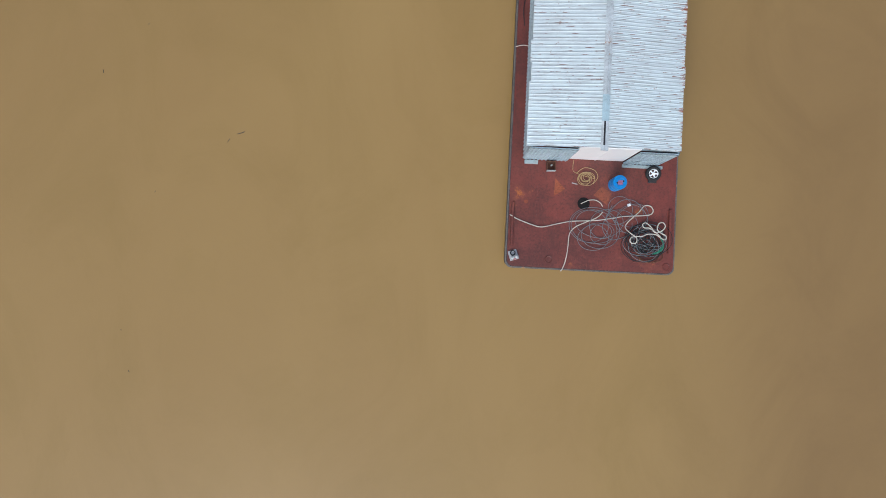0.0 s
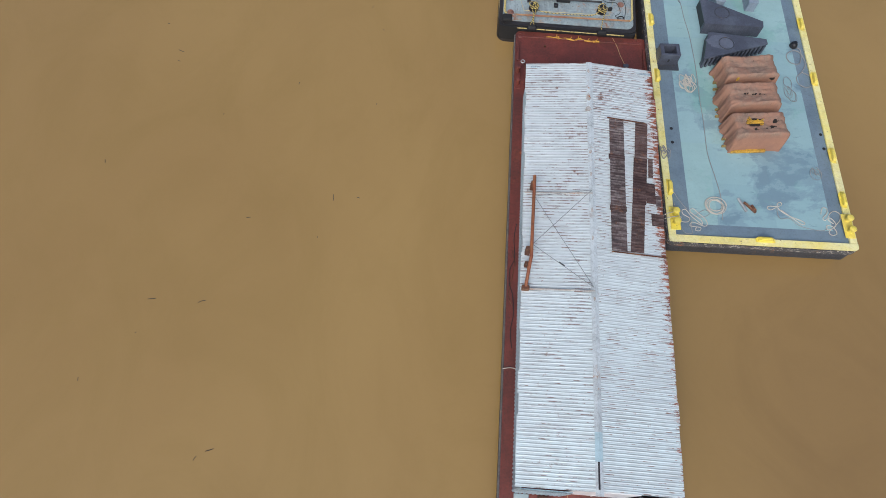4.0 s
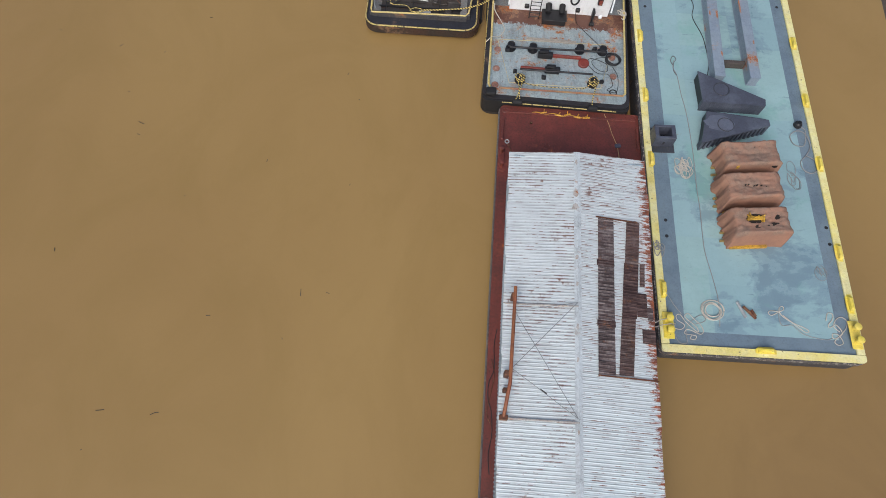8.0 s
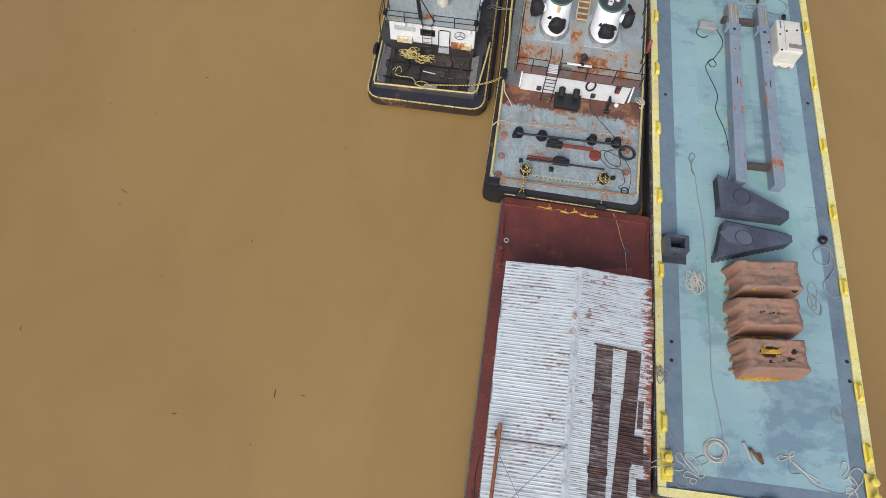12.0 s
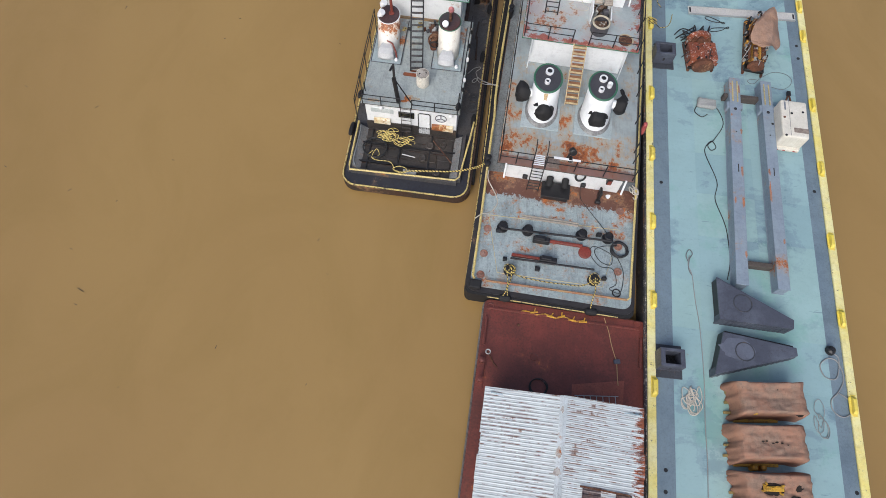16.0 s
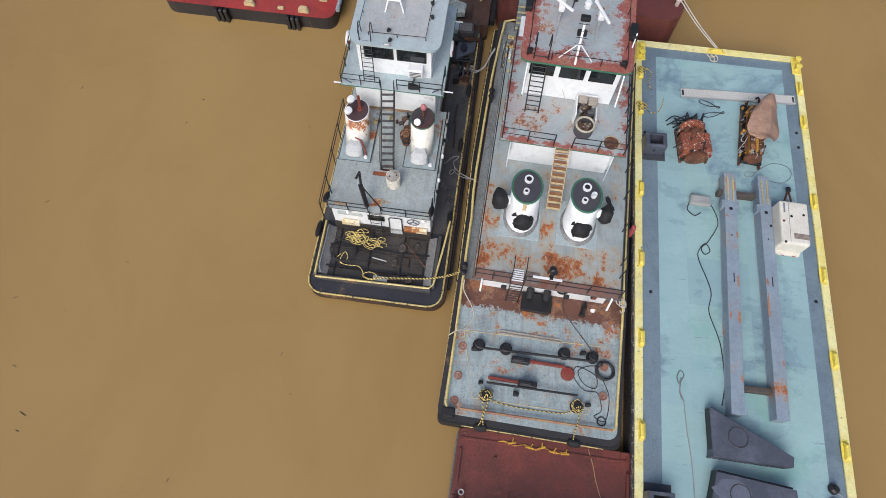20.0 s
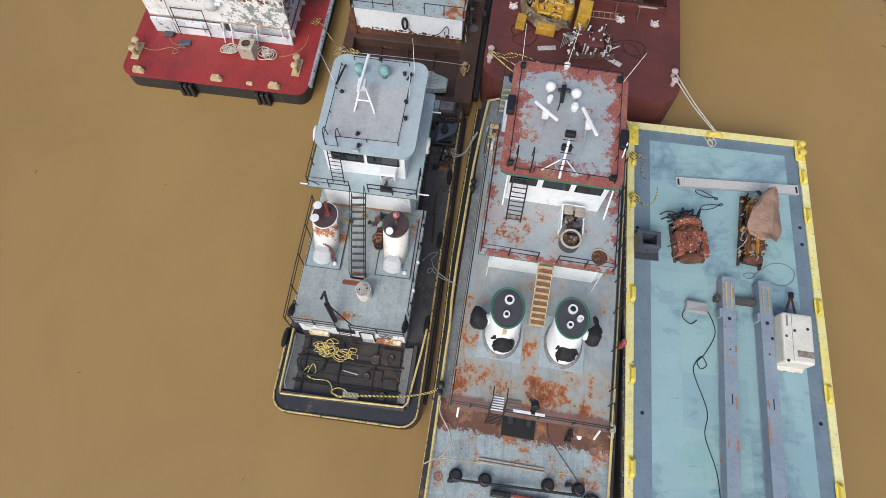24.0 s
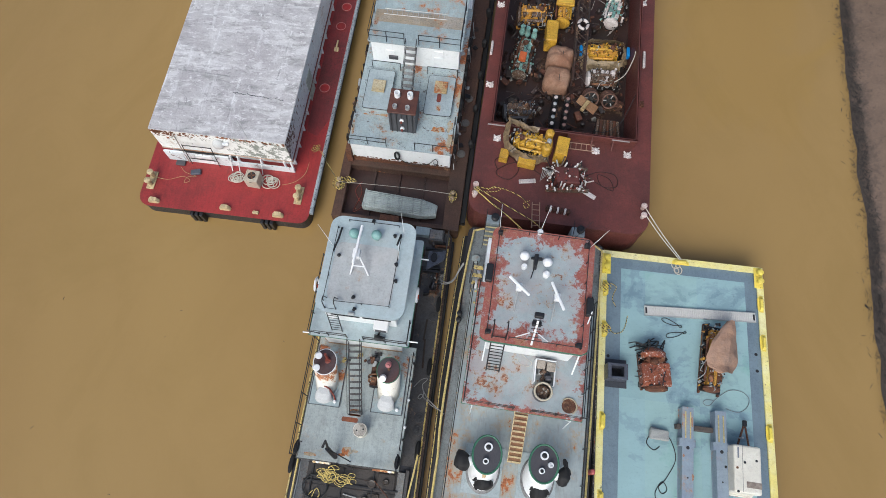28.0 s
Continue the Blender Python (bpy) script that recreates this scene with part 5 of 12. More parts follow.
twin_bitts(0.36, 0.92, 1.46, deck_barge, YELLOW_BRIGHT)
twin_bitts(BW - 0.3, 0.95, 1.55, deck_barge, YELLOW_BRIGHT)
twin_bitts(0.3, 33.6, 34.1, deck_barge, YELLOW_BRIGHT)
twin_bitts(BW - 0.28, 33.75, 34.25, deck_barge, YELLOW_BRIGHT)
for x, y in ((0.74, 6.47), (0.72, 5.63), (8.45, 6.57), (8.45, 5.7), (8.34, 29.71), (8.35, 28.83), (0.53, 28.69), (0.75, 20.0), (8.3, 20.5)):
    part("deck_socket", lathe(B(), [(0.085, 0.002), (0.085, 0.012), (0.06, 0.012), (0.05, 0.004)], 14, Matrix.Translation((x, y, 0))), BLACK_STEEL, deck_barge)

# long box beams
STREAK = painted("orange_rust_streak", (0.44, 0.16, 0.06), (0.36, 0.22, 0.16), rust=0.5, rough=0.7, size=3)
for (x0, x1, turn, xm) in ((3.99, 4.55, -1.6, "west"), (5.73, 6.28, -0.4, "east")):
    beam = thing("steel_box_beam", BB @ pose((x0 + x1) / 2, 20.6, 0.04, 0, 0, turn), "long blue-grey steel box beam with rust streaks lying on the deck", "beam", "box beams on the barge")
    w = (x1 - x0) / 2
    part("web", box(B(), -w + 0.03, w - 0.03, -5.8, 5.8, 0, 0.6, 0.01), BEAM_BLUE, beam)
    for z in (0.0, 0.6):
        part("flange", box(B(), -w, w, -5.82, 5.82, z, z + 0.03, 0.006), BEAM_BLUE, beam)
    for s in (-0.12, 0.12):
        part("skid_bar", box(B(), s - 0.03, s + 0.03, 4.3, 5.6, 0.63, 0.67, 0.008), painted("pale_yellow_bar", (0.62, 0.52, 0.22), (0.55, 0.45, 0.2), rust=0.15), beam, "pale yellow bar")
    for y, r in ((3.85, 0.085), (2.45, 0.04)):
        part("bolt_hole", lathe(B(), [(r, 0.63), (r, 0.636), (0.5 * r, 0.633)], 14, Matrix.Translation((0, y, 0))), BLACK_STEEL, beam)
    for k, (sx, y, l) in enumerate(((0.2, 5.1, 0.4), (-0.2, 3.45, 0.12), (0.24, 2.5, 0.3), (0.2, 0.15, 0.5), (-0.18, -1.5, 0.3), (0.2, -1.6, 0.5), (0.22, -4.3, 0.3)) if xm == "west" else ((-0.23, -0.9, 1.0), (-0.2, 0.3, 0.35), (0.2, -3.4, 0.25))):
        part("rust_streak", slab(B(), blotch(sx, y, 0.05, l * 0.55, 3.1 * k + y, 22, 0.45), 0.63, 0.634), STREAK, beam, "orange rust streak")
    part("slot", box(B(), 0.0, 0.05, 0.1, 0.55, 0.63, 0.636), BLACK_STEEL, beam)
    for s in (-1, 1):
        part("end_lug", box(B(), s * w - 0.02, s * w + 0.1 * s + 0.02, 3.9, 4.3, 0.2, 0.6, 0.02) if s > 0 else box(B(), -w - 0.12, -w + 0.02, 3.9, 4.3, 0.2, 0.6, 0.02), BEAM_BLUE, beam)
for x0, x1, y in ((3.95, 5.75, 25.47), (4.45, 5.7, 16.0)):
    tie = thing("cross_tie", BB @ pose((x0 + x1) / 2, y, 0, 0, 0, 0), "dark timber cross tie between the box beams", "timber", "cross ties")
    part("bar", box(B(), -(x1 - x0) / 2, (x1 - x0) / 2, -0.12, 0.12, 0.02, 0.42, 0.02), plain("wet_dark_timber", (0.09, 0.075, 0.065), 0.8, vary=0.5, grain=8), tie)

# two gusset frames
SLATE_PALE = painted("pale_slate_primer", (0.135, 0.150, 0.195), (0.115, 0.128, 0.168), rough=0.4, dirt=0.1)
for name_y, outline, ring_at in (("n", [(2.9, 14.95), (2.96, 13.0), (6.15, 12.95), (6.2, 13.35)], (4.0, 13.85)), ("s", [(3.08, 12.42), (2.62, 10.5), (6.2, 11.75), (6.18, 12.1)], (3.95, 11.65))):
    gus = thing("gusset_frame", BB, "dark slate steel gusset frame, triangular, with a welded ring", "steel frame", "gusset frames")
    part("plate", slab(B(), outline, 0.68, 0.76), SLATE, gus)
    inner = [(x * 0.94 + 0.26, y * 0.96 + (0.62 if name_y == "n" else 0.58)) for x, y in outline]
    part("body", slab(B(), inner, 0.0, 0.68), BLACK_STEEL, gus)
    if name_y == "s":
        part("paint_patch", slab(B(), blotch(3.62, 11.72, 0.78, 0.42, 5.0, 30, 0.28), 0.76, 0.763), SLATE_PALE, gus, "paler patch of primer")
    part("ring", ring(B(), ring_at[0], ring_at[1], 0.765, 0.40, 0.026, 28, 6), SLATE_HULL, gus)
    a, b = Vector((*outline[1], 0)), Vector((*outline[2], 0))
    k = 15
    for i in range(k):
        p = a.lerp(b, (i + 0.5) / k)
        part("stiffener", box(B(), -0.055, 0.055, -0.02, 0.3, 0.02, 0.68, 0, Matrix.Translation((p.x, p.y, 0))), SLATE, gus)
    if name_y == "n":
        part("side", slab(B(), [outline[1], outline[2], (outline[2][0], outline[2][1] + 0.04), (outline[1][0], outline[1][1] + 0.04)], 0.0, 0.68), SLATE, gus)

# square sleeves
for y in (10.6, 27.4):
    sleeve = thing("square_sleeve", BB @ pose(0.85, y + 0.38, 0, 0, 0, 1), "open dark grey square steel sleeve standing on a base plate", "steel sleeve", "square sleeves")
    part("base_plate", box(B(), -0.6, 0.65, -0.72, 0.75, 0.002, 0.06, 0.01), SLATE_HULL, sleeve)
    for x0, x1, y0, y1 in ((-0.52, 0.52, -0.4, -0.27), (-0.52, 0.52, 0.27, 0.4), (-0.52, -0.32, -0.27, 0.27), (0.32, 0.52, -0.27, 0.27)):
        part("side", box(B(), x0, x1, y0, y1, 0.06, 0.83, 0.01), SLATE, sleeve)
    part("inside", box(B(), -0.32, 0.32, -0.27, 0.27, 0.06, 0.1), BLACK_STEEL, sleeve)
    for k in range(4):
        part("inner_bar", rod(B(), (-0.24 + 0.16 * k, 0.24, 0.12), (-0.28 + 0.16 * k, -0.1, 0.5 + 0.07 * (k % 2)), 0.022, 6), BLACK_STEEL, sleeve)
    part("slot", box(B(), -0.05, 0.05, -0.405, -0.398, 0.3, 0.5), BLACK_STEEL, sleeve)

# wrapped engines
TEAR_DARK = plain("dark_hole_in_the_cloth", (0.02, 0.014, 0.01), 0.9)
for i, (x, y, dx, dy, turn) in enumerate(((4.70, 6.10, 2.62, 1.62, 5.5), (4.62, 7.95, 2.68, 1.6, 6.0), (4.74, 9.72, 2.72, 1.56, 6.5))):
    label = ("rust-brown tarpaulin torn open over a yellow engine", "rust-brown tarpaulin bundle over an engine", "rust-brown tarpaulin bundle tied over an engine")[i]
    load = thing("wrapped_engine", BB @ pose(x, y, 0, 0, 0, turn), label, "wrapped engine", "wrapped engines")
    part("tarpaulin", tarp_bundle(B(), dx, dy, 1.42, i + 2.0), TARP, load, smooth=True)
    part("skid", box(B(), -dx * 0.46, dx * 0.22, -dy / 2 - 0.07, -dy / 2 + 0.1, 0.0, 0.16, 0.02), ENGINE_YELLOW, load, "yellow skid")
    rnd = random.Random(60 + i)
    if i == 0:
        part("tear", crumple(slab(B(), [(px * 0.46 - 0.3, py * 0.24 + 0.08) for px, py in ((math.cos(a), math.sin(a)) for a in (2 * math.pi * k / 16 for k in range(16)))], 1.24, 1.30), 0.06, 5, 2, False), TEAR_DARK, load, "hole torn in the cloth")
        head = part("cylinder_head", box(B(), -0.68, 0.12, 0.0, 0.2, 1.2, 1.36, 0.03), ENGINE_YELLOW, load, "yellow engine head showing through the tear")
        for k in range(9):
            px, py = rnd.uniform(-0.66, 0.08), rnd.uniform(-0.1, 0.26)
            part("pipe", rod(B(), (px, py, 1.25), (px + rnd.uniform(-0.2, 0.2), py + rnd.uniform(-0.1, 0.1), rnd.uniform(1.36, 1.44)), rnd.uniform(0.03, 0.06), 7), ENGINE_YELLOW, head)
        holes = ((0.78, 0.12, 0.2), (0.5, -0.22, 0.13), (-0.28, -0.32, 0.15), (0.2, -0.3, 0.05), (0.66, -0.2, 0.05), (0.85, -0.1, 0.04))
    elif i == 1:
        holes = ((-0.45, 0.0, 0.045), (-0.3, 0.02, 0.035), (-0.05, -0.06, 0.03), (0.1, -0.02, 0.04), (0.3, -0.05, 0.035), (0.5, -0.12, 0.03), (1.0, 0.2, 0.05))
        for px in (-0.5, -0.15):
            part("filter", lathe(B(), [(0.12, 0.0), (0.12, 0.4), (0.06, 0.45)], 12, Matrix.Translation((px, -dy / 2 - 0.12, 0))), ENGINE_YELLOW, load, "yellow filter below the cloth")
    else:
        holes = ((1.05, -0.62, 0.16), (-1.0, 0.1, 0.07), (0.2, 0.3, 0.03))
        part("lug", crumple(box(B(), -0.86, -0.68, -0.68, -0.54, 0.95, 1.2, 0.05), 0.02, 5, i, False), ENGINE_YELLOW, load, "yellow lug poking out")
    for hx, hy, hr in holes:
        zt = 1.30 if abs(hy) < 0.5 else 1.1
        part("tear", slab(B(), blotch(hx, hy, 1.1 * hr, 0.7 * hr, hx + 2 * hy, 11, 0.7), zt - 0.1, zt + 0.01), TEAR_DARK, load)
    for k in range(3):
        part("chock", box(B(), -dx / 2 - 0.25 + 0.1 * k, -dx / 2 + 0.1, -0.5 + 0.42 * k, -0.4 + 0.42 * k, 0.0, 0.12, 0.01), plain("ochre_timber", (0.30, 0.22, 0.08), 0.8), load)

# light tower on its trailer
gen = thing("generator_trailer", BB @ pose(6.98, 23.75, 0, 0, 0, -1.5), "dirty white generator trailer with rounded housing and tow bar", "generator")
GEN_WHITE = painted("dirty_white_housing", (0.76, 0.73, 0.64), (0.70, 0.67, 0.58), rust=0.08, rough=0.4, dirt=0.06, runs=0.15)
part("housing", box(B(), -0.66, 0.64, -1.12, 1.08, 0.4, 1.32, 0.1), GEN_WHITE, gen)
part("lower_skirt", box(B(), -0.64, 0.62, -1.18, 1.0, 0.25, 0.45, 0.04), GEN_WHITE, gen)
part("bumper", box(B(), -0.6, 0.58, -1.26, -1.17, 0.25, 0.42, 0.02), GEN_WHITE, gen)
for x in (-0.55, -0.2, 0.3):
    part("reflector", box(B(), x, x + 0.12, -1.27, -1.258, 0.3, 0.36), painted("red_reflector", (0.4, 0.02, 0.02), (0.3, 0.02, 0.02)), gen, "red reflector")
for x in (-0.78, 0.76):
    part("wheel", lathe(B(), [(0.12, -0.09), (0.3, -0.1), (0.34, -0.05), (0.34, 0.05), (0.3, 0.1), (0.12, 0.09)], 20, pose(x, 0.0, 0.34, 0, 90, 0)), RUBBER, gen, "black trailer tyre")
part("exhaust_slot", box(B(), -0.1, 0.62, -0.84, -0.56, 1.31, 1.33, 0.01), painted("rust_browned_strip", (0.16, 0.12, 0.10), (0.42, 0.36, 0.30), rust=0.3, size=5), gen, "worn brown metal strip")
part("panel_seam", box(B(), -0.27, -0.255, -1.05, 1.05, 1.318, 1.324), DARK_GREY, gen, "dark seam of the side panel")
part("louvre", box(B(), -0.5, -0.42, 0.45, 0.95, 1.31, 1.33, 0.01), plain("grey_print", (0.2, 0.22, 0.26), 0.6), gen, "dark vent strip")
for x, y in ((-0.16, 0.28), (-0.52, 0.0), (0.4, 0.42), (-0.5, -1.06)):
    part("cap", lathe(B(), [(0.06, 1.31), (0.06, 1.34), (0.03, 1.35)], 12, Matrix.Translation((x, y, 0))), BLACK_STEEL if y else RUSTY, gen)
part("tow_bar", sweep(sweep(B(), [(-0.1, 1.05, 0.4), (0.28, 2.2, 0.4)], 0.05, 6), [(0.5, 1.05, 0.4), (0.32, 2.2, 0.4)], 0.05, 6), RUSTY, gen, "rusty tow bar")
part("coupler", box(B(), 0.2, 0.4, 2.1, 2.4, 0.34, 0.5, 0.03), BLACK_STEEL, gen)
part("jack", rod(B(), (0.05, 1.5, 0.2), (0.05, 1.5, 0.75), 0.05, 8), GALV, gen)

# gangway plank
plank = thing("aluminium_gangway", BB @ pose(5.4, 31.55, 0.03, 0, 0, 3.0), "long pale grey aluminium gangway plank with cleated tread", "gangway")
for y in (-0.27, 0.24):
    part("edge", box(B(), -3.0, 3.0, y, y + 0.03, 0, 0.12, 0.005), GALV, plank)
for i in range(60):
    piece("tread_bar", shared("tread_bar", lambda: box(B(), -0.044, 0.044, -0.24, 0.24, 0.05, 0.1), plain("pale_aluminium", (0.60, 0.59, 0.56), 0.6, 0.0, vary=0.25)), plank, pose(-2.95 + i * 0.1, 0, 0))
for x in (-2.9, 2.9):
    part("hand_slot", box(B(), x - 0.05, x + 0.05, -0.17, 0.17, 0.1, 0.106), BLACK_STEEL, plank)

# engines at the north end
engine("marine_gearbox", BB @ pose(2.8, 28.12, 0, 0, 0, 96) @ Matrix.Diagonal((1.12, 1.18, 1.05, 1.0)), "rust-red marine gearbox with flaking paint and hoses", 1.75, 1.5, 0.95, ENGINE_RED, 5, RUSTY, 3)
gb = bpy.data.objects["marine_gearbox"]
part("bell_housing", lathe(B(), [(0.2, -0.25), (0.52, -0.2), (0.56, 0.0), (0.45, 0.12), (0.2, 0.3)], 22, pose(0.75, 0, 0.52, 0, 90, 0)), ENGINE_RED, gb)
part("casing", box(B(), -0.75, 0.3, -0.62, 0.62, 0.1, 0.82, 0.08), ENGINE_RED, gb)
part("output_flange", lathe(B(), [(0.16, 0), (0.26, 0.05), (0.26, 0.14), (0.12, 0.2)], 18, pose(-0.78, -0.25, 0.4, 0, -90, 0)), RUSTY, gb)
bm = B()
rnd = random.Random(8)
for i in range(14):
    a = (rnd.uniform(0.5, 1.1), rnd.uniform(-0.5, 0.6), rnd.uniform(0.5, 0.9))
    sweep(bm, smooth_line([a, (a[0] + rnd.uniform(0.2, 0.6), a[1] + rnd.uniform(-0.4, 0.6), rnd.uniform(0.3, 0.9)), (a[0] + rnd.uniform(0.2, 0.7), a[1] + rnd.uniform(-0.2, 0.8), 0.05)], 4), 0.03, 5)
part("hose_bundle", bm, CABLE_BLACK, gb, "tangle of black hoses")
engine("diesel_engine", BB @ pose(5.88, 29.2, 0, 0, 0, 84), "rusty yellow diesel engine part-covered with a brown tarpaulin", 3.9, 1.35, 1.1, ENGINE_GOLD, 9, RUSTY, 6)
cloth = bmesh.new()
west_edge = smooth_line([(6.37, 31.0, 1.15), (5.94, 30.45, 1.22), (5.48, 29.7, 1.22), (5.27, 29.1, 1.15), (5.36, 28.55, 1.05), (5.82, 28.26, 1.1)], 5)
east_edge = smooth_line([(6.84, 31.1, 1.0), (6.97, 30.45, 0.8), (7.05, 29.75, 0.7), (7.05, 29.2, 0.65), (6.95, 28.75, 0.7), (6.6, 28.28, 0.95)], 5)
grid = []
for a, b in zip(west_edge, east_edge):
    row = []
    for u in (i / 10 for i in range(11)):
        p = a.lerp(b, u)
        p.z = a.z + (b.z - a.z) * u ** 2.2 + 0.16 * math.sin(math.pi * u)
        p += Vector((0.05 * noise.noise(p * 2.0), 0.07 * noise.noise(p * 2.3 + Vector((5, 0, 0))), 0.09 * noise.noise(p * 1.6) + 0.14 * abs(noise.noise(Vector((p.x * 3 - p.y * 1.2, p.y * 0.7, 3)))) + 0.03 * noise.noise(p * 5.0)))
        row.append(cloth.verts.new(p))
    grid.append(row)
for a, b in zip(grid, grid[1:]):
    for i in range(10):
        cloth.faces.new((a[i], a[i + 1], b[i + 1], b[i]))
cl = part("tarpaulin", cloth, painted("tan_brown_tarpaulin", (0.37, 0.225, 0.15), (0.27, 0.185, 0.145), rough=0.85, dirt=0.08, patch=0.48, size=1.4), None)
cl.matrix_world = BB
tagged(cl, "tan-brown tarpaulin slipped to one side of the engine", "tarpaulin")

# ropes, hoses and small things
rope("wire_line", BB, [(2.0, 16.2, 0.03), (1.93, 15.7, 0.03), (2.1, 15.2, 0.03), (2.2, 14.0, 0.03), (2.36, 12.7, 0.03), (2.45, 10.5, 0.03), (2.42, 8.5, 0.03), (2.45, 7.1, 0.03), (2.42, 5.6, 0.03), (2.45, 4.8, 0.03), (2.65, 3.6, 0.03), (2.78, 2.5, 0.03), (2.7, 1.3, 0.03)], 0.02, ROPE_GREY, "grey line run along the barge deck")
rope("wire_line", BB, [(1.93, 15.9, 0.03), (1.85, 16.2, 0.03), (2.0, 16.5, 0.03), (2.15, 16.3, 0.03), (2.0, 16.0, 0.03), (1.95, 15.5, 0.03), (2.1, 15.2, 0.03)], 0.025, CABLE_GREY, "spliced eye of a grey line")
rope("rope_coil", BB, coil_points(2.44, 2.03, 0.52, 0.3, 5, 4, 0.02, 0.95, 0.03, 20), 0.022, ROPE_WHITE, "neat white rope coil on the blue deck", 3)
rope("rope_tangle", BB @ pose(0, 0, 0.03), [(0.4, 1.09, 0.25), (0.7, 1.33), (0.66, 1.11), (0.96, 1.07), (1.12, 1.27), (0.83, 1.48), (0.79, 1.68), (0.96, 1.75), (1.17, 1.45), (1.38, 1.23), (1.68, 0.98), (1.64, 1.22), (1.25, 1.55), (1.17, 1.7), (1.34, 1.81), (1.59, 1.56), (1.85, 1.3), (1.93, 1.02), (1.76, 0.89), (1.25, 1.08), (1.08, 0.88), (1.35, 0.84), (1.59, 0.79), (1.51, 0.63), (1.32, 0.66), (1.38, 0.8)], 0.022, ROPE_WHITE, "white rope in folded bights by the corner bitts")
rope("rope_tangle", BB @ pose(0, 0, 0.03), [(0.4, 2.05, 0.1), (0.49, 1.64), (0.61, 1.06), (0.7, 0.65), (0.83, 0.42, 0.08), (1.04, 0.42, 0.06), (1.17, 0.51), (1.15, 0.89), (1.25, 1.25), (1.59, 1.6), (1.93, 1.78), (2.1, 1.6), (1.93, 1.44), (1.59, 1.34)], 0.018, ROPE_GREY, "thin grey line thrown down by the corner bitts")
rope("rope_tangle", BB, [(0.3, 2.8, 0.2), (0.49, 2.57, 0.1), (0.74, 2.19, 0.03), (1.04, 1.77, 0.03)], 0.018, ROPE_GREY, "grey line led from the kerb cleat")
rope("rope_tangle", BB @ pose(0, 0, 0.03), [(7.53, 1.87), (7.66, 2.22), (7.87, 2.2), (7.83, 1.95), (7.59, 1.67), (7.66, 1.55), (7.93, 1.7), (8.14, 1.43), (8.07, 1.21), (7.72, 1.05), (7.7, 1.26), (7.95, 1.24), (8.09, 1.0), (8.07, 0.83), (7.85, 0.77), (7.74, 0.93), (8.03, 1.21), (8.37, 1.58), (8.46, 1.92), (8.23, 2.08), (7.96, 1.92), (7.83, 1.61), (8.05, 1.38)], 0.022, ROPE_WHITE, "white rope heaped in the corner of the deck")
rope("rope_tangle", BB @ pose(0, 0, 0.03), [(5.65, 2.24), (5.42, 2.13), (5.11, 1.97), (4.97, 2.07), (5.09, 2.18), (5.43, 2.17), (5.65, 2.24), (5.71, 2.37), (5.6, 2.42), (5.48, 2.26), (5.57, 1.98), (5.99, 1.68), (6.47, 1.48), (6.66, 1.34), (6.53, 1.25), (6.3, 1.42), (5.99, 1.68), (5.62, 2.0)], 0.022, ROPE_WHITE, "white rope with a looped eye on the deck")
rope("rope_tangle", BB @ pose(0, 0, 0.025), [(5.44, 2.09), (5.43, 1.71), (5.55, 1.51), (5.98, 1.56), (6.35, 1.21), (6.84, 1.05), (7.41, 0.98), (7.68, 1.09)], 0.018, ROPE_GREY, "grey line joining two ropes on the deck")
rope("rope_tangle", BB, tangle_points(1.8, 9.35, 0.5, 10, 36, 1.5), 0.02, ROPE_WHITE, "small heap of white rope near the kerb")
rope("rope_tangle", BB, tangle_points(7.35, 9.3, 0.45, 4, 38, 2.0), 0.014, ROPE_GREY, "thin pale line beside the wrapped engines")
rope("rope_tangle", BB, tangle_points(7.9, 4.4, 0.5, 3, 39, 1.2), 0.012, ROPE_GREY, "thin pale line on the blue border")
rope("suction_hose", BB, [(8.05, 12.3, 0.06), (8.4, 12.1, 0.04), (8.2, 11.2, 0.04), (7.7, 11.2, 0.04), (7.55, 11.7, 0.04), (7.95, 12.05, 0.04), (8.35, 11.9, 0.04), (8.5, 11.2, 0.04), (8.2, 10.6, 0.04), (7.85, 10.2, 0.04), (7.9, 9.75, 0.04), (8.3, 9.55, 0.04), (8.7, 9.85, 0.04), (8.6, 10.3, 0.05), (8.2, 10.55, 0.05)], 0.026, ROPE_GREY, "pale grey hose snaking by the yellow kerb")
pump = part("pump_head", lathe(B(), [(0.2, 0), (0.22, 0.05), (0.18, 0.2), (0.1, 0.26), (0.1, 0.32)], 14), BLACK_STEEL, None)
pump.matrix_world = BB @ pose(8.05, 12.4, 0)
tagged(pump, "black pump head at the end of the hose", "pump")
rope("power_cable", BB, [(3.5, 24.9, 0.03), (3.75, 24.8, 0.03), (4.0, 23.9, 0.03), (3.5, 22.9, 0.03), (3.15, 22.5, 0.03), (3.3, 22.2, 0.03), (3.55, 22.4, 0.03), (3.35, 22.75, 0.03), (3.05, 22.4, 0.03), (3.0, 21.9, 0.03), (3.5, 20.4, 0.03), (3.36, 19.4, 0.03), (3.7, 18.3, 0.03), (3.84, 17.6, 0.03), (3.9, 16.2, 0.03), (3.72, 15.2, 0.03)], 0.022, CABLE_BLACK, "black power cable winding along the box beam")
rope("power_cable", BB, [(2.7, 24.9, 0.03), (2.55, 24.5, 0.03), (2.9, 24.2, 0.03), (3.2, 24.4, 0.03)], 0.025, CABLE_BLACK, "short black cable by the cloth bundle")
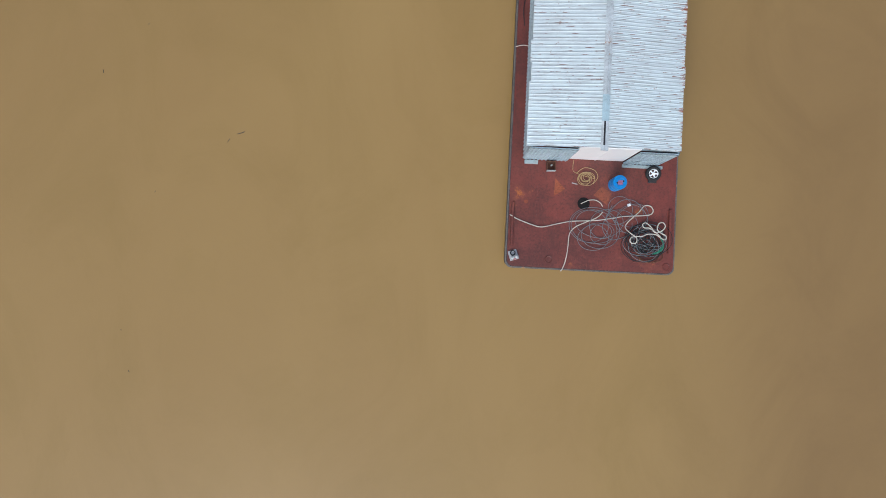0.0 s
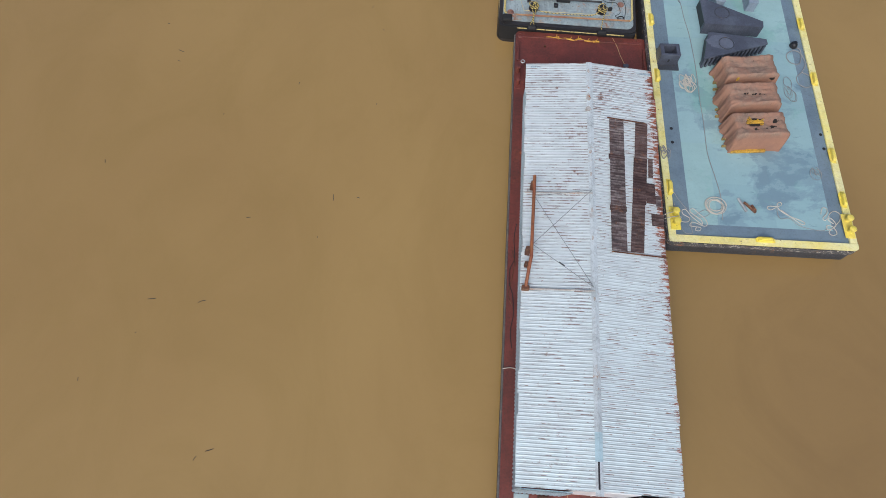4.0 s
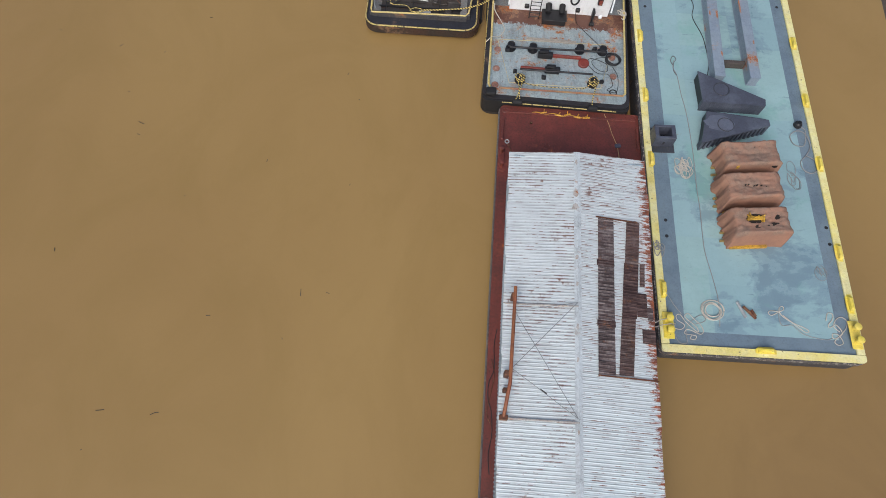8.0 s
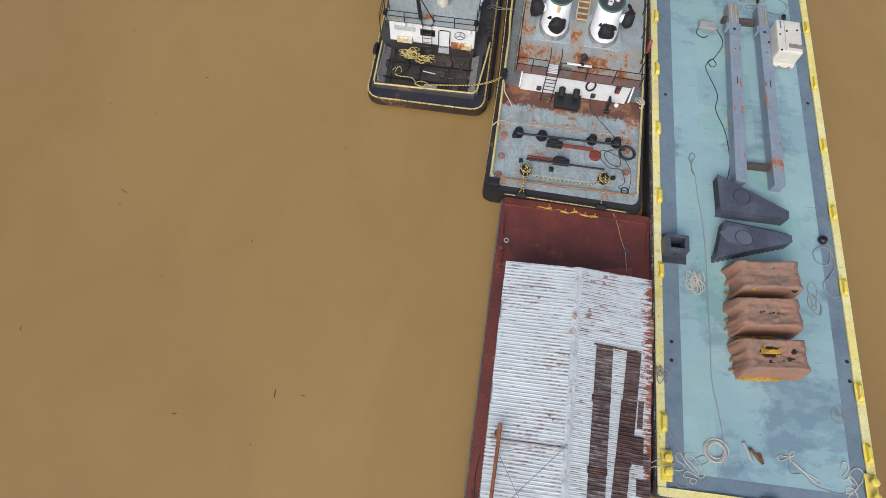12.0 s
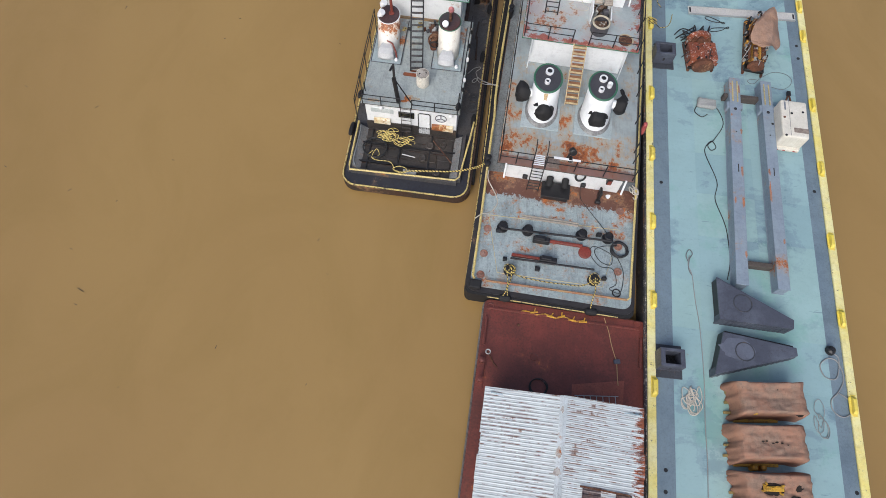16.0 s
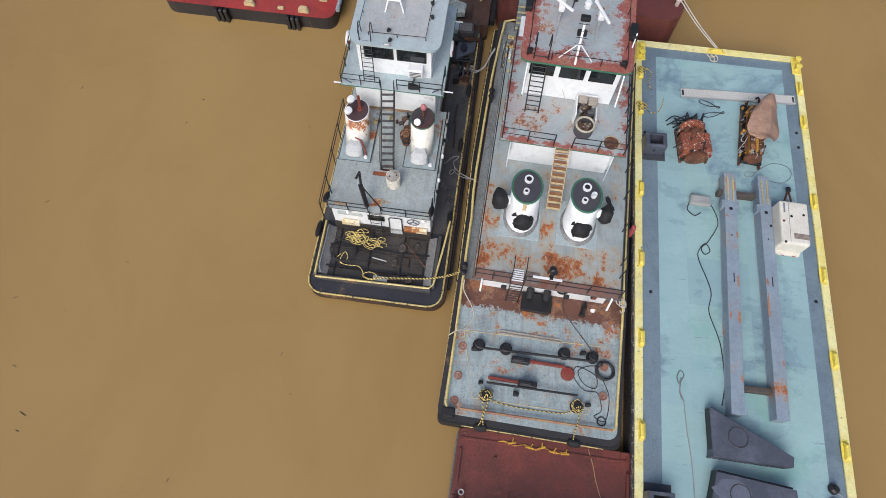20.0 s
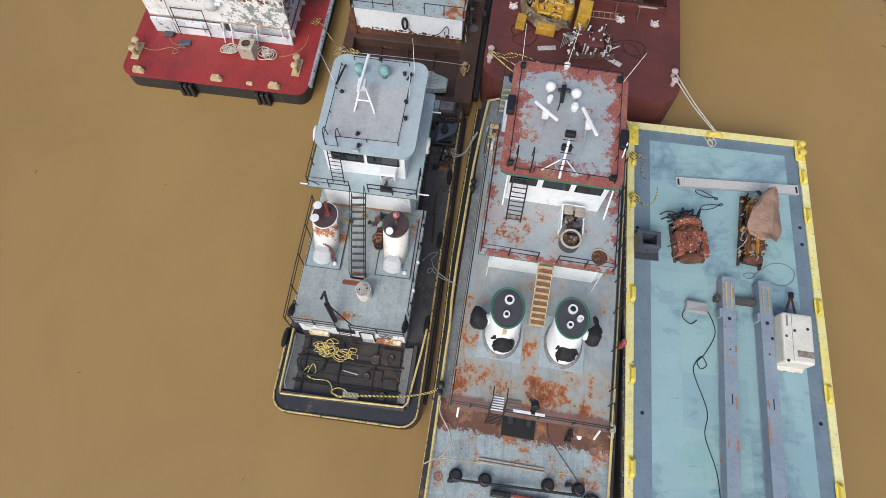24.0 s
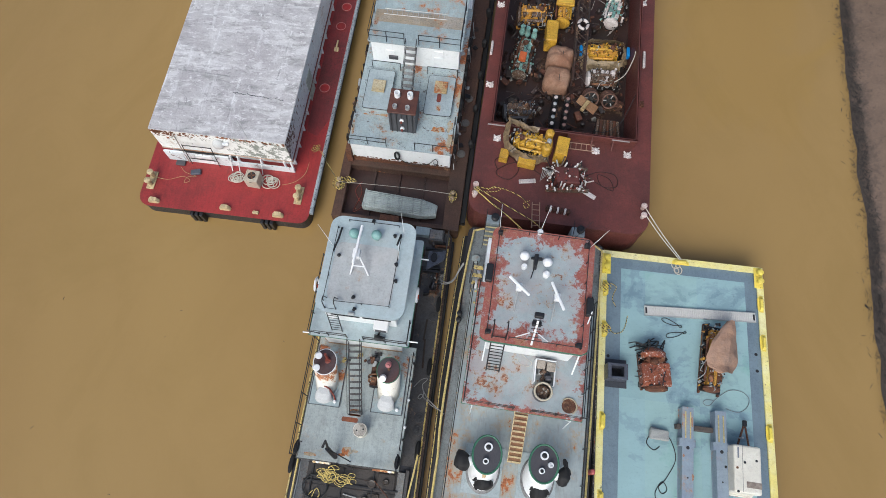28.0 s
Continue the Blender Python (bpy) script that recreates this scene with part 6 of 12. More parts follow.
bag = part("cloth_bundle", crumple(box(B(), -0.5, 0.5, -0.3, 0.3, 0, 0.3, 0.12), 0.12, 2.2, 5), plain("grey_canvas", (0.33, 0.34, 0.33), 0.9), None)
bag.matrix_world = BB @ pose(3.1, 24.95, 0, 0, 0, -8)
tagged(bag, "grey canvas bundle on the blue deck", "bundle")
for m, lab in ((pose(3.82, 30.9, 0, 0, 0, -18) @ Matrix.Diagonal((0.74, 0.74, 1, 1)), "black lifting sling folded on the deck"), (pose(4.05, 30.25, 0, 0, 0, 17) @ Matrix.Diagonal((0.74, 0.74, 1, 1)), "black lifting sling lying in a loop")):
    rope("lifting_sling", BB @ m, [(0.6, 0.05, 0.03), (0.2, 0.14, 0.03), (-0.4, 0.18, 0.03), (-0.65, 0.0, 0.03), (-0.4, -0.15, 0.03), (0.2, -0.12, 0.03), (0.55, 0.0, 0.04), (0.78, 0.1, 0.05), (0.85, 0.0, 0.07), (0.7, -0.06, 0.05), (0.6, 0.08, 0.04)], 0.026, CABLE_BLACK, lab)
rope("power_cable", BB, [(5.98, 27.02, 0.03), (5.6, 27.0, 0.03), (5.45, 26.85, 0.03), (5.6, 26.72, 0.03), (5.83, 26.78, 0.03), (6.05, 27.05, 0.03), (6.43, 27.38, 0.03), (6.8, 27.62, 0.03), (7.21, 27.68, 0.03), (7.6, 27.58, 0.03), (7.82, 27.3, 0.03), (7.7, 26.88, 0.03), (7.35, 26.6, 0.03), (7.02, 26.57, 0.03), (6.6, 26.68, 0.03)], 0.015, CABLE_GREY, "thin black cable looped on deck")
for a, b in (((3.6, 2.5), (3.9, 1.78)), ((3.85, 2.3), (4.35, 1.75)), ((4.2, 2.15), (4.35, 1.85))):
    tube = part("pipe_offcut", rod(B(), (*a, 0.07), (*b, 0.07), 0.065, 10), RUSTY if a[0] > 3.7 else GALV, None)
    tube.matrix_world = BB
    tagged(tube, "short steel pipe lying on the blue deck" if a[0] < 3.7 else "short rusty pipe lying on the blue deck", "pipe", "pipe offcuts")
rope("yellow_line", BB, [(0.1, 32.5, 0.3), (0.35, 32.65, 0.3), (0.88, 32.58, 0.04), (0.73, 32.1, 0.04), (0.7, 31.8, 0.04), (0.9, 31.4, 0.04)], 0.022, ROPE_YELLOW, "yellow-black mooring rope end on the deck")
rope("yellow_line", BB, [(0.1, 30.1, 0.3), (0.4, 30.25, 0.25), (0.77, 29.95, 0.04), (1.2, 30.05, 0.04), (1.4, 30.4, 0.04), (1.52, 30.98, 0.04)], 0.022, ROPE_YELLOW, "yellow-black mooring rope trailing over the deck")
for y in (30.15, 32.45):
    rope("yellow_lashing", BB, tangle_points(0.24, y, 0.3, 5, int(y), 1.1, 0.26), 0.02, ROPE_YELLOW, "yellow-black rope lashed round the cleat", 2)
rope("white_lashing", BB, tangle_points(0.25, 4.9, 0.4, 4, 41, 1.3, 0.15), 0.02, ROPE_GREY, "grey rope made fast round the kerb cleat")
for p in (((-0.05, 1.1, 0.3), (-0.5, 0.95, 0.2), (-1.3, 0.7, 0.15)), ((-0.02, 1.35, 0.3), (-0.5, 1.1, 0.2), (-1.35, 0.8, 0.15))):
    rope("mooring_line", BB, [(0.45, p[0][1] + 0.1, 0.35), *p], 0.022, ROPE_WHITE, "white line from the bitts to the shed barge")


# ---- large pushboat ----
GLASS = Net("dark_window_glass")
GLASS = GLASS.done((0.012, 0.016, 0.018), 0.06)


def worn_roof(name, cx, cy, us, vs, keep=0.36, rusty=0.565, low=0.22, pink=0.5, spot=None):
    """Red paint left round the rim, worn through to grey in the middle."""
    n = Net(name)
    here = n.node("ShaderNodeTexCoord").outputs["Object"]
    split = n.node("ShaderNodeSeparateXYZ")
    n.link(here, split.inputs[0])
    du = n.math("ABSOLUTE", n.math("SUBTRACT", split.outputs["X"], cx))
    dv = n.math("ABSOLUTE", n.math("SUBTRACT", split.outputs["Y"], cy))
    rim = n.math("MAXIMUM", n.ramp(du, *us), n.ramp(dv, *vs))
    blotch = n.noise(1.3, 12, 0.8)
    hue = n.ramp(n.noise(0.7, 5, 0.7), 0.45, 0.62, 0.0, pink)
    wear = n.math("SUBTRACT", n.ramp(blotch, 0.3, 0.7), n.math("MULTIPLY", rim, keep))
    red = n.mix(n.ramp(n.noise(2.5, 6, 0.7), 0.35, 0.7), (0.33, 0.105, 0.078), (0.25, 0.065, 0.05))
    grey = n.mix(n.ramp(n.noise(1.8, 7, 0.7), 0.35, 0.7), (0.385, 0.445, 0.46), (0.29, 0.335, 0.35))
    grey = n.mix(hue, grey, (0.42, 0.33, 0.32))
    red = n.mix(n.ramp(n.noise(9, 6, 0.8), 0.5, 0.66, 0.0, 0.5), red, (0.36, 0.27, 0.25))
    col = n.mix(n.ramp(wear, low, low + 0.09), red, grey)
    rust = n.noise(1.5, 12, 0.8)
    if spot:
        away = n.node("ShaderNodeVectorMath")
        away.operation = "DISTANCE"
        n.link(here, away.inputs[0])
        away.inputs[1].default_value = spot
        rust = n.math("ADD", rust, n.ramp(away.outputs["Value"], 0.2, 1.0, 0.065, -0.016))
        col = n.mix(n.ramp(rust, rusty - 0.05, rusty, 0.0, 0.5), col, (0.42, 0.29, 0.16))
    col = n.mix(n.ramp(rust, rusty, rusty + 0.025, 0.0, 0.9), col, n.mix(n.ramp(n.noise(6, 5), 0.4, 0.6), RUST, DARK_RUST))
    col = n.mix(n.ramp(n.noise(30, 3), 0.62, 0.7, 0.0, 0.5), col, (0.06, 0.04, 0.035))
    n.bump(n.noise(22, 5, 0.7), 0.3, 0.008)
    return n.done(col, 0.5)


def rusting_deck(name):
    """Grey deck paint that breaks out in orange rust towards the front and along the rim, bare and brown at the front edge."""
    n = Net(name)
    split = n.node("ShaderNodeSeparateXYZ")
    n.link(n.node("ShaderNodeTexCoord").outputs["Object"], split.inputs[0])
    x, y = split.outputs["X"], split.outputs["Y"]
    col = n.mix(n.ramp(n.noise(0.6, 8, 0.66), 0.40, 0.62), (0.355, 0.405, 0.415), (0.29, 0.335, 0.34))
    col = n.mix(n.ramp(n.noise(2.4, 9, 0.74), 0.5, 0.68, 0.0, 0.45), col, (0.26, 0.28, 0.28))
    col = n.mix(n.ramp(n.noise(1.7, 7, 0.7, n.scaled(2.6, 0.5, 1.0, 9)), 0.52, 0.66, 0.0, 0.4), col, (0.19, 0.17, 0.15))
    front = n.math("MULTIPLY", n.ramp(y, 8.6, 7.0), n.ramp(y, 5.8, 6.3, 0.4, 1.0))
    rim = n.math("MULTIPLY", n.ramp(x, 1.5, 0.7), n.ramp(y, 12.5, 9.5))
    middle = n.math("MULTIPLY", n.math("MULTIPLY", n.ramp(x, 2.9, 3.2), n.ramp(x, 3.95, 3.6)), n.ramp(y, 9.4, 8.6))
    where = n.math("MAXIMUM", n.math("MAXIMUM", front, rim), middle)
    a = n.math("ADD", n.math("MULTIPLY", n.noise(0.9, 5, 0.6, n.scaled(1.0, 1.0, 1.0, 31)), 0.4), n.math("MULTIPLY", n.noise(2.6, 12, 0.8, n.scaled(1.15, 0.8, 1.0)), 0.6))
    a = n.math("ADD", a, n.math("MULTIPLY", where, 0.1))
    col = n.mix(n.ramp(a, 0.515, 0.61, 0.0, 0.7), col, (0.40, 0.29, 0.16))
    tone = n.mix(n.ramp(n.noise(4, 7, 0.75), 0.42, 0.6), (0.43, 0.125, 0.022), (0.25, 0.065, 0.018))
    tone = n.mix(n.ramp(a, 0.655, 0.70, 0.0, 0.9), tone, (0.12, 0.035, 0.018))
    col = n.mix(n.ramp(a, 0.608, 0.632, 0.0, 0.95), col, tone)
    bare = n.math("ADD", n.ramp(y, 6.5, 5.9, 0.0, 0.5), n.math("MULTIPLY", n.noise(3.0, 8, 0.75), 0.5))
    col = n.mix(n.ramp(bare, 0.52, 0.62, 0.0, 0.85), col, n.mix(n.ramp(n.noise(1.2, 6, 0.7), 0.4, 0.6), (0.21, 0.085, 0.058), (0.15, 0.075, 0.055)))
    n.bump(n.noise(22, 5, 0.7), 0.3, 0.01)
    return n.done(col, 0.5)


GREY_RUSTY = rusting_deck("grey_deck_paint_with_rust_patches")
ROOF_MIX = worn_roof("red_roof_worn_to_grey", 3.38, 16.75, (1.1, 2.25), (1.5, 2.65), 0.62, 0.575, 0.12, 0.35, (2.0, 15.9, 6.1))
DECK_MIX = worn_roof("second_deck_red_worn_to_grey", 3.5, 14.6, (1.3, 3.0), (2.5, 3.0), 0.58, 0.568, 0.0, 0.5, (2.0, 12.7, 3.75))
RUST_DECK = painted("rust_brown_bare_deck", (0.13, 0.05, 0.028), (0.20, 0.075, 0.03), rust=0.3, rough=0.7, dirt=0.4)
SOOT = plain("sooty_dark_grey_plate", (0.06, 0.058, 0.068), 0.6, vary=0.35)
RED_STEEL = painted("dull_red_steel", (0.25, 0.04, 0.025), (0.2, 0.045, 0.03), rust=0.2, rough=0.5)
PALE_RED = plain("faded_pink_red", (0.45, 0.10, 0.10), 0.5)


def window(parent, m, w, h, frame_material=None):
    """A window in its frame; m: the middle of its lower edge, x along the wall, y out of it, z up."""
    bm = B()
    for x0, x1, z0, z1 in ((-w / 2 - 0.05, w / 2 + 0.05, -0.05, 0), (-w / 2 - 0.05, w / 2 + 0.05, h, h + 0.05), (-w / 2 - 0.05, -w / 2, 0, h), (w / 2, w / 2 + 0.05, 0, h)):
        box(bm, x0, x1, -0.01, 0.03, z0, z1, 0, m)
    ob = part("window", bm, frame_material or WHITE_PAINT, parent)
    part("pane", box(B(), -w / 2, w / 2, 0.0, 0.012, 0, h, 0, m), GLASS, ob, "dark glass pane")
    return ob


SOUTH, WEST, EAST = (lambda x, y, z: pose(x, y, z, 0, 0, 180)), (lambda x, y, z: pose(x, y, z, 0, 0, 90)), (lambda x, y, z: pose(x, y, z, 0, 0, -90))

boat = thing("large_pushboat", P2, "white and grey rusting pushboat with two squat oval stacks", "pushboat")
part("hull", slab(B(), rounded(-0.2, 7.6, -0.2, 21.9, 0.55, 0.5, 0.4, 0.4), -2.2, -0.05), HULL_BLACK, boat, "black hull side")
part("bow_fender", slab(B(), rounded(-0.16, 7.6, -0.32, 0.2, 0.3, 0.3, 0.05, 0.05), -1.1, -0.12), RUBBER, boat, "black rubber bow fender")
part("main_deck", slab(B(), rounded(0.02, 7.43, 0.05, 21.8, 0.45, 0.4, 0.3, 0.3), -0.05, 0.0), painted("foredeck_paint_rusting_aft", (0.38, 0.45, 0.465), (0.295, 0.36, 0.375), rust=0.52, rough=0.5, dirt=0.22, streak=0.35, size=1.6, rust_band=("Y", 4.4, 5.2, 0.025), chip=(0.125, 0.056, 0.038), chips=0.01, chip_band=("Y", 4.75, 5.35, 0.36)), boat, "pale grey foredeck stained with rust")
for x0, x1 in ((0.04, 0.95), (6.5, 7.42)):
    part("side_deck", box(B(), x0, x1, 6.2, 21.75, 0.0, 0.006), painted("grey_grimy_side_deck", (0.235, 0.265, 0.275), (0.18, 0.19, 0.19), rust=0.35, rough=0.55, dirt=0.3, streak=0.3), boat, "grey grimy side deck")
part("toe_rail", sweep(B(), [(0.12, 21.5, 0.3), (0.0, 20.0, 0.3), (-0.12, 17.5, 0.3), (-0.15, 14.5, 0.3), (-0.16, 12.0, 0.3), (-0.13, 10.5, 0.3), (-0.03, 9.3, 0.3), (-0.02, 7.6, 0.28), (0.06, 4.0, 0.26), (0.1, 0.45, 0.26), (0.2, 0.3, 0.26)], 0.062, 6), YELLOW_PIPE, boat, "yellow pipe bulwark rail, rusting")
part("toe_rail", sweep(B(), [(7.18, 0.42, 0.26), (7.3, 0.55, 0.26), (7.36, 6, 0.28), (7.38, 12, 0.3), (7.38, 21.4, 0.3)], 0.055, 6), YELLOW_PIPE, boat)
part("toe_rail", sweep(B(), [(0.75, 0.3, 0.2), (7.18, 0.42, 0.24)], 0.055, 6), painted("rust_red_rail", (0.32, 0.12, 0.08), (0.40, 0.26, 0.12), rust=0.5, rough=0.6, size=2), boat, "rust-red pipe rail across the bow")
part("toe_rail", sweep(B(), [(0.12, 21.5, 0.3), (0.6, 21.7, 0.3), (6.9, 21.7, 0.3), (7.38, 21.4, 0.3)], 0.055, 6), YELLOW_PIPE, boat)
for s, pts in ((1, [(0.9, -0.34, -0.15), (6.9, -0.34, -0.15)]), (2, [(-0.18, 0.4, -0.2), (-0.24, 7.0, -0.28), (-0.32, 9.8, -0.3), (-0.46, 13.0, -0.3), (-0.44, 17.5, -0.3), (-0.4, 21.3, -0.3)]), (3, [(7.58, 0.4, -0.12), (7.58, 21.5, -0.12)])):
    part("hull_stripe", sweep(B(), pts, 0.032, 5), YELLOW_TRIM, boat, "yellow stripe on the hull's rim")
# Added black strip: darkens the west gap like the shade between hulls.
part("gap_shade_strip", slab(B(), [(-0.2, 5.5), (-0.3, 6.2), (-0.38, 9.8), (-0.52, 13.0), (-0.5, 17.5), (-0.46, 21.3), (-0.2, 21.4)][::-1], -1.0, -0.32), RUBBER, boat, "black strip added to stand for shade between hulls")
for x in (1.7, 5.65):
    part("bow_roller", lathe(B(), [(0.06, -0.28), (0.16, -0.22), (0.18, 0.0), (0.16, 0.22), (0.06, 0.28)], 14, pose(x, -0.3, -0.08, 0, 90, 0)), RUBBER, boat, "black rubber roller under the rope")
part("bow_pad", box(B(), 0.0, 0.55, -0.15, 0.3, 0, 0.25, 0.08), RUBBER, boat, "black rubber corner pad")
part("deck_line", sweep(B(), [(0.43, 3.75, 0.004), (1.2, 0.85, 0.004), (6.08, 0.95, 0.004), (6.75, 3.99, 0.004), (0.43, 3.75, 0.004)], 0.02, 4), plain("thin_yellow_paint_line", (0.55, 0.47, 0.25), 0.6), boat, "thin yellow painted deck line")

# bitts and winch gear on the foredeck
for x, y in ((1.17, 3.18), (2.37, 3.19), (4.93, 3.39), (6.17, 3.42), (1.75, 1.03), (5.63, 1.19)):
    part("bitt", lathe(B(), [(0.28, 0.0), (0.28, 0.04), (0.15, 0.06), (0.13, 0.24), (0.2, 0.3), (0.21, 0.35), (0.17, 0.37), (0.15, 0.33)], 18, Matrix.Translation((x, y, 0))), BLACK_STEEL, boat, "black mooring bitt")
part("cross_pipe", rod(B(), (1.1, 3.0, 0.3), (6.3, 3.2, 0.3), 0.055, 10), BLACK_STEEL, boat)
part("cross_pipe", rod(B(), (1.7, 1.55, 0.3), (5.6, 1.62, 0.3), 0.05, 10), BLACK_STEEL, boat)
for x0, x1, y, bx in ((2.75, 5.0, 2.78, 2.7), (1.75, 3.4, 1.8, 3.1)):
    part("winch_arm", box(B(), x0, x1, y - 0.06, y + 0.06, 0.05, 0.24, 0.02), RED_STEEL, boat, "red steel winch arm")
    part("winch", box(box(B(), bx - 0.05, bx + 0.75, y - 0.17, y + 0.1, 0, 0.36, 0.05), bx, bx + 0.5, y - 0.15, y + 0.05, 0.42, 0.55, 0.04), BLACK_STEEL, boat, "black hand winch")
for y in (3.86, 3.98):
    part("timber", box(B(), 2.0, 4.75, y - 0.04, y + 0.04, 0.0, 0.07, 0.01), plain("pale_weathered_timber", (0.42, 0.38, 0.32), 0.8, vary=0.5), boat, "pale timber batten on deck")
part("round_hatch", lathe(B(), [(0.3, 0), (0.3, 0.1), (0.26, 0.13), (0.02, 0.15)], 22, Matrix.Translation((5.15, 2.52, 0))), RED_STEEL, boat, "red round deck hatch")
SOCKET = painted("rusty_red_socket", (0.26, 0.10, 0.065), (0.34, 0.22, 0.18), rust=0.45, rough=0.6, size=5)
for x, y in ((0.47, 3.01), (0.46, 1.7), (6.71, 3.09), (6.75, 1.82), (0.45, 0.62), (6.7, 5.0), (0.5, 5.0)):
    part("deck_socket", lathe(B(), [(0.19, 0), (0.19, 0.04), (0.15, 0.05), (0.13, 0.015), (0.05, 0.015), (0.04, 0.04), (0.01, 0.045)], 18, Matrix.Translation((x, y, 0))), SOCKET, boat, "rusty round deck socket")
part("deck_socket", ring(B(), 6.73, 0.75, 0.03, 0.18, 0.03, 18, 5), BLACK_STEEL, boat)
for x, y in ((1.0, 2.95), (6.5, 3.15), (1.45, 1.55), (6.1, 1.35), (3.0, 1.3), (5.75, 3.55)):
    part("chock", crumple(box(B(), x - 0.12, x + 0.12, y - 0.09, y + 0.09, 0, 0.22, 0.05), 0.05, 4, x, True), BLACK_STEEL, boat)
part("deck_box", box(box(B(), 2.8, 4.1, 5.05, 5.8, 0, 0.36, 0.04), 2.76, 4.14, 5.01, 5.84, 0.36, 0.4, 0.01), BLACK_STEEL, boat, "black deck locker")
for x in (3.1, 3.85):
    part("roller", lathe(B(), [(0.16, 0), (0.17, 0.1), (0.17, 0.45), (0.1, 0.5)], 14, pose(x, 5.55, 0.45, -60, 0, 0)), RUBBER, boat)

# deckhouse
D2, D3, RF = 1.85, 3.75, 6.12
house = part("deckhouse", box(B(), 0.95, 6.5, 6.0, 20.6, 0, D2 - 0.05, 0.02), WHITE_PAINT, boat, "white deckhouse wall")
part("upper_deck", slab(B(), rounded(0.45, 6.8, 5.6, 17.6, 0.08, 0.08, 0.05, 0.05), D2 - 0.05, D2), GREY_RUSTY, boat, "grey upper deck with orange rust patches")
part("deck_edge", sweep(B(), [(0.44, 17.6, D2 - 0.03), (0.44, 5.6, D2 - 0.03), (6.82, 5.6, D2 - 0.03), (6.82, 17.6, D2 - 0.03)], 0.03, 5), EDGE_TRIM, boat, "dark rusty deck edge")
for x in (0.85, 6.45):
    part("strut", box(B(), -0.04, 0.04, -0.03, 0.03, 0, 0.95, 0.005, pose(x, 5.37, 0.95, -14, 0, 0)), WHITE_PAINT, boat)
ladder(boat, (2.35, 5.42, 0.05), (2.35, 5.6, D2 + 0.1), 0.55, 8, BLACK_STEEL, 0.026, "front_ladder")
part("ladder_rail", sweep(sweep(B(), [(2.08, 5.75, D2), (2.08, 6.0, D2 + 1.0), (2.08, 6.5, D2 + 1.0)], 0.022, 6), [(2.62, 5.75, D2), (2.62, 6.0, D2 + 1.0), (2.62, 6.5, D2 + 1.0)], 0.022, 6), BLACK_STEEL, boat)
guard_rail(boat, [(0.52, 6.9, D2), (0.52, 5.68, D2), (2.05, 5.68, D2)], 0.95, 0.8)
guard_rail(boat, [(2.65, 5.68, D2), (6.72, 5.68, D2), (6.72, 6.6, D2)], 0.95, 1.3)
for i in range(6):
    part("landing_slat", box(B(), 2.1, 2.6, 5.72 + 0.1 * i, 5.77 + 0.1 * i, D2 + 0.05, D2 + 0.08), WHITE_PAINT, boat, "white landing slat")
part("life_plank", box(B(), 2.9, 4.12, 5.64, 5.75, D2 + 0.93, D2 + 0.98, 0.01), WHITE_GLOSS, boat, "white board on the rail")
search = part("searchlight", sweep(B(), [(3.63, 6.35, D2), (3.64, 6.2, D2 + 0.7), (3.68, 6.0, D2 + 1.15)], 0.05, 8), BLACK_STEEL, boat, "black searchlight on a post")
part("lamp_head", lathe(B(), [(0.08, -0.2), (0.15, -0.1), (0.17, 0.15), (0.12, 0.18)], 14, pose(3.68, 6.0, D2 + 1.2, 65, 0, 10)), BLACK_STEEL, search)
part("lamp_head", lathe(B(), [(0.06, -0.15), (0.1, -0.1), (0.12, 0.1)], 12, pose(3.66, 5.75, D2 + 0.9, 90, 0, 0)), BLACK_STEEL, search)
for i in range(4):
    part("deck_board", box(B(), 2.68, 3.3, 5.72 + 0.14 * i, 5.84 + 0.14 * i, D2, D2 + 0.04, 0.008), painted("weathered_tan_board", (0.25, 0.20, 0.17), (0.19, 0.145, 0.12), rust=0.15, streak=0.4, size=3), boat, "weathered tan deck board")
# fittings on the front wall
part("hose_rack", sweep(B(), [(4.45 + 0.22 * math.cos(a), 5.88, 1.2 + 0.38 * math.sin(a)) for a in (2 * math.pi * i / 20 for i in range(20))], 0.05, 6, closed=True), CABLE_BLACK, boat, "black hose looped on the wall")
part("extinguisher_box", box(B(), 5.7, 5.95, 5.75, 5.98, 1.0, 1.55, 0.03), BLACK_STEEL, boat)
part("extinguisher_door", box(B(), 5.74, 5.91, 5.735, 5.75, 1.05, 1.4, 0.01), RED_STEEL, boat, "red panel")
part("pump_stand", crumple(box(box(B(), 5.45, 5.7, 5.2, 5.4, 0, 0.2, 0.03), 5.5, 5.62, 5.3, 5.7, 0.2, 0.9, 0.03), 0.05, 3, 1), BLACK_STEEL, boat)
part("bell", lathe(B(), [(0.12, 0), (0.1, 0.08), (0.05, 0.14)], 12, pose(5.95, 5.45, 0.55, 90, 0, 0)), WHITE_GLOSS, boat)
for x in (1.9, 4.75):
    part("vent_box", box(B(), x - 0.12, x + 0.12, 5.82, 6.0, 0.3, 0.52, 0.03), BLACK_STEEL, boat)

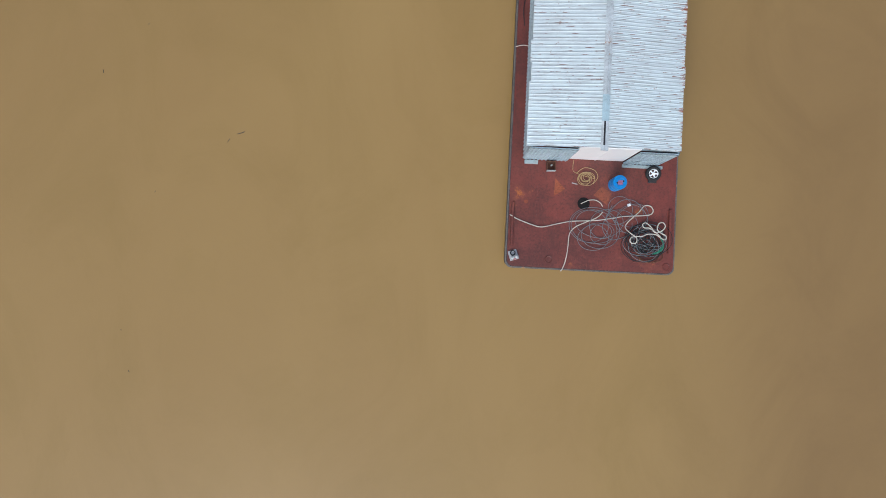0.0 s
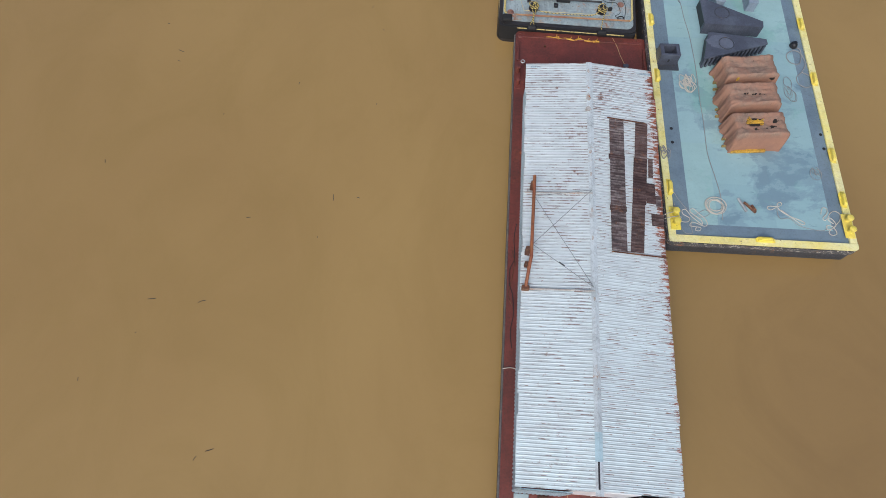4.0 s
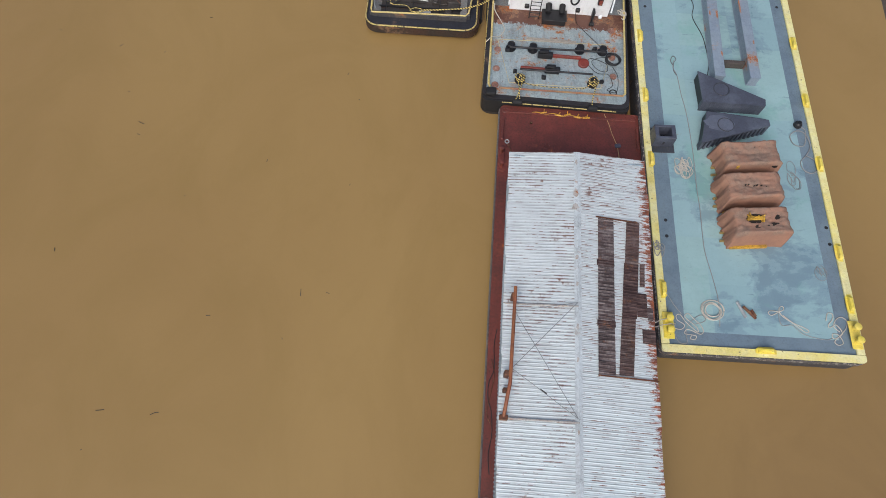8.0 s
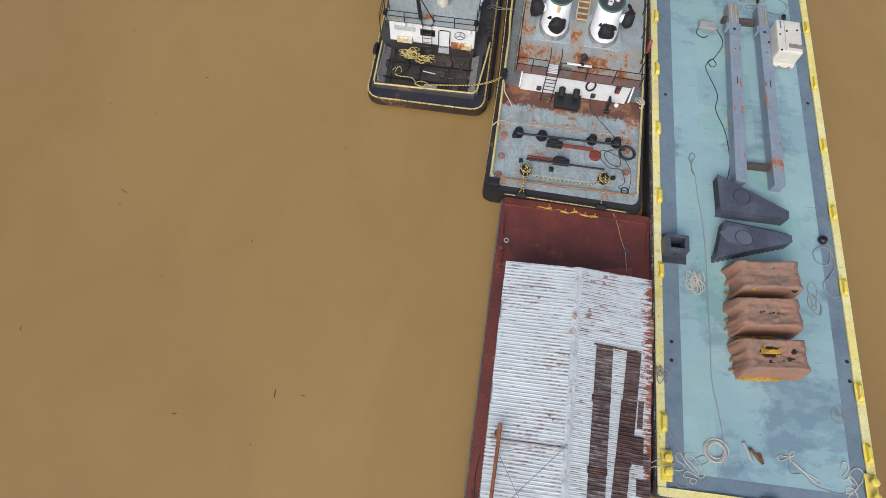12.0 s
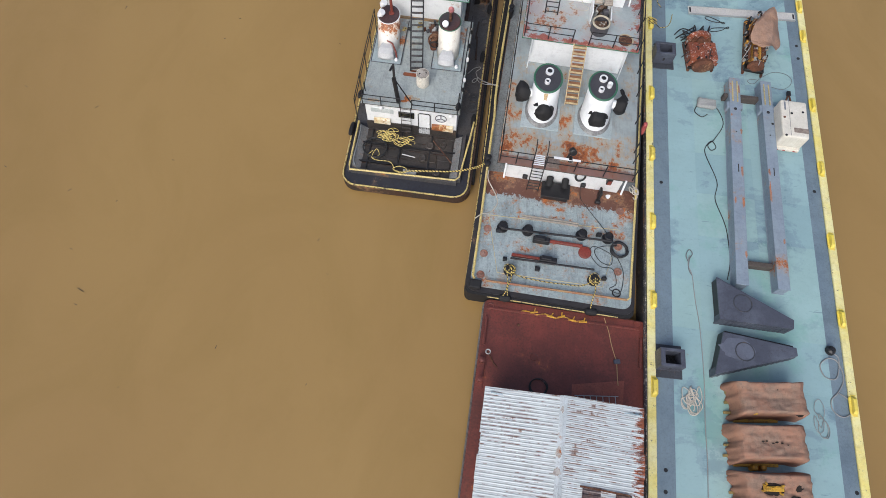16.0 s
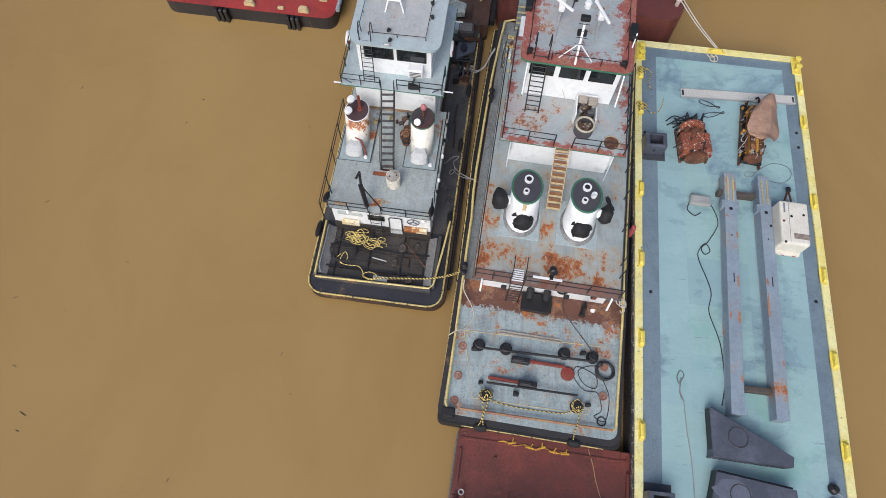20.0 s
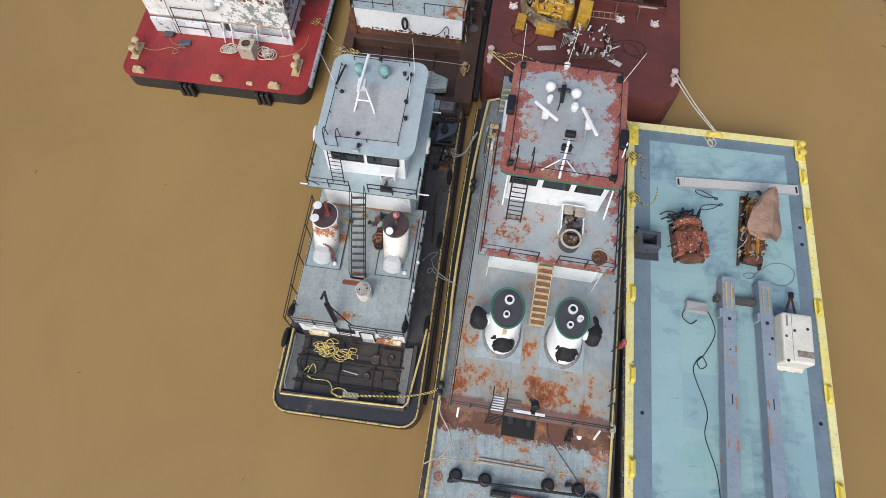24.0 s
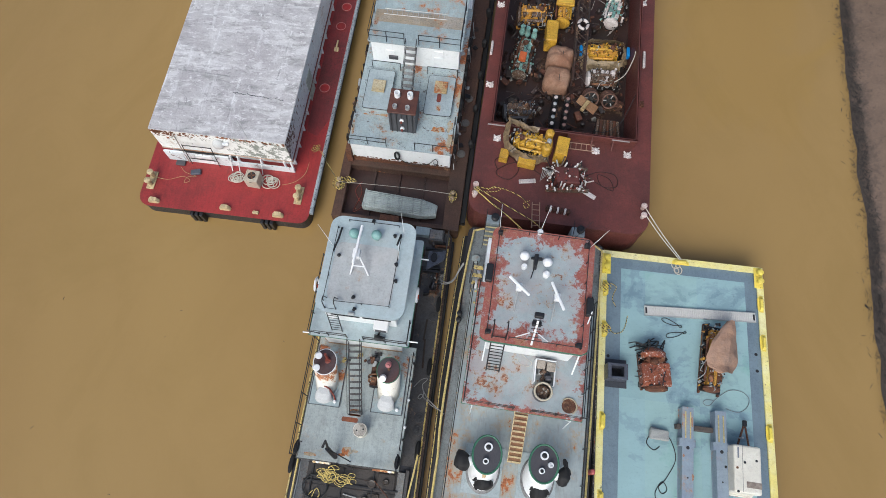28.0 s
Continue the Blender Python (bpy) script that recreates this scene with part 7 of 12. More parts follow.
# stacks
STACK_PAD = painted("clean_grey_pad", (0.36, 0.425, 0.44), (0.40, 0.46, 0.475), rough=0.45, dirt=0.12, size=1.5)
SKIRT = painted("mottled_zinc_skirt", (0.33, 0.34, 0.34), (0.20, 0.20, 0.20), rust=0.1, rough=0.5, dirt=0.35, size=4)
for x, s, vents in ((2.17, -1, ((0.02, 0.32), (-0.03, -0.3))), (4.72, 1, ((-0.02, 0.34), (-0.08, -0.32), (0.28, -0.02)))):
    part("stack_pad", box(B(), x - 0.92, x + 0.9, 7.75, 9.95, D2, D2 + 0.07, 0.01), STACK_PAD, boat, "clean grey stack pad")
    st = part("exhaust_funnel", loft(B(), [oval(x, 8.85, 0.72, 0.98, D2 + 0.05), oval(x, 8.9, 0.7, 0.95, D2 + 0.3), oval(x, 9.28, 0.645, 0.84, D2 + 1.2), oval(x, 9.45, 0.625, 0.8, 3.5)]), WHITE_PAINT, boat, "white oval exhaust stack", smooth=True)
    part("skirt", loft(B(), [oval(x, 8.84, 0.80, 1.06, D2 + 0.07), oval(x, 8.86, 0.79, 1.04, D2 + 0.11), oval(x, 8.87, 0.73, 0.98, D2 + 0.24)]), SKIRT, st, "mottled zinc skirt")
    part("rim", sweep(B(), oval(x, 9.47, 0.645, 0.82, 3.52), 0.05, 6, closed=True), GREEN_TRIM, st, "green rim")
    part("cap", loft(B(), [oval(x, 9.47, 0.615, 0.79, 3.5), oval(x, 9.47, 0.6, 0.77, 3.55)]), SOOT, st, "sooty dark top plate")
    for i, (vx, vy) in enumerate(vents):
        r = (0.19, 0.13, 0.12)[i]
        part("vent", lathe(B(), [(r, 3.54), (r, 3.68 + 0.05 * i), (r * 0.65, 3.68 + 0.05 * i), (r * 0.65, 3.56)], 16, Matrix.Translation((x + vx, 9.47 + vy, 0))), WHITE_GLOSS, st, "white vent ring")
        part("pipe", lathe(B(), [(r * 0.6, 3.54), (r * 0.6, 3.66), (r * 0.3, 3.68)], 12, Matrix.Translation((x + vx, 9.47 + vy, 0))), BLACK_STEEL if i < 2 else WHITE_GLOSS, st)
    part("rust_run", loft(B(), [[(x - 0.1, 8.62, 3.46), (x + 0.09, 8.62, 3.46), (x + 0.06, 8.43, 2.95), (x - 0.05, 8.43, 2.95)], [(x - 0.1, 8.605, 3.46), (x + 0.09, 8.605, 3.46), (x + 0.06, 8.415, 2.95), (x - 0.05, 8.415, 2.95)]]), painted("tan_rust_stain", (0.66, 0.54, 0.34), (0.58, 0.42, 0.22), rust=0.3, size=3), st) if s < 0 else None
    wrap = part("intake_cover", crumple(lathe(B(), [(0.20, -0.26), (0.34, -0.17), (0.42, -0.04), (0.41, 0.08), (0.37, 0.17), (0.27, 0.27), (0.12, 0.31), (0.02, 0.31)], 30, pose(x + 0.03, 8.3, D2 + 0.72, 62, 0, 0)), 0.10, 2.6, s, False), RUBBER, st, "black plastic sheet tied over the intake", smooth=True)
    for u, v, turn in ((-0.34, 0.14, 40), (0.38, 0.1, -50), (-0.28, -0.2, 120)):
        part("fold", crumple(slab(B(), blotch(0, 0, 0.14, 0.08, turn, 12, 0.4), -0.03, 0.03, pose(x + u, 8.24 + v, D2 + 0.86 + v, 50, 0, turn)), 0.06, 4, turn, False), RUBBER, wrap)
    part("side_duct", lathe(B(), [(0.2, 0), (0.22, 0.2), (0.3, 0.42)], 16, pose(x + s * 0.55, 9.1, D2 + 0.9, 0, s * 90, 0)), WHITE_PAINT, st)
    wrap = part("duct_cover", crumple(lathe(B(), [(0.24, -0.1), (0.38, 0.0), (0.45, 0.12), (0.45, 0.26), (0.40, 0.38), (0.26, 0.47), (0.05, 0.5)], 26, pose(x + s * 0.86, 9.1, D2 + 0.9, 0, s * 90, 0)), 0.12, 2.4, s + 4, False), RUBBER, st, "black plastic sheet over the side duct", smooth=True)
    part("fold", crumple(slab(B(), blotch(0, 0, 0.12, 0.34, 3 + s, 14, 0.4), -0.04, 0.04, pose(x + s * 1.12, 9.3 + 0.2 * s, D2 + 1.15, 0, s * 30, s * 20)), 0.06, 4, s, False), RUBBER, wrap)

# stairs and second deck
CREAM_STAIR = painted("cream_stair_paint", (0.66, 0.54, 0.30), (0.55, 0.42, 0.25), rust=0.2, size=2)
stairs(boat, (3.57, 9.4, D2 + 0.03), (3.47, 11.55, D3), 0.6, 10, CREAM_STAIR, painted("rust_tan_tread", (0.36, 0.20, 0.10), (0.28, 0.12, 0.06), rust=0.3, size=2), name="main_stairs", depth=0.25)
for i in range(10):
    t = (i + 0.5) / 10
    part("nosing", box(B(), 3.57 - 0.1 * t - 0.29, 3.57 - 0.1 * t + 0.29, 9.26 + 2.15 * t, 9.34 + 2.15 * t, D2 + 0.05 + 1.9 * t, D2 + 0.09 + 1.9 * t), CREAM_STAIR, bpy.data.objects["main_stairs"])
part("second_house", box(B(), 1.25, 5.75, 11.72, 19.8, D2, D3 - 0.05, 0.02), WHITE_PAINT, boat, "white second-storey wall")
part("second_deck", slab(B(), rounded(0.7, 6.22, 11.5, 17.4, 0.1, 0.1, 0.05, 0.05), D3 - 0.06, D3), DECK_MIX, boat, "worn red and grey second deck with rust")
part("deck_edge", sweep(B(), [(0.7, 17.4, D3 - 0.05), (0.7, 11.5, D3 - 0.05), (6.22, 11.5, D3 - 0.05), (6.22, 17.4, D3 - 0.05)], 0.03, 5), GREEN_TRIM, boat)
for x in (1.2, 5.72):
    part("strut", loft(B(), [[(x - 0.02, 11.72, D2 + 0.5), (x + 0.02, 11.72, D2 + 0.5), (x + 0.02, 11.72, D3 - 0.06), (x - 0.02, 11.72, D3 - 0.06)], [(x - 0.02, 11.64, D2 + 0.5), (x + 0.02, 11.64, D2 + 0.5), (x + 0.02, 11.42, D3 - 0.06), (x - 0.02, 11.42, D3 - 0.06)]]), WHITE_PAINT, boat, "white bracket under the deck edge")
    part("brace", rod(B(), (x, 11.46, D3 - 0.1), (x, 11.3, D2 + 0.02), 0.025, 6), WHITE_PAINT, boat)
guard_rail(boat, [(0.78, 17.2, D3), (0.78, 11.6, D3), (3.05, 11.58, D3)], 0.8, 1.1)
guard_rail(boat, [(3.85, 11.58, D3), (6.12, 11.6, D3), (6.14, 17.2, D3)], 0.8, 1.1)
# wheelhouse
wh = part("wheelhouse", box(B(), 1.45, 5.35, 14.15, 19.2, D3, RF - 0.1, 0.02), WHITE_PAINT, boat, "white wheelhouse wall")
for x in (2.02, 3.32, 4.6):
    window(wh, SOUTH(x, 14.15, D3 + 1.4), 1.08, 0.72)
for y in (15.0, 16.3, 17.6):
    window(wh, WEST(1.45, y, D3 + 1.4), 1.0, 0.72)
    window(wh, EAST(5.35, y, D3 + 1.4), 1.0, 0.72)
for x in (1.35, 5.42):
    part("strut", box(B(), -0.03, 0.03, -0.025, 0.025, 0, 1.5, 0.005, pose(x, 13.39, D3 + 0.87, -24, 0, 0)), WHITE_PAINT, wh)
top = part("wheelhouse_roof", slab(B(), rounded(1.0, 5.75, 14.0, 19.45, 0.35, 0.35, 0.45, 0.45), RF - 0.12, RF), ROOF_MIX, boat, "red-painted wheelhouse roof worn to grey")
part("roof_edge", sweep(B(), [(1.05, 14.1, RF - 0.06), (1.3, 13.98, RF - 0.06), (5.45, 13.98, RF - 0.06), (5.72, 14.12, RF - 0.06)], 0.04, 5), GREEN_TRIM, top, "dark front edge")
guard_rail(top, [(1.3, 14.25, RF), (1.3, 19.2, RF)], 0.4, 1.0, (1.0,), None, 0.018)
guard_rail(top, [(5.4, 14.25, RF), (5.4, 19.2, RF)], 0.4, 1.0, (1.0,), None, 0.018)
guard_rail(top, [(1.3, 19.2, RF), (5.4, 19.2, RF)], 0.4, 1.2, (1.0,), None, 0.018)
guard_rail(top, [(2.3, 14.2, RF), (5.4, 14.2, RF)], 0.4, 1.2, (1.0,), None, 0.018)
ladder(boat, (1.92, 13.15, D3), (1.86, 14.25, RF + 0.2), 0.6, 12, BLACK_STEEL, 0.03, "roof_ladder")
part("ladder_hoop", sweep(sweep(B(), [(1.56, 14.1, RF - 0.2), (1.56, 14.3, RF + 0.85), (1.56, 14.75, RF + 0.85), (1.56, 14.9, RF)], 0.024, 6), [(2.16, 14.1, RF - 0.2), (2.16, 14.3, RF + 0.85), (2.16, 14.75, RF + 0.85), (2.16, 14.9, RF)], 0.024, 6), BLACK_STEEL, boat)


def scanner(parent, x, y, z, turn, length=1.5, lift=0.7):
    """A radar: post, gearbox and bar aerial."""
    ob = part("radar", sweep(B(), [(x, y, z), (x, y, z + lift - 0.15)], 0.07, 8), GALV, parent, "white radar on a post")
    part("gearbox", box(B(), x - 0.13, x + 0.13, y - 0.17, y + 0.17, z + lift - 0.18, z + lift + 0.08, 0.04), WHITE_GLOSS, ob)
    part("aerial", box(B(), -length / 2, length / 2, -0.06, 0.06, 0, 0.12, 0.03, pose(x, y, z + lift + 0.1, 0, 0, turn)), WHITE_GLOSS, ob, "white bar aerial")
    part("brace", rod(B(), (x, y, z + 0.4), (x - 0.05, y - 0.9, z), 0.03, 6), GALV, ob)
    return ob


def dome(parent, x, y, z, r, material, label):
    ob = part("aerial_dome", lathe(B(), [(r * 0.5, 0), (r * 0.55, 0.2), (r * 0.9, 0.28), (r, 0.28 + r * 0.5), (r * 0.93, 0.28 + r * 0.9), (r * 0.6, 0.28 + r * 1.25), (0.03, 0.28 + r * 1.4)], 22, Matrix.Translation((x, y, z))), material, parent, label, smooth=True)
    return ob


dome(top, 2.55, 18.0, RF, 0.22, WHITE_GLOSS, "white aerial dome")
dome(top, 3.6, 17.85, RF, 0.22, WHITE_GLOSS, "white aerial dome")
part("small_dome", lathe(B(), [(0.1, 0), (0.1, 0.2), (0.14, 0.25), (0.1, 0.36)], 14, Matrix.Translation((2.6, 17.55, RF))), WHITE_GLOSS, top)
part("small_dome", lathe(B(), [(0.14, 0), (0.15, 0.2), (0.17, 0.24), (0.1, 0.34)], 14, Matrix.Translation((3.62, 17.35, RF))), WHITE_GLOSS, top)
part("horn", crumple(box(box(B(), -0.09, 0.09, -0.3, 0.3, 0, 0.5, 0.04, pose(3.08, 17.85, RF)), -0.28, 0.28, -0.06, 0.06, 0.25, 0.4, 0.03, pose(3.1, 17.95, RF)), 0.05, 3, 2, False), BLACK_STEEL, top, "black horn cluster")
part("horn_arm", rod(B(), (3.05, 17.6, RF + 0.4), (2.95, 17.05, RF + 0.15), 0.025, 6), BLACK_STEEL, top)
scanner(top, 2.42, 16.35, RF, -38, 1.2, 0.85)
scanner(top, 4.1, 16.15, RF, -62, 1.35, 0.85)
mast_ob = part("signal_mast", box(B(), -0.045, 0.045, -0.04, 0.04, 0, 1.75, 0.01, pose(3.3, 14.1, RF, -24, 0, 0)), WHITE_GLOSS, top, "white folding signal mast")
for s in (-1, 1):
    part("mast_leg", rod(B(), (3.3, 14.5, RF + 0.85), (3.3 + s * 0.7, 14.35, RF), 0.028, 6), WHITE_GLOSS, mast_ob)
for i in range(5):
    part("step", rod(B(), (3.08, 14.3 + 0.12 * i, RF + 0.6 + 0.25 * i), (3.52, 14.3 + 0.12 * i, RF + 0.6 + 0.25 * i), 0.015, 5), BLACK_STEEL, mast_ob)
for y, z in ((14.95, 1.65), (14.75, 1.05)):
    part("signal_lamp", box(B(), 3.1, 3.5, y - 0.12, y + 0.12, RF + z, RF + z + 0.22, 0.05), BLACK_STEEL, mast_ob, "black signal lamp")
for x, y0, y1 in ((1.08, 16.6, 17.45), (5.66, 15.7, 16.55)):
    part("flood_bar", box(B(), x - 0.16, x + 0.16, y0, y1, RF + 0.02, RF + 0.3, 0.06), BLACK_STEEL, top, "black lamp housing")
for x, y in ((1.35, 19.05), (5.35, 19.0), (1.35, 14.35), (5.3, 14.35)):
    part("flood_lamp", crumple(box(B(), x - 0.12, x + 0.12, y - 0.1, y + 0.1, RF + 0.05, RF + 0.3, 0.04), 0.05, 4, x + y, False), BLACK_STEEL, top, "black flood lamp")
for x, y, dx, h in ((1.3, 19.3, -0.12, 1.9), (3.15, 19.35, 0.1, 2.2), (5.5, 19.0, 0.5, 1.5), (4.8, 19.4, 0.5, 1.3)):
    part("whip_aerial", rod(B(), (x, y, RF), (x + dx, y + 0.35, RF + h), 0.014, 5, 0.008), WHITE_GLOSS if x != 4.8 else BLACK_STEEL, top)
part("aerial_base", lathe(B(), [(0.09, 0), (0.14, 0.25), (0.1, 0.3)], 12, Matrix.Translation((3.15, 19.35, RF))), WHITE_GLOSS, top)
part("stub_mast", rod(B(), (5.65, 15.4, RF), (5.75, 15.9, RF + 0.35), 0.03, 6), WHITE_GLOSS, top)

# stern
for x in (1.05, 5.66):
    sb = part("stern_winch", box(B(), x - 0.36, x + 0.36, 21.35, 21.85, 0, 2.0, 0.04), painted("blue_grey_winch_paint", (0.30, 0.36, 0.39), (0.24, 0.28, 0.30), rust=0.35, rough=0.5, dirt=0.15), boat, "grey stern winch with black drum")
    part("drum", lathe(B(), [(0.2, 0), (0.22, 0.08), (0.22, 0.22), (0.15, 0.28)], 16, Matrix.Translation((x + 0.1, 21.68, 2.0))), BLACK_STEEL, sb)
    for i in range(5):
        part("step_bar", box(B(), x - 0.36, x + 0.36, 20.45 + 0.18 * i, 20.53 + 0.18 * i, 0.95 + 0.2 * i, 1.0 + 0.2 * i), painted("cream_bar", (0.62, 0.54, 0.28), (0.5, 0.44, 0.26), rust=0.2), sb, "cream tread bar")
    part("hand_rail", sweep(B(), [(x - 0.38, 20.3, 0.9), (x - 0.38, 20.3, 1.9), (x - 0.38, 21.3, 2.9), (x - 0.38, 21.8, 2.9)], 0.02, 6), BLACK_STEEL, sb)
for y in (16.84, 17.45):
    part("cross_bar", rod(B(), (0.6, y, D2 + 0.03), (1.6, y + 0.12, D2 + 0.03), 0.05, 8), YELLOW_PIPE, boat, "yellow pipe across the side deck")
    part("cross_bar", rod(B(), (5.5, y, D2 + 0.03), (6.6, y, D2 + 0.03), 0.05, 8), YELLOW_PIPE, boat)
part("gutter", box(B(), 0.42, 0.62, 12.5, 18.5, 0.85, 0.95, 0.02), painted("weathered_grey_gutter", (0.36, 0.36, 0.33), (0.28, 0.27, 0.25), rust=0.3, rough=0.7), boat, "long weathered grey gutter")
for y in (13.0, 14.8, 16.6, 18.3):
    part("gutter_leg", rod(B(), (0.52, y, 0.0), (0.52, y, 0.86), 0.03, 6), BLACK_STEEL, boat)
part("hoop_rail", sweep(B(), [(0.28, 18.5, 0.0), (0.28, 18.6, 1.0), (0.35, 19.4, 1.05), (0.55, 19.45, 1.0), (0.6, 18.7, 0.9), (0.6, 18.5, 0.0)], 0.025, 6), BLACK_STEEL, boat, "black hoop rail")
part("rescue_float", lathe(B(), [(0.03, -0.4), (0.09, -0.3), (0.1, 0.2), (0.05, 0.4)], 12, pose(0.68, 18.6, 1.5, 70, 0, 0)), WHITE_GLOSS, boat, "white rescue float with a red end")
part("red_end", lathe(B(), [(0.102, -0.1), (0.102, 0.08)], 12, pose(0.68, 18.85, 1.59, 70, 0, 0)), RED_STEEL, boat)
part("side_vent", lathe(B(), [(0.24, 0), (0.24, 0.12), (0.1, 0.14)], 18, Matrix.Translation((0.45, 19.9, 0))), GREY_DECK, boat)
stairs(boat, (0.62, 17.5, 1.2), (0.62, 18.8, 2.4), 0.5, 4, BLACK_STEEL, YELLOW_TRIM, name="side_stairs")
guard_rail(boat, [(0.5, 17.6, D2), (0.5, 10.5, D2), (0.5, 7.2, D2)], 0.95, 1.5, (1.0,))
guard_rail(boat, [(6.74, 17.6, D2), (6.74, 10.5, D2), (6.74, 7.2, D2)], 0.95, 1.5)
part("hull_fender", crumple(box(B(), 7.4, 7.62, 9.5, 9.75, 0.1, 1.0, 0.08), 0.04, 3, 4), PALE_RED, boat, "faded red plastic fender")
part("life_ring", sweep(B(), [(0.62, 17.9 + 0.3 * math.cos(a), 1.6 + 0.3 * math.sin(a)) for a in (2 * math.pi * i / 18 for i in range(18))], 0.06, 6, closed=True), WHITE_GLOSS, boat, "white life ring")
for y in (6.3, 16.2):
    part("side_bitt", lathe(B(), [(0.1, 0), (0.1, 0.4), (0.15, 0.43), (0.15, 0.5), (0.06, 0.53)], 12, Matrix.Translation((0.0, y, 0.05))), BLACK_STEEL, boat)
    part("side_bitt", lathe(B(), [(0.1, 0), (0.1, 0.4), (0.15, 0.43), (0.15, 0.5), (0.06, 0.53)], 12, Matrix.Translation((0.0, y + 0.35, 0.05))), BLACK_STEEL, boat)

# things standing on the decks
cask = thing("steel_barrel", P2 @ pose(4.27, 12.5, D3), "dark open-topped barrel with a cream rim, full of scrap", "barrel")
part("shell", lathe(B(), [(0.4, 0), (0.42, 0.05), (0.42, 0.55), (0.36, 0.55), (0.36, 0.3)], 26, caps=False), DARK_GREY, cask)
part("rim", ring(B(), 0, 0, 0.56, 0.39, 0.05, 26, 6), plain("cream_rubber_rim", (0.52, 0.47, 0.36), 0.7), cask, "cream rim")
part("scrap", crumple(lathe(B(), [(0.36, 0.3), (0.3, 0.42), (0.15, 0.38), (0.02, 0.45)], 14), 0.12, 4, 2, False), ENGINE_BROWN, cask)
ac = thing("broken_compressor", P2 @ pose(4.27, 13.35, D3), "stripped white compressor housing with its works showing", "compressor")
for x0, x1, y0, y1, z1 in ((-0.5, -0.44, -0.5, 0.55, 0.75), (0.44, 0.5, -0.5, 0.55, 0.4), (-0.44, 0.44, 0.5, 0.55, 0.8)):
    part("panel", box(B(), x0, x1, y0, y1, 0, z1, 0.01), WHITE_PAINT, ac)
rnd = random.Random(77)
for i in range(9):
    x, y = rnd.uniform(-0.35, 0.35), rnd.uniform(-0.4, 0.4)
    part("machine_part", box(B(), -0.13, 0.13, -0.1, 0.1, 0, rnd.uniform(0.25, 0.7), 0.03, pose(x, y, 0.02, rnd.uniform(-12, 12), rnd.uniform(-12, 12), rnd.uniform(0, 90))), rnd.choice((BLACK_STEEL, GALV, DARK_GREY, ENGINE_BROWN)), ac)
part("top_coil", box(box(B(), -0.42, -0.05, 0.1, 0.48, 0.72, 0.84, 0.02), 0.02, 0.42, 0.05, 0.45, 0.7, 0.82, 0.02), painted("dusty_metal", (0.42, 0.38, 0.32), (0.36, 0.3, 0.25), rust=0.2), ac)
lid = thing("round_lid", P2 @ pose(5.56, 12.1, D3), "rusty brown round lid with a cream hoop", "lid")
part("disc", lathe(B(), [(0.32, 0), (0.32, 0.05), (0.02, 0.07)], 22), RUSTY, lid)
part("hoop", sweep(B(), [(0.36 * math.cos(a), 0.36 * math.sin(a), 0.04) for a in (radians(d) for d in range(-60, 150, 12))], 0.035, 6), plain("cream_hoop", (0.5, 0.43, 0.3), 0.7), lid)
rope("black_hose", P2, coil_points(6.75, 2.9, 0.38, 0.36, 5, 3, 0.04, 1.0, 0.05, 18, 0.1), 0.04, CABLE_BLACK, "coiled black hose on the foredeck", 2)
rope("black_cable", P2, [(6.6, 3.1, 0.03), (6.0, 3.0, 0.03), (5.6, 2.7, 0.03), (5.9, 2.2, 0.03), (6.4, 2.1, 0.03), (6.4, 2.6, 0.03), (5.9, 2.85, 0.03), (5.5, 2.9, 0.03), (5.4, 2.5, 0.03), (5.9, 1.95, 0.03), (6.5, 1.9, 0.03), (6.7, 1.2, 0.03), (6.4, 0.9, 0.03), (6.9, 0.8, 0.03), (7.0, 1.8, 0.03), (6.7, 2.5, 0.03)], 0.016, CABLE_BLACK, "thin black cable looped on deck")
rope("black_cable", P2, [(4.6, 5.8, 0.6), (4.75, 5.4, 0.03), (5.2, 4.8, 0.03), (5.9, 4.0, 0.03), (6.3, 3.5, 0.03)], 0.014, CABLE_BLACK, "thin black cable from the deckhouse")
rope("yellow_rope", P2, [(1.75, 1.03, 0.5), (1.65, 0.7, 0.35), (1.72, 0.35, 0.3), (1.68, -0.1, 0.2), (1.5, -0.35, -0.1)], 0.027, ROPE_YELLOW, "yellow-black rope from the bitt over the bow")
rope("yellow_rope", P2, [(1.8, 1.05, 0.45), (1.85, 0.6, 0.3), (1.75, 0.1, 0.25), (1.85, -0.35, -0.1)], 0.027, ROPE_YELLOW, "yellow-black rope over the bow rail")
rope("yellow_rope", P2, [(1.75, 1.05, 0.4), (2.1, 0.85, 0.06), (3.2, 0.75, 0.04), (4.5, 0.78, 0.04), (5.2, 0.85, 0.06), (5.6, 1.1, 0.4)], 0.024, ROPE_YELLOW, "yellow-black rope stretched between the bow bitts")
rope("yellow_rope", P2, [(5.63, 1.15, 0.5), (5.7, 0.6, 0.35), (5.6, 0.1, 0.28), (5.62, -0.4, -0.2)], 0.027, ROPE_YELLOW, "yellow-black rope from the bitt to the red barge")
for x, y in ((1.75, 1.03), (5.63, 1.19)):
    rope("rope_turns", P2, coil_points(x, y, 0.17, 0.24, 5, int(x * 10), 0.12, 1.0, 0.25, 14, 0.25), 0.022, ROPE_YELLOW, "yellow-black rope turned round the bitt", 2)
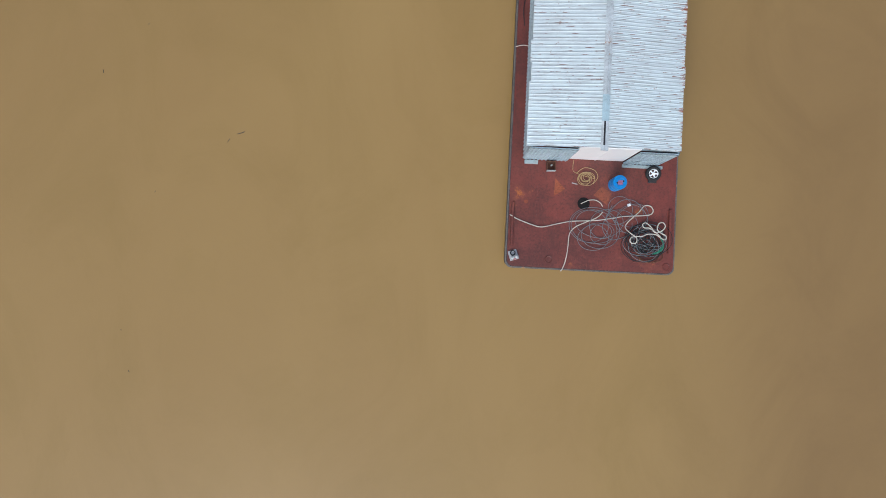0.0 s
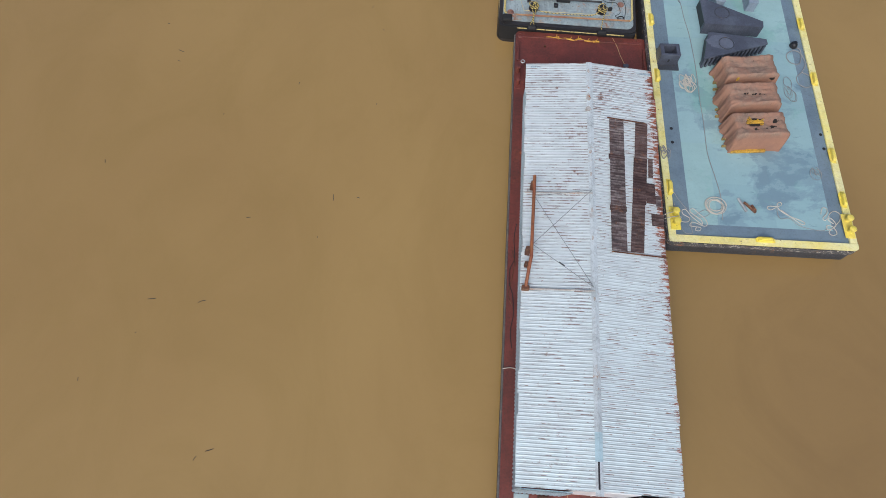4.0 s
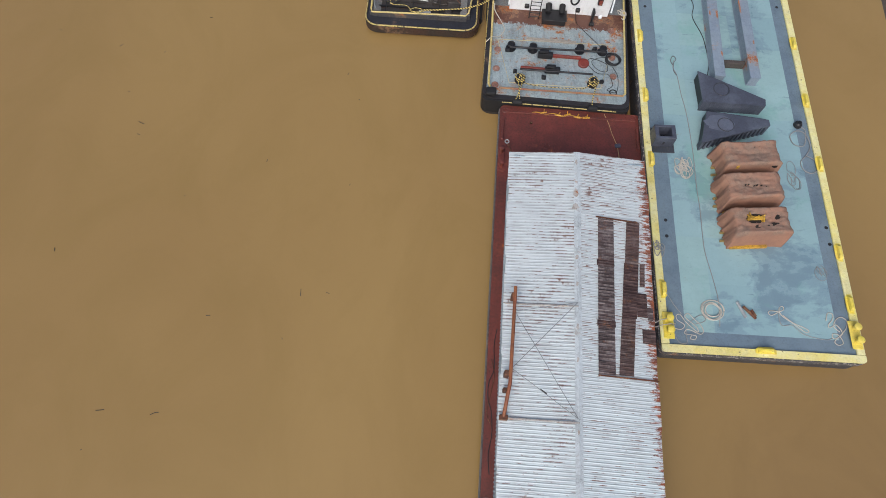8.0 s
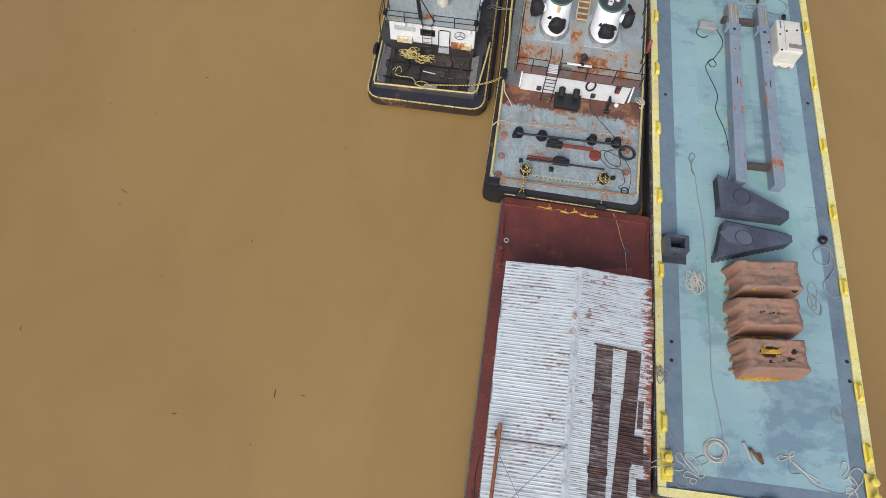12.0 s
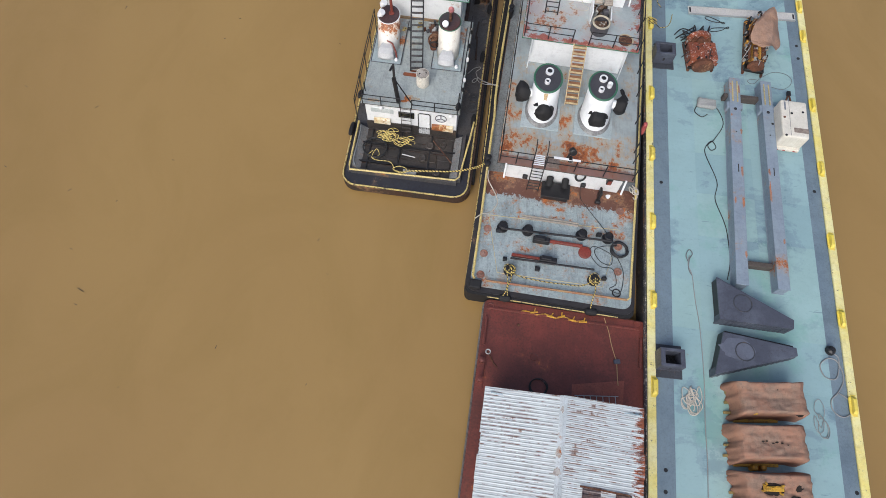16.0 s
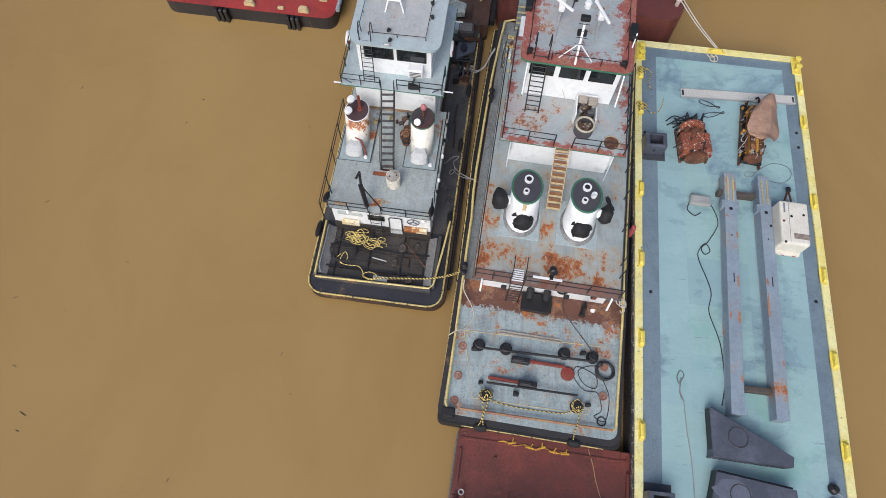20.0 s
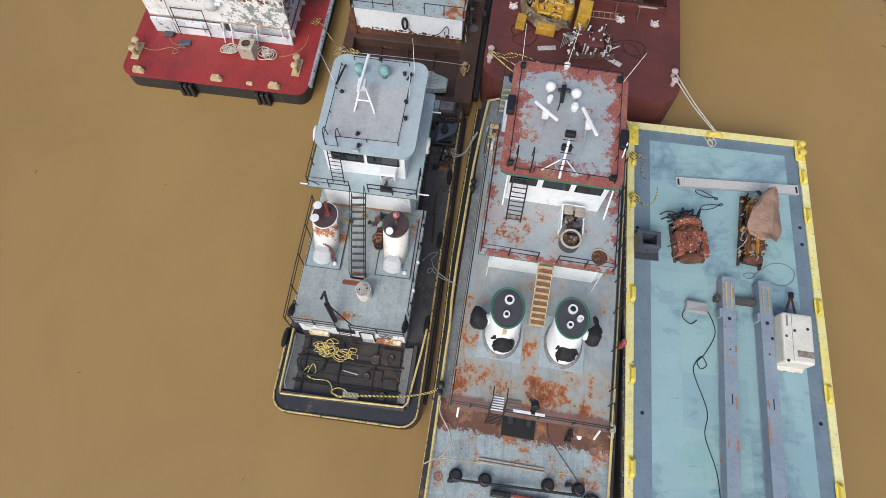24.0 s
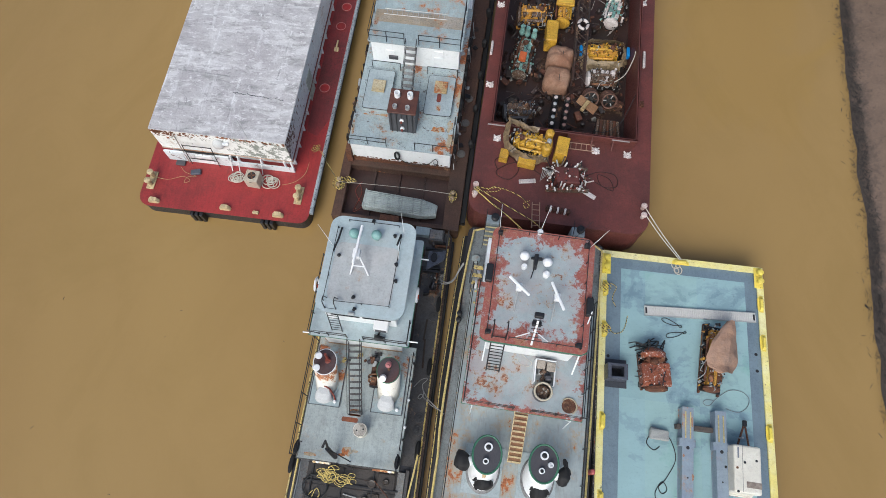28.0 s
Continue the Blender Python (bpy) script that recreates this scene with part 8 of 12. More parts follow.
rope("white_rope", P2, [(0.1, 6.0, 0.35), (0.15, 5.5, 0.3), (0.6, 4.9, 0.05), (0.75, 4.4, 0.04), (0.5, 3.9, 0.04), (0.1, 3.6, 0.3), (-0.2, 3.4, 0.1)], 0.028, ROPE_WHITE, "white rope hanging over the side rail")
rope("white_rope", P2, tangle_points(7.25, 6.0, 0.3, 4, 51, 1.6, 0.3), 0.026, ROPE_WHITE, "white rope hung on the side rail")
rope("white_rope", P2, [(3.0, 13.9, D3 + 0.05), (3.1, 13.7, D3 + 0.03), (3.5, 13.6, D3 + 0.03), (3.7, 13.8, D3 + 0.03), (3.4, 13.95, D3 + 0.1), (3.1, 13.98, D3 + 0.8)], 0.014, ROPE_WHITE, "thin white cord by the wheelhouse")


# ---- small pushboat ----
PALE_ROOF = painted("pale_blue_grey_roof_paint", (0.40, 0.485, 0.51), (0.42, 0.475, 0.49), rough=0.45, dirt=0.08, patch=0.5)
DARK_DECK = painted("dark_grey_side_deck", (0.066, 0.067, 0.073), (0.085, 0.076, 0.070), rust=0.3, rough=0.55, dirt=0.3)
WELL = painted("black_oily_well_deck", (0.036, 0.034, 0.033), (0.064, 0.054, 0.047), rust=0.2, rough=0.4, dirt=0.4)
TEAL = painted("faded_teal_dome", (0.27, 0.44, 0.42), (0.17, 0.34, 0.32), rough=0.35, dirt=0.1, size=4)
NAVY = painted("navy_bow_paint", (0.022, 0.024, 0.034), (0.035, 0.036, 0.045), rust=0.05, rough=0.5)

tug = thing("small_pushboat", P1, "small grey and white pushboat with tall rusty stacks", "pushboat")
E2, E3, ER = 2.2, 3.9, 6.02
part("hull", slab(slab(B(), rounded(-0.14, 6.42, 0, 16.8, 0.75, 0.75, 0.4, 0.4), -0.5, -0.03), rounded(0.02, 6.3, 0.4, 16.6, 0.75, 0.75, 0.4, 0.4), -1.4, -0.5), HULL_BROWN, tug, "brown-black hull side")
part("bow_deck", slab(B(), rounded(-0.12, 6.28, 0.02, 3.8, 0.75, 0.75, 0.0, 0.0), -0.03, 0.0), NAVY, tug, "navy bow deck")
part("side_deck", box(box(B(), -0.12, 0.9, 3.8, 16.75, -0.03, 0.0), 5.0, 6.28, 3.8, 16.75, -0.03, 0.0), DARK_DECK, tug, "dark grey side deck")
part("stern_deck", box(B(), 0.9, 5.0, 14.6, 16.75, -0.03, 0.0), DARK_DECK, tug)
outer = [(-0.08, 16.5, 0.05), (-0.1, 4.0, 0.05)] + [(x, y, 0.05) for x, y in rounded(-0.1, 6.26, 0.04, 4.0, 0.72, 0.72, 0, 0)[:12]] + [(6.26, 4.0, 0.05), (6.26, 16.5, 0.05)]
part("rubbing_bead", sweep(B(), outer, 0.045, 6), YELLOW_TRIM, tug, "yellow bead round the hull, scraped bare")
# Black strip added as a stand-in for the gap's shade on this side.
part("gap_shade_strip", box(B(), 6.4, 6.58, 1.2, 16.4, -0.6, -0.2, 0.06), RUBBER, tug, "black strip added to stand for shade between hulls")
well_y = 0.72
part("inner_rail", sweep(B(), [(0.2, 3.6, 0.4), (0.2, 1.0, 0.35), (0.26, well_y, 0.35), (5.6, well_y + 0.12, 0.35), (5.78, 1.05, 0.35), (6.05, 3.3, 0.4), (6.15, 4.4, 0.4)], 0.05, 6), YELLOW_PIPE, tug, "yellow pipe rail round the bow well")
part("bulwark", box(box(box(B(), 0.12, 0.3, 0.75, 3.6, 0, 0.34, 0.02), 5.68, 5.86, 0.9, 3.6, 0, 0.34, 0.02), 0.3, 5.68, 0.7, 0.86, 0, 0.34, 0.02), DARK_DECK, tug)
well = part("well_deck", box(B(), 0.32, 5.66, 0.9, 3.5, 0.0, 0.05), WELL, tug, "black oily well deck")
rnd = random.Random(21)
for j in range(5):
    for i in range(8):
        x0, y0 = 0.5 + i * 0.63, 0.95 + j * 0.5
        piece("grating", shared("well_grating_%d" % ((i + j) % 2), lambda: [box(bm := B(), 0.0, 0.6, 0.05 * k, 0.05 * k + 0.022, 0.05, 0.09) for k in range(9)][-1], WELL if (i + j) % 2 else HULL_BROWN), well, pose(x0, y0, rnd.uniform(0, 0.012)))
for y in (1.4, 2.5):
    part("frame", box(B(), 0.35, 5.6, y, y + 0.07, 0.06, 0.16), BLACK_STEEL, well)
for x0, x1, y0, y1, h, mt in ((2.9, 3.6, 0.9, 1.2, 0.12, GALV), (3.9, 4.5, 1.8, 2.3, 0.05, painted("tan_box", (0.055, 0.04, 0.03), (0.035, 0.027, 0.02), rust=0.2)), (4.3, 5.2, 2.5, 3.3, 0.04, WELL), (4.55, 5.2, 1.5, 2.0, 0.03, WELL)):
    part("well_locker", box(B(), x0, x1, y0, y1, 0.09, 0.09 + h, 0.03), mt, well)
part("hand_spike", rod(B(), (2.7, 2.1, 0.12), (3.4, 2.0, 0.12), 0.03, 6), GALV, well)
part("hand_spike", rod(B(), (4.2, 2.9, 0.5), (5.3, 1.9, 0.15), 0.025, 6), RUSTY, well)
WELL_SIDE = painted("grey_well_side_paint", (0.27, 0.28, 0.28), (0.20, 0.20, 0.20), rust=0.2, rough=0.45, dirt=0.3, runs=0.3)
part("side_plate", loft(B(), [[(0.31, y, 0.05), (0.34, y, 0.36), (0.72, y, 0.06), (0.70, y, 0.05)] for y in (0.95, 3.45)]), WELL_SIDE, tug, "grey sloping side of the bow well")
part("side_plate", loft(B(), [[(5.67, y, 0.05), (5.30, y, 0.05), (5.28, y, 0.06), (5.66, y, 0.36)] for y in (1.0, 3.45)]), WELL_SIDE, tug, "grey sloping side of the bow well")
for x in (1.0, 2.55, 4.1):
    part("well_bar", box(B(), x - 0.03, x + 0.03, 0.95, 3.4, 0.1, 0.17), BLACK_STEEL, well)
for x, y, r in ((4.05, 2.75, 0.22), (4.75, 2.9, 0.16), (3.8, 1.95, 0.18), (4.6, 1.2, 0.2)):
    part("well_fitting", lathe(B(), [(r, 0.09), (r, 0.22), (r * 0.8, 0.26), (r * 0.5, 0.24)], 14, Matrix.Translation((x, y, 0))), WELL, well)

# deckhouse
part("deckhouse", box(box(B(), 0.68, 5.3, 3.55, 9.3, 0.0, E2 - 0.05, 0.02), 0.68, 4.8, 9.3, 14.5, 0.0, E2 - 0.05), WHITE_PAINT, tug, "white deckhouse wall")
part("house_base", box(B(), 0.66, 5.32, 3.5, 3.56, 0.0, 0.68), WELL, tug)
part("upper_deck", slab(B(), [(0.5, 3.46), (5.42, 3.46), (5.42, 9.4), (4.9, 9.4), (4.9, 14.5), (0.5, 14.5)], E2 - 0.05, E2), painted("grey_upper_deck", (0.40, 0.45, 0.445), (0.335, 0.37, 0.36), rust=0.26, rough=0.5, dirt=0.16, streak=0.25, halo=(0.40, 0.31, 0.19)), tug, "pale grey upper deck with rust spots")
part("deck_edge", sweep(B(), [(0.49, 14.4, E2 - 0.03), (0.49, 3.46, E2 - 0.03), (5.43, 3.46, E2 - 0.03), (5.43, 9.4, E2 - 0.03)], 0.03, 5), EDGE_TRIM, tug)
ORANGE_LOCKER = painted("white_locker_paint_rusting_orange", (0.78, 0.74, 0.66), (0.74, 0.62, 0.34), rust=1.15, rough=0.5, dirt=0.05, size=2.2, halo=(0.62, 0.42, 0.16))
CREAM_LOCKER = painted("cream_locker_paint_bleeding_rust", (0.80, 0.76, 0.64), (0.74, 0.62, 0.34), rust=0.6, rough=0.5, dirt=0.05, size=2.2, halo=(0.66, 0.47, 0.18))
for x, w in ((1.5, 0.85), (4.6, 1.1)):
    part("rusty_locker", box(B(), x - w / 2, x + w / 2, 3.36, 3.52, 0.72, 1.08, 0.02), ORANGE_LOCKER if x > 3 else CREAM_LOCKER, tug, "white locker eaten by orange rust" if x > 3 else "cream locker bleeding rust")
part("window", box(B(), 2.35, 3.15, 3.5, 3.55, 1.3, 1.75, 0.01), GLASS, tug, "dark window")
part("door", box(box(B(), 3.35, 3.95, 3.5, 3.54, 0.1, 1.85, 0.01), 3.84, 3.9, 3.46, 3.5, 0.95, 1.1), WHITE_PAINT, tug, "white door")
part("door_frame", sweep(B(), [(3.36, 3.47, 0.5), (3.36, 3.47, 1.8), (3.45, 3.47, 1.88), (3.9, 3.47, 1.88), (3.96, 3.47, 1.8), (3.96, 3.47, 0.5)], 0.025, 5), BLACK_STEEL, tug, "black door frame")
part("wall_ring", sweep(B(), [(4.5 + 0.28 * math.cos(a), 3.5, 1.6 + 0.28 * math.sin(a)) for a in (2 * math.pi * i / 22 for i in range(22))], 0.018, 5, closed=True), SLATE, tug, "grey three-armed ring on the wall")
for d in (90, 210, 330):
    part("ring_arm", rod(B(), (4.5, 3.5, 1.6), (4.5 + 0.26 * math.cos(radians(d)), 3.5, 1.6 + 0.26 * math.sin(radians(d))), 0.02, 5), SLATE, tug)
part("name_board", box(B(), 0.95, 2.1, 3.51, 3.545, 1.5, 1.85, 0.01), painted("faded_board", (0.62, 0.66, 0.66), (0.5, 0.56, 0.56)), tug, "faded pale name board")
for x in (1.5, 5.0):
    part("wall_lamp", lathe(B(), [(0.1, 0), (0.1, 0.1), (0.04, 0.16)], 12, pose(x, 3.5, 2.0, 90, 0, 0)), WHITE_GLOSS, tug)
ladder(tug, (2.75, 3.35, 0.2), (2.75, 3.42, E2 + 0.1), 0.5, 7, BLACK_STEEL, 0.02, "wall_ladder")
guard_rail(tug, [(0.6, 4.2, E2), (0.6, 3.45, E2), (2.45, 3.45, E2)], 0.7, 0.9)
guard_rail(tug, [(3.05, 3.45, E2), (5.3, 3.45, E2), (5.3, 4.2, E2)], 0.7, 1.1)
guard_rail(tug, [(0.15, 3.6, 0), (0.12, 6.5, 0), (0.12, 9.4, 0)], 2.3, 1.3, (1.0, 0.85))
guard_rail(tug, [(5.36, 4.4, E2), (5.36, 9.0, E2)], 0.8, 1.5, (1.0,))
for x, y in ((0.42, 3.85), (5.3, 3.8)):
    part("fender", lathe(B(), [(0.02, -0.4), (0.09, -0.33), (0.13, -0.1), (0.13, 0.15), (0.08, 0.35), (0.02, 0.4)], 10, pose(x, y + 0.1, E2 + 0.05, 62, 0, 0)), RUBBER, tug, "black rubber fender hung at the corner")
# small davit on the upper deck
dv = part("davit", sweep(B(), [(2.35, 3.75, E2), (2.2, 3.9, E2 + 1.2), (2.1, 4.3, E2 + 2.1), (2.0, 4.0, E2 + 2.0)], 0.06, 6), BLACK_STEEL, tug, "black davit arm")
part("davit_ram", rod(B(), (2.35, 3.72, E2 + 0.1), (2.15, 4.0, E2 + 1.5), 0.11, 8), BLACK_STEEL, dv)
part("davit_stay", rod(B(), (2.15, 4.0, E2 + 1.5), (3.1, 3.6, E2 + 0.1), 0.03, 6), BLACK_STEEL, dv)

# stacks
for x, tag in ((1.28, 0), (4.36, 1)):
    part("stack_pad", box(B(), x - 0.72, x + 0.8, 6.0, 8.9, E2, E2 + 0.06, 0.01), GREY_DECK, tug)
    part("pad_edge", sweep(B(), [(x - 0.72, 8.9, E2 + 0.07), (x - 0.72, 6.0, E2 + 0.07), (x + 0.8, 6.0, E2 + 0.07), (x + 0.8, 8.9, E2 + 0.07)], 0.025, 5), DARK_GREY, tug)
    stk = part("exhaust_funnel", loft(B(), [oval(x, 7.15, 0.56, 0.78, E2 + 0.05), oval(x, 7.5, 0.55, 0.68, E2 + 0.7), oval(x - 0.03, 7.88, 0.55, 0.62, 3.62)]), painted("white_stack_run_with_rust", (0.80, 0.79, 0.75), (0.74, 0.72, 0.66), rust=0.42, rough=0.45, dirt=0.05, runs=0.12, size=1.6, rust_band=("Z", 2.7, 3.25, 0.085), halo=(0.66, 0.47, 0.25)) if tag == 0 else painted("yellowed_white_stack", (0.82, 0.80, 0.73), (0.78, 0.75, 0.64), rust=0.08, rough=0.4, dirt=0.04, runs=0.25), tug, "white stack streaked with rust" if tag == 0 else "white exhaust stack", smooth=True)
    part("cap", loft(B(), [oval(x - 0.03, 7.89, 0.545, 0.615, 3.62), oval(x - 0.03, 7.89, 0.52, 0.58, 3.68)]), painted("sooty_brown_cap", (0.052, 0.048, 0.054), (0.080, 0.036, 0.036), rough=0.6, dirt=0.1, size=2), stk, "sooty brown top")
    part("rim", sweep(B(), oval(x - 0.03, 7.89, 0.55, 0.62, 3.63), 0.025, 5, closed=True), GREEN_TRIM if tag else WHITE_PAINT, stk)
    part("base_duct", loft(B(), [oval(x, 6.3, 0.42, 0.14, E2 + 0.1), oval(x, 6.36, 0.42, 0.3, E2 + 0.3), oval(x, 6.5, 0.38, 0.3, E2 + 0.5), oval(x, 6.68, 0.26, 0.2, E2 + 0.62)]), plain("chalky_grey_hood", (0.55, 0.56, 0.56), 0.6, vary=0.25), stk, "grey-white duct hood")
    if tag == 0:
        part("pipe", sweep(B(), [(x + 0.12, 8.0, 3.6), (x + 0.06, 8.12, 4.4)], 0.07, 8), RED_STEEL, stk, "red exhaust pipe")
        part("pipe_collar", lathe(B(), [(0.14, 3.66), (0.14, 3.72), (0.09, 3.74)], 14, Matrix.Translation((x + 0.1, 7.95, 0))), RED_STEEL, stk)
        part("rust_frame", sweep(B(), [(x - 0.02, 7.42, 3.35), (x - 0.02, 7.05, E2 + 0.85), (x + 0.02, 6.86, E2 + 0.72), (x + 0.3, 6.75, E2 + 0.68), (x + 0.5, 6.5, E2 + 0.35), (x + 0.55, 6.35, E2 + 0.08)], 0.045, 6), RED_STEEL, stk, "red pipe up the stack")
        part("cross_arm", sweep(B(), [(x - 0.34, 7.36, 2.95), (x - 0.02, 7.14, 2.98), (x + 0.32, 7.36, 2.95)], 0.035, 6), RUSTY, stk)
        for dx, dy, z in ((-0.28, 8.05, 4.2), (-0.3, 7.5, 4.1)):
            part("horn", lathe(B(), [(0.08, -0.3), (0.08, -0.12), (0.16, -0.12), (0.165, 0.1), (0.14, 0.12)], 16, pose(x + dx, dy, z, 30, 0, 70)), WHITE_GLOSS, stk, "white exhaust cowl")
    else:
        part("pipe", sweep(B(), [(x + 0.0, 7.9, 3.6), (x - 0.02, 8.05, 4.4)], 0.07, 8), RUSTY, stk)
        part("horn", lathe(B(), [(0.08, -0.2), (0.13, -0.14), (0.15, 0), (0.14, 0.12), (0.08, 0.17), (0.07, 0.26)], 14, pose(x, 8.05, 4.25, 30, 0, 0)), plain("faded_rose_red", (0.52, 0.19, 0.19), 0.5, vary=0.5), stk, "faded red cowl")
        part("horn", lathe(B(), [(0.1, -0.2), (0.1, -0.1), (0.155, -0.1), (0.16, 0.12), (0.13, 0.14)], 16, pose(x - 0.2, 7.45, 3.9, 30, 0, 0)), WHITE_GLOSS, stk, "white cowl")
    part("valve", lathe(B(), [(0.07, 0), (0.1, 0.1), (0.05, 0.2)], 10, Matrix.Translation((x + 0.55, 6.25, E2))), WHITE_GLOSS, stk)
stairs(tug, (2.95, 5.75, E2 + 0.05), (2.55, 8.95, E3), 0.6, 12, BLACK_STEEL, painted("worn_zinc_tread", (0.13, 0.13, 0.135), (0.06, 0.055, 0.05), rust=0.2, size=5, dirt=0.4), name="steep_stairs", rail=0.8, depth=0.1)
part("pump", crumple(box(box(B(), 3.45, 3.75, 7.2, 7.6, E2, E2 + 0.5, 0.06), 3.4, 3.9, 7.7, 8.2, E2, E2 + 0.35, 0.05), 0.08, 2.5, 3), RUSTY, tug, "rusty pump between stairs and stack")
part("pump_wheel", sweep(B(), [(3.65 + 0.2 * math.cos(a), 7.15, E2 + 0.5 + 0.2 * math.sin(a)) for a in (2 * math.pi * i / 14 for i in range(14))], 0.035, 5, closed=True), BLACK_STEEL, tug)
BLEED = painted("orange_rust_bleed", (0.39, 0.40, 0.36), (0.42, 0.30, 0.17), rust=0.95, rough=0.6, size=3, halo=(0.42, 0.30, 0.16))
for x, y, rx, ry in ((2.85, 4.05, 0.24, 0.2), (3.2, 4.1, 0.16, 0.07), (2.6, 3.85, 0.16, 0.07), (1.1, 3.7, 0.3, 0.08), (2.9, 5.95, 0.28, 0.08)):
    part("rust_bleed", slab(B(), blotch(x, y, rx, ry, 7 * x + y, 30, 0.42), E2 + 0.001, E2 + 0.004), BLEED, tug, "orange rust breaking through the deck paint")
for x0, x1, y0, y1 in ((2.3, 3.1, 5.4, 5.62), (2.6, 3.2, 5.7, 5.8)):
    part("rust_patch", slab(B(), rounded(x0, x1, y0, y1, 0.08), E2 + 0.002, E2 + 0.006), painted("orange_rust_patch", (0.30, 0.09, 0.03), (0.2, 0.06, 0.03), rust=0.4), tug, "orange rust patch")

# bridge deck and wheelhouse
part("second_house", box(B(), 0.95, 4.75, 9.12, 14.3, E2, E3 - 0.05, 0.02), WHITE_PAINT, tug, "white second-storey wall")
part("dado", box(B(), 0.96, 4.74, 9.09, 9.12, E2, E2 + 0.18), painted("rusty_tan_dado", (0.4, 0.3, 0.18), (0.3, 0.16, 0.08), rust=0.4), tug)
part("bridge_deck", slab(B(), rounded(0.28, 5.12, 9.05, 14.6, 0.12), E3 - 0.05, E3), PALE_ROOF, tug, "pale blue-grey bridge deck")
part("deck_edge", sweep(B(), [(0.27, 14.4, E3 - 0.03), (0.27, 9.04, E3 - 0.03), (5.13, 9.04, E3 - 0.03), (5.13, 14.4, E3 - 0.03)], 0.03, 5), GREEN_TRIM, tug)
guard_rail(tug, [(0.33, 13.0, E3), (0.33, 9.12, E3), (2.15, 9.12, E3)], 0.7, 0.95)
guard_rail(tug, [(2.95, 9.12, E3), (5.05, 9.12, E3), (5.06, 10.2, E3)], 0.7, 0.95)
house = part("wheelhouse", box(B(), 1.05, 4.45, 9.95, 14.0, E3, ER - 0.1, 0.02), WHITE_PAINT, tug, "white wheelhouse wall")
for x in (2.05, 3.55):
    window(house, SOUTH(x, 9.93, E3 + 1.12), 1.25, 0.66, BLACK_STEEL)
for y in (10.8, 12.1, 13.3):
    window(house, WEST(1.05, y, E3 + 1.15), 0.95, 0.62)
    window(house, EAST(4.45, y, E3 + 1.15), 0.95, 0.62)
lid_ob = part("wheelhouse_roof", slab(B(), rounded(0.74, 4.86, 9.74, 14.55, 0.55, steps=6), ER - 0.14, ER), PALE_ROOF, tug, "pale grey rounded wheelhouse roof")
part("roof_centre", slab(B(), rounded(1.2, 4.2, 10.35, 13.2, 0.3), ER + 0.001, ER + 0.005), painted("pinkish_grey_walkway", (0.47, 0.465, 0.46), (0.43, 0.45, 0.455), dirt=0.1, rust=0.1), lid_ob)
guard_rail(lid_ob, [(1.15, 13.9, ER), (1.12, 10.25, ER)], 0.2, 1.2, (1.0,), None, 0.018)
guard_rail(lid_ob, [(1.6, 10.25, ER), (4.15, 10.3, ER), (4.2, 13.8, ER)], 0.2, 1.2, (1.0,), None, 0.018)
guard_rail(lid_ob, [(1.6, 14.3, ER), (4.0, 14.3, ER)], 0.2, 1.2, (1.0,), None, 0.018)
ladder(tug, (1.6, 9.4, E3), (1.5, 9.95, ER + 0.1), 0.5, 10, BLACK_STEEL, 0.024, "roof_ladder")
for x in (1.24, 1.76):
    part("ladder_hoop", sweep(B(), [(x, 9.9, ER - 0.1), (x, 9.98, ER + 0.8), (x, 10.12, ER + 0.9), (x, 10.25, ER + 0.8), (x, 10.4, ER)], 0.022, 6), BLACK_STEEL, tug)
dome(lid_ob, 2.0, 13.55, ER, 0.25, TEAL, "faded teal aerial dome")
dome(lid_ob, 3.05, 13.6, ER, 0.25, TEAL, "faded teal aerial dome")
frame_ob = part("radar_frame", rod(rod(rod(B(), (2.1, 11.65, ER), (2.35, 12.3, ER + 1.0), 0.04, 6), (2.95, 11.7, ER), (2.5, 12.3, ER + 1.0), 0.04, 6), (2.2, 11.95, ER + 0.45), (2.75, 11.95, ER + 0.45), 0.035, 6), WHITE_GLOSS, lid_ob, "white A-frame radar mast")
part("aerial", box(B(), -0.06, 0.06, -0.95, 0.95, 0, 0.13, 0.03, pose(2.4, 12.75, ER + 1.1, 0, 0, -3)), WHITE_GLOSS, frame_ob, "white bar aerial")
part("gearbox", box(B(), 2.22, 2.55, 12.15, 12.6, ER + 0.75, ER + 1.08, 0.05), WHITE_GLOSS, frame_ob)
for pts in ([(1.3, 13.9, ER + 0.05), (1.35, 13.2, ER + 0.5), (1.2, 12.6, ER + 0.4)], [(4.15, 13.9, ER + 0.05), (4.1, 13.2, ER + 0.5)]):
    part("light_bar", sweep(B(), pts, 0.05, 6), BLACK_STEEL, lid_ob, "black lamp bar")
for x, y in ((1.35, 12.5), (4.2, 12.3), (4.3, 11.5), (2.7, 14.35), (2.55, 9.95), (2.4, 10.5), (3.9, 13.7)):
    part("flood_lamp", lathe(B(), [(0.04, 0), (0.07, 0.05), (0.09, 0.17), (0.04, 0.2)], 12, pose(x, y, ER + 0.06, 40, 0, x * 50)), BLACK_STEEL, lid_ob, "black flood lamp")
part("deck_lamp", box(B(), 2.35, 2.65, 9.72, 9.85, ER + 0.01, ER + 0.12, 0.03), GALV, lid_ob)
for x, y, dx, h in ((1.0, 13.0, -0.5, 1.5), (4.3, 13.9, -0.1, 1.8), (4.25, 12.6, 0.0, 1.2)):
    part("whip_aerial", rod(B(), (x, y, ER), (x + dx, y + 0.35, ER + h), 0.014, 5, 0.008), WHITE_GLOSS, lid_ob)
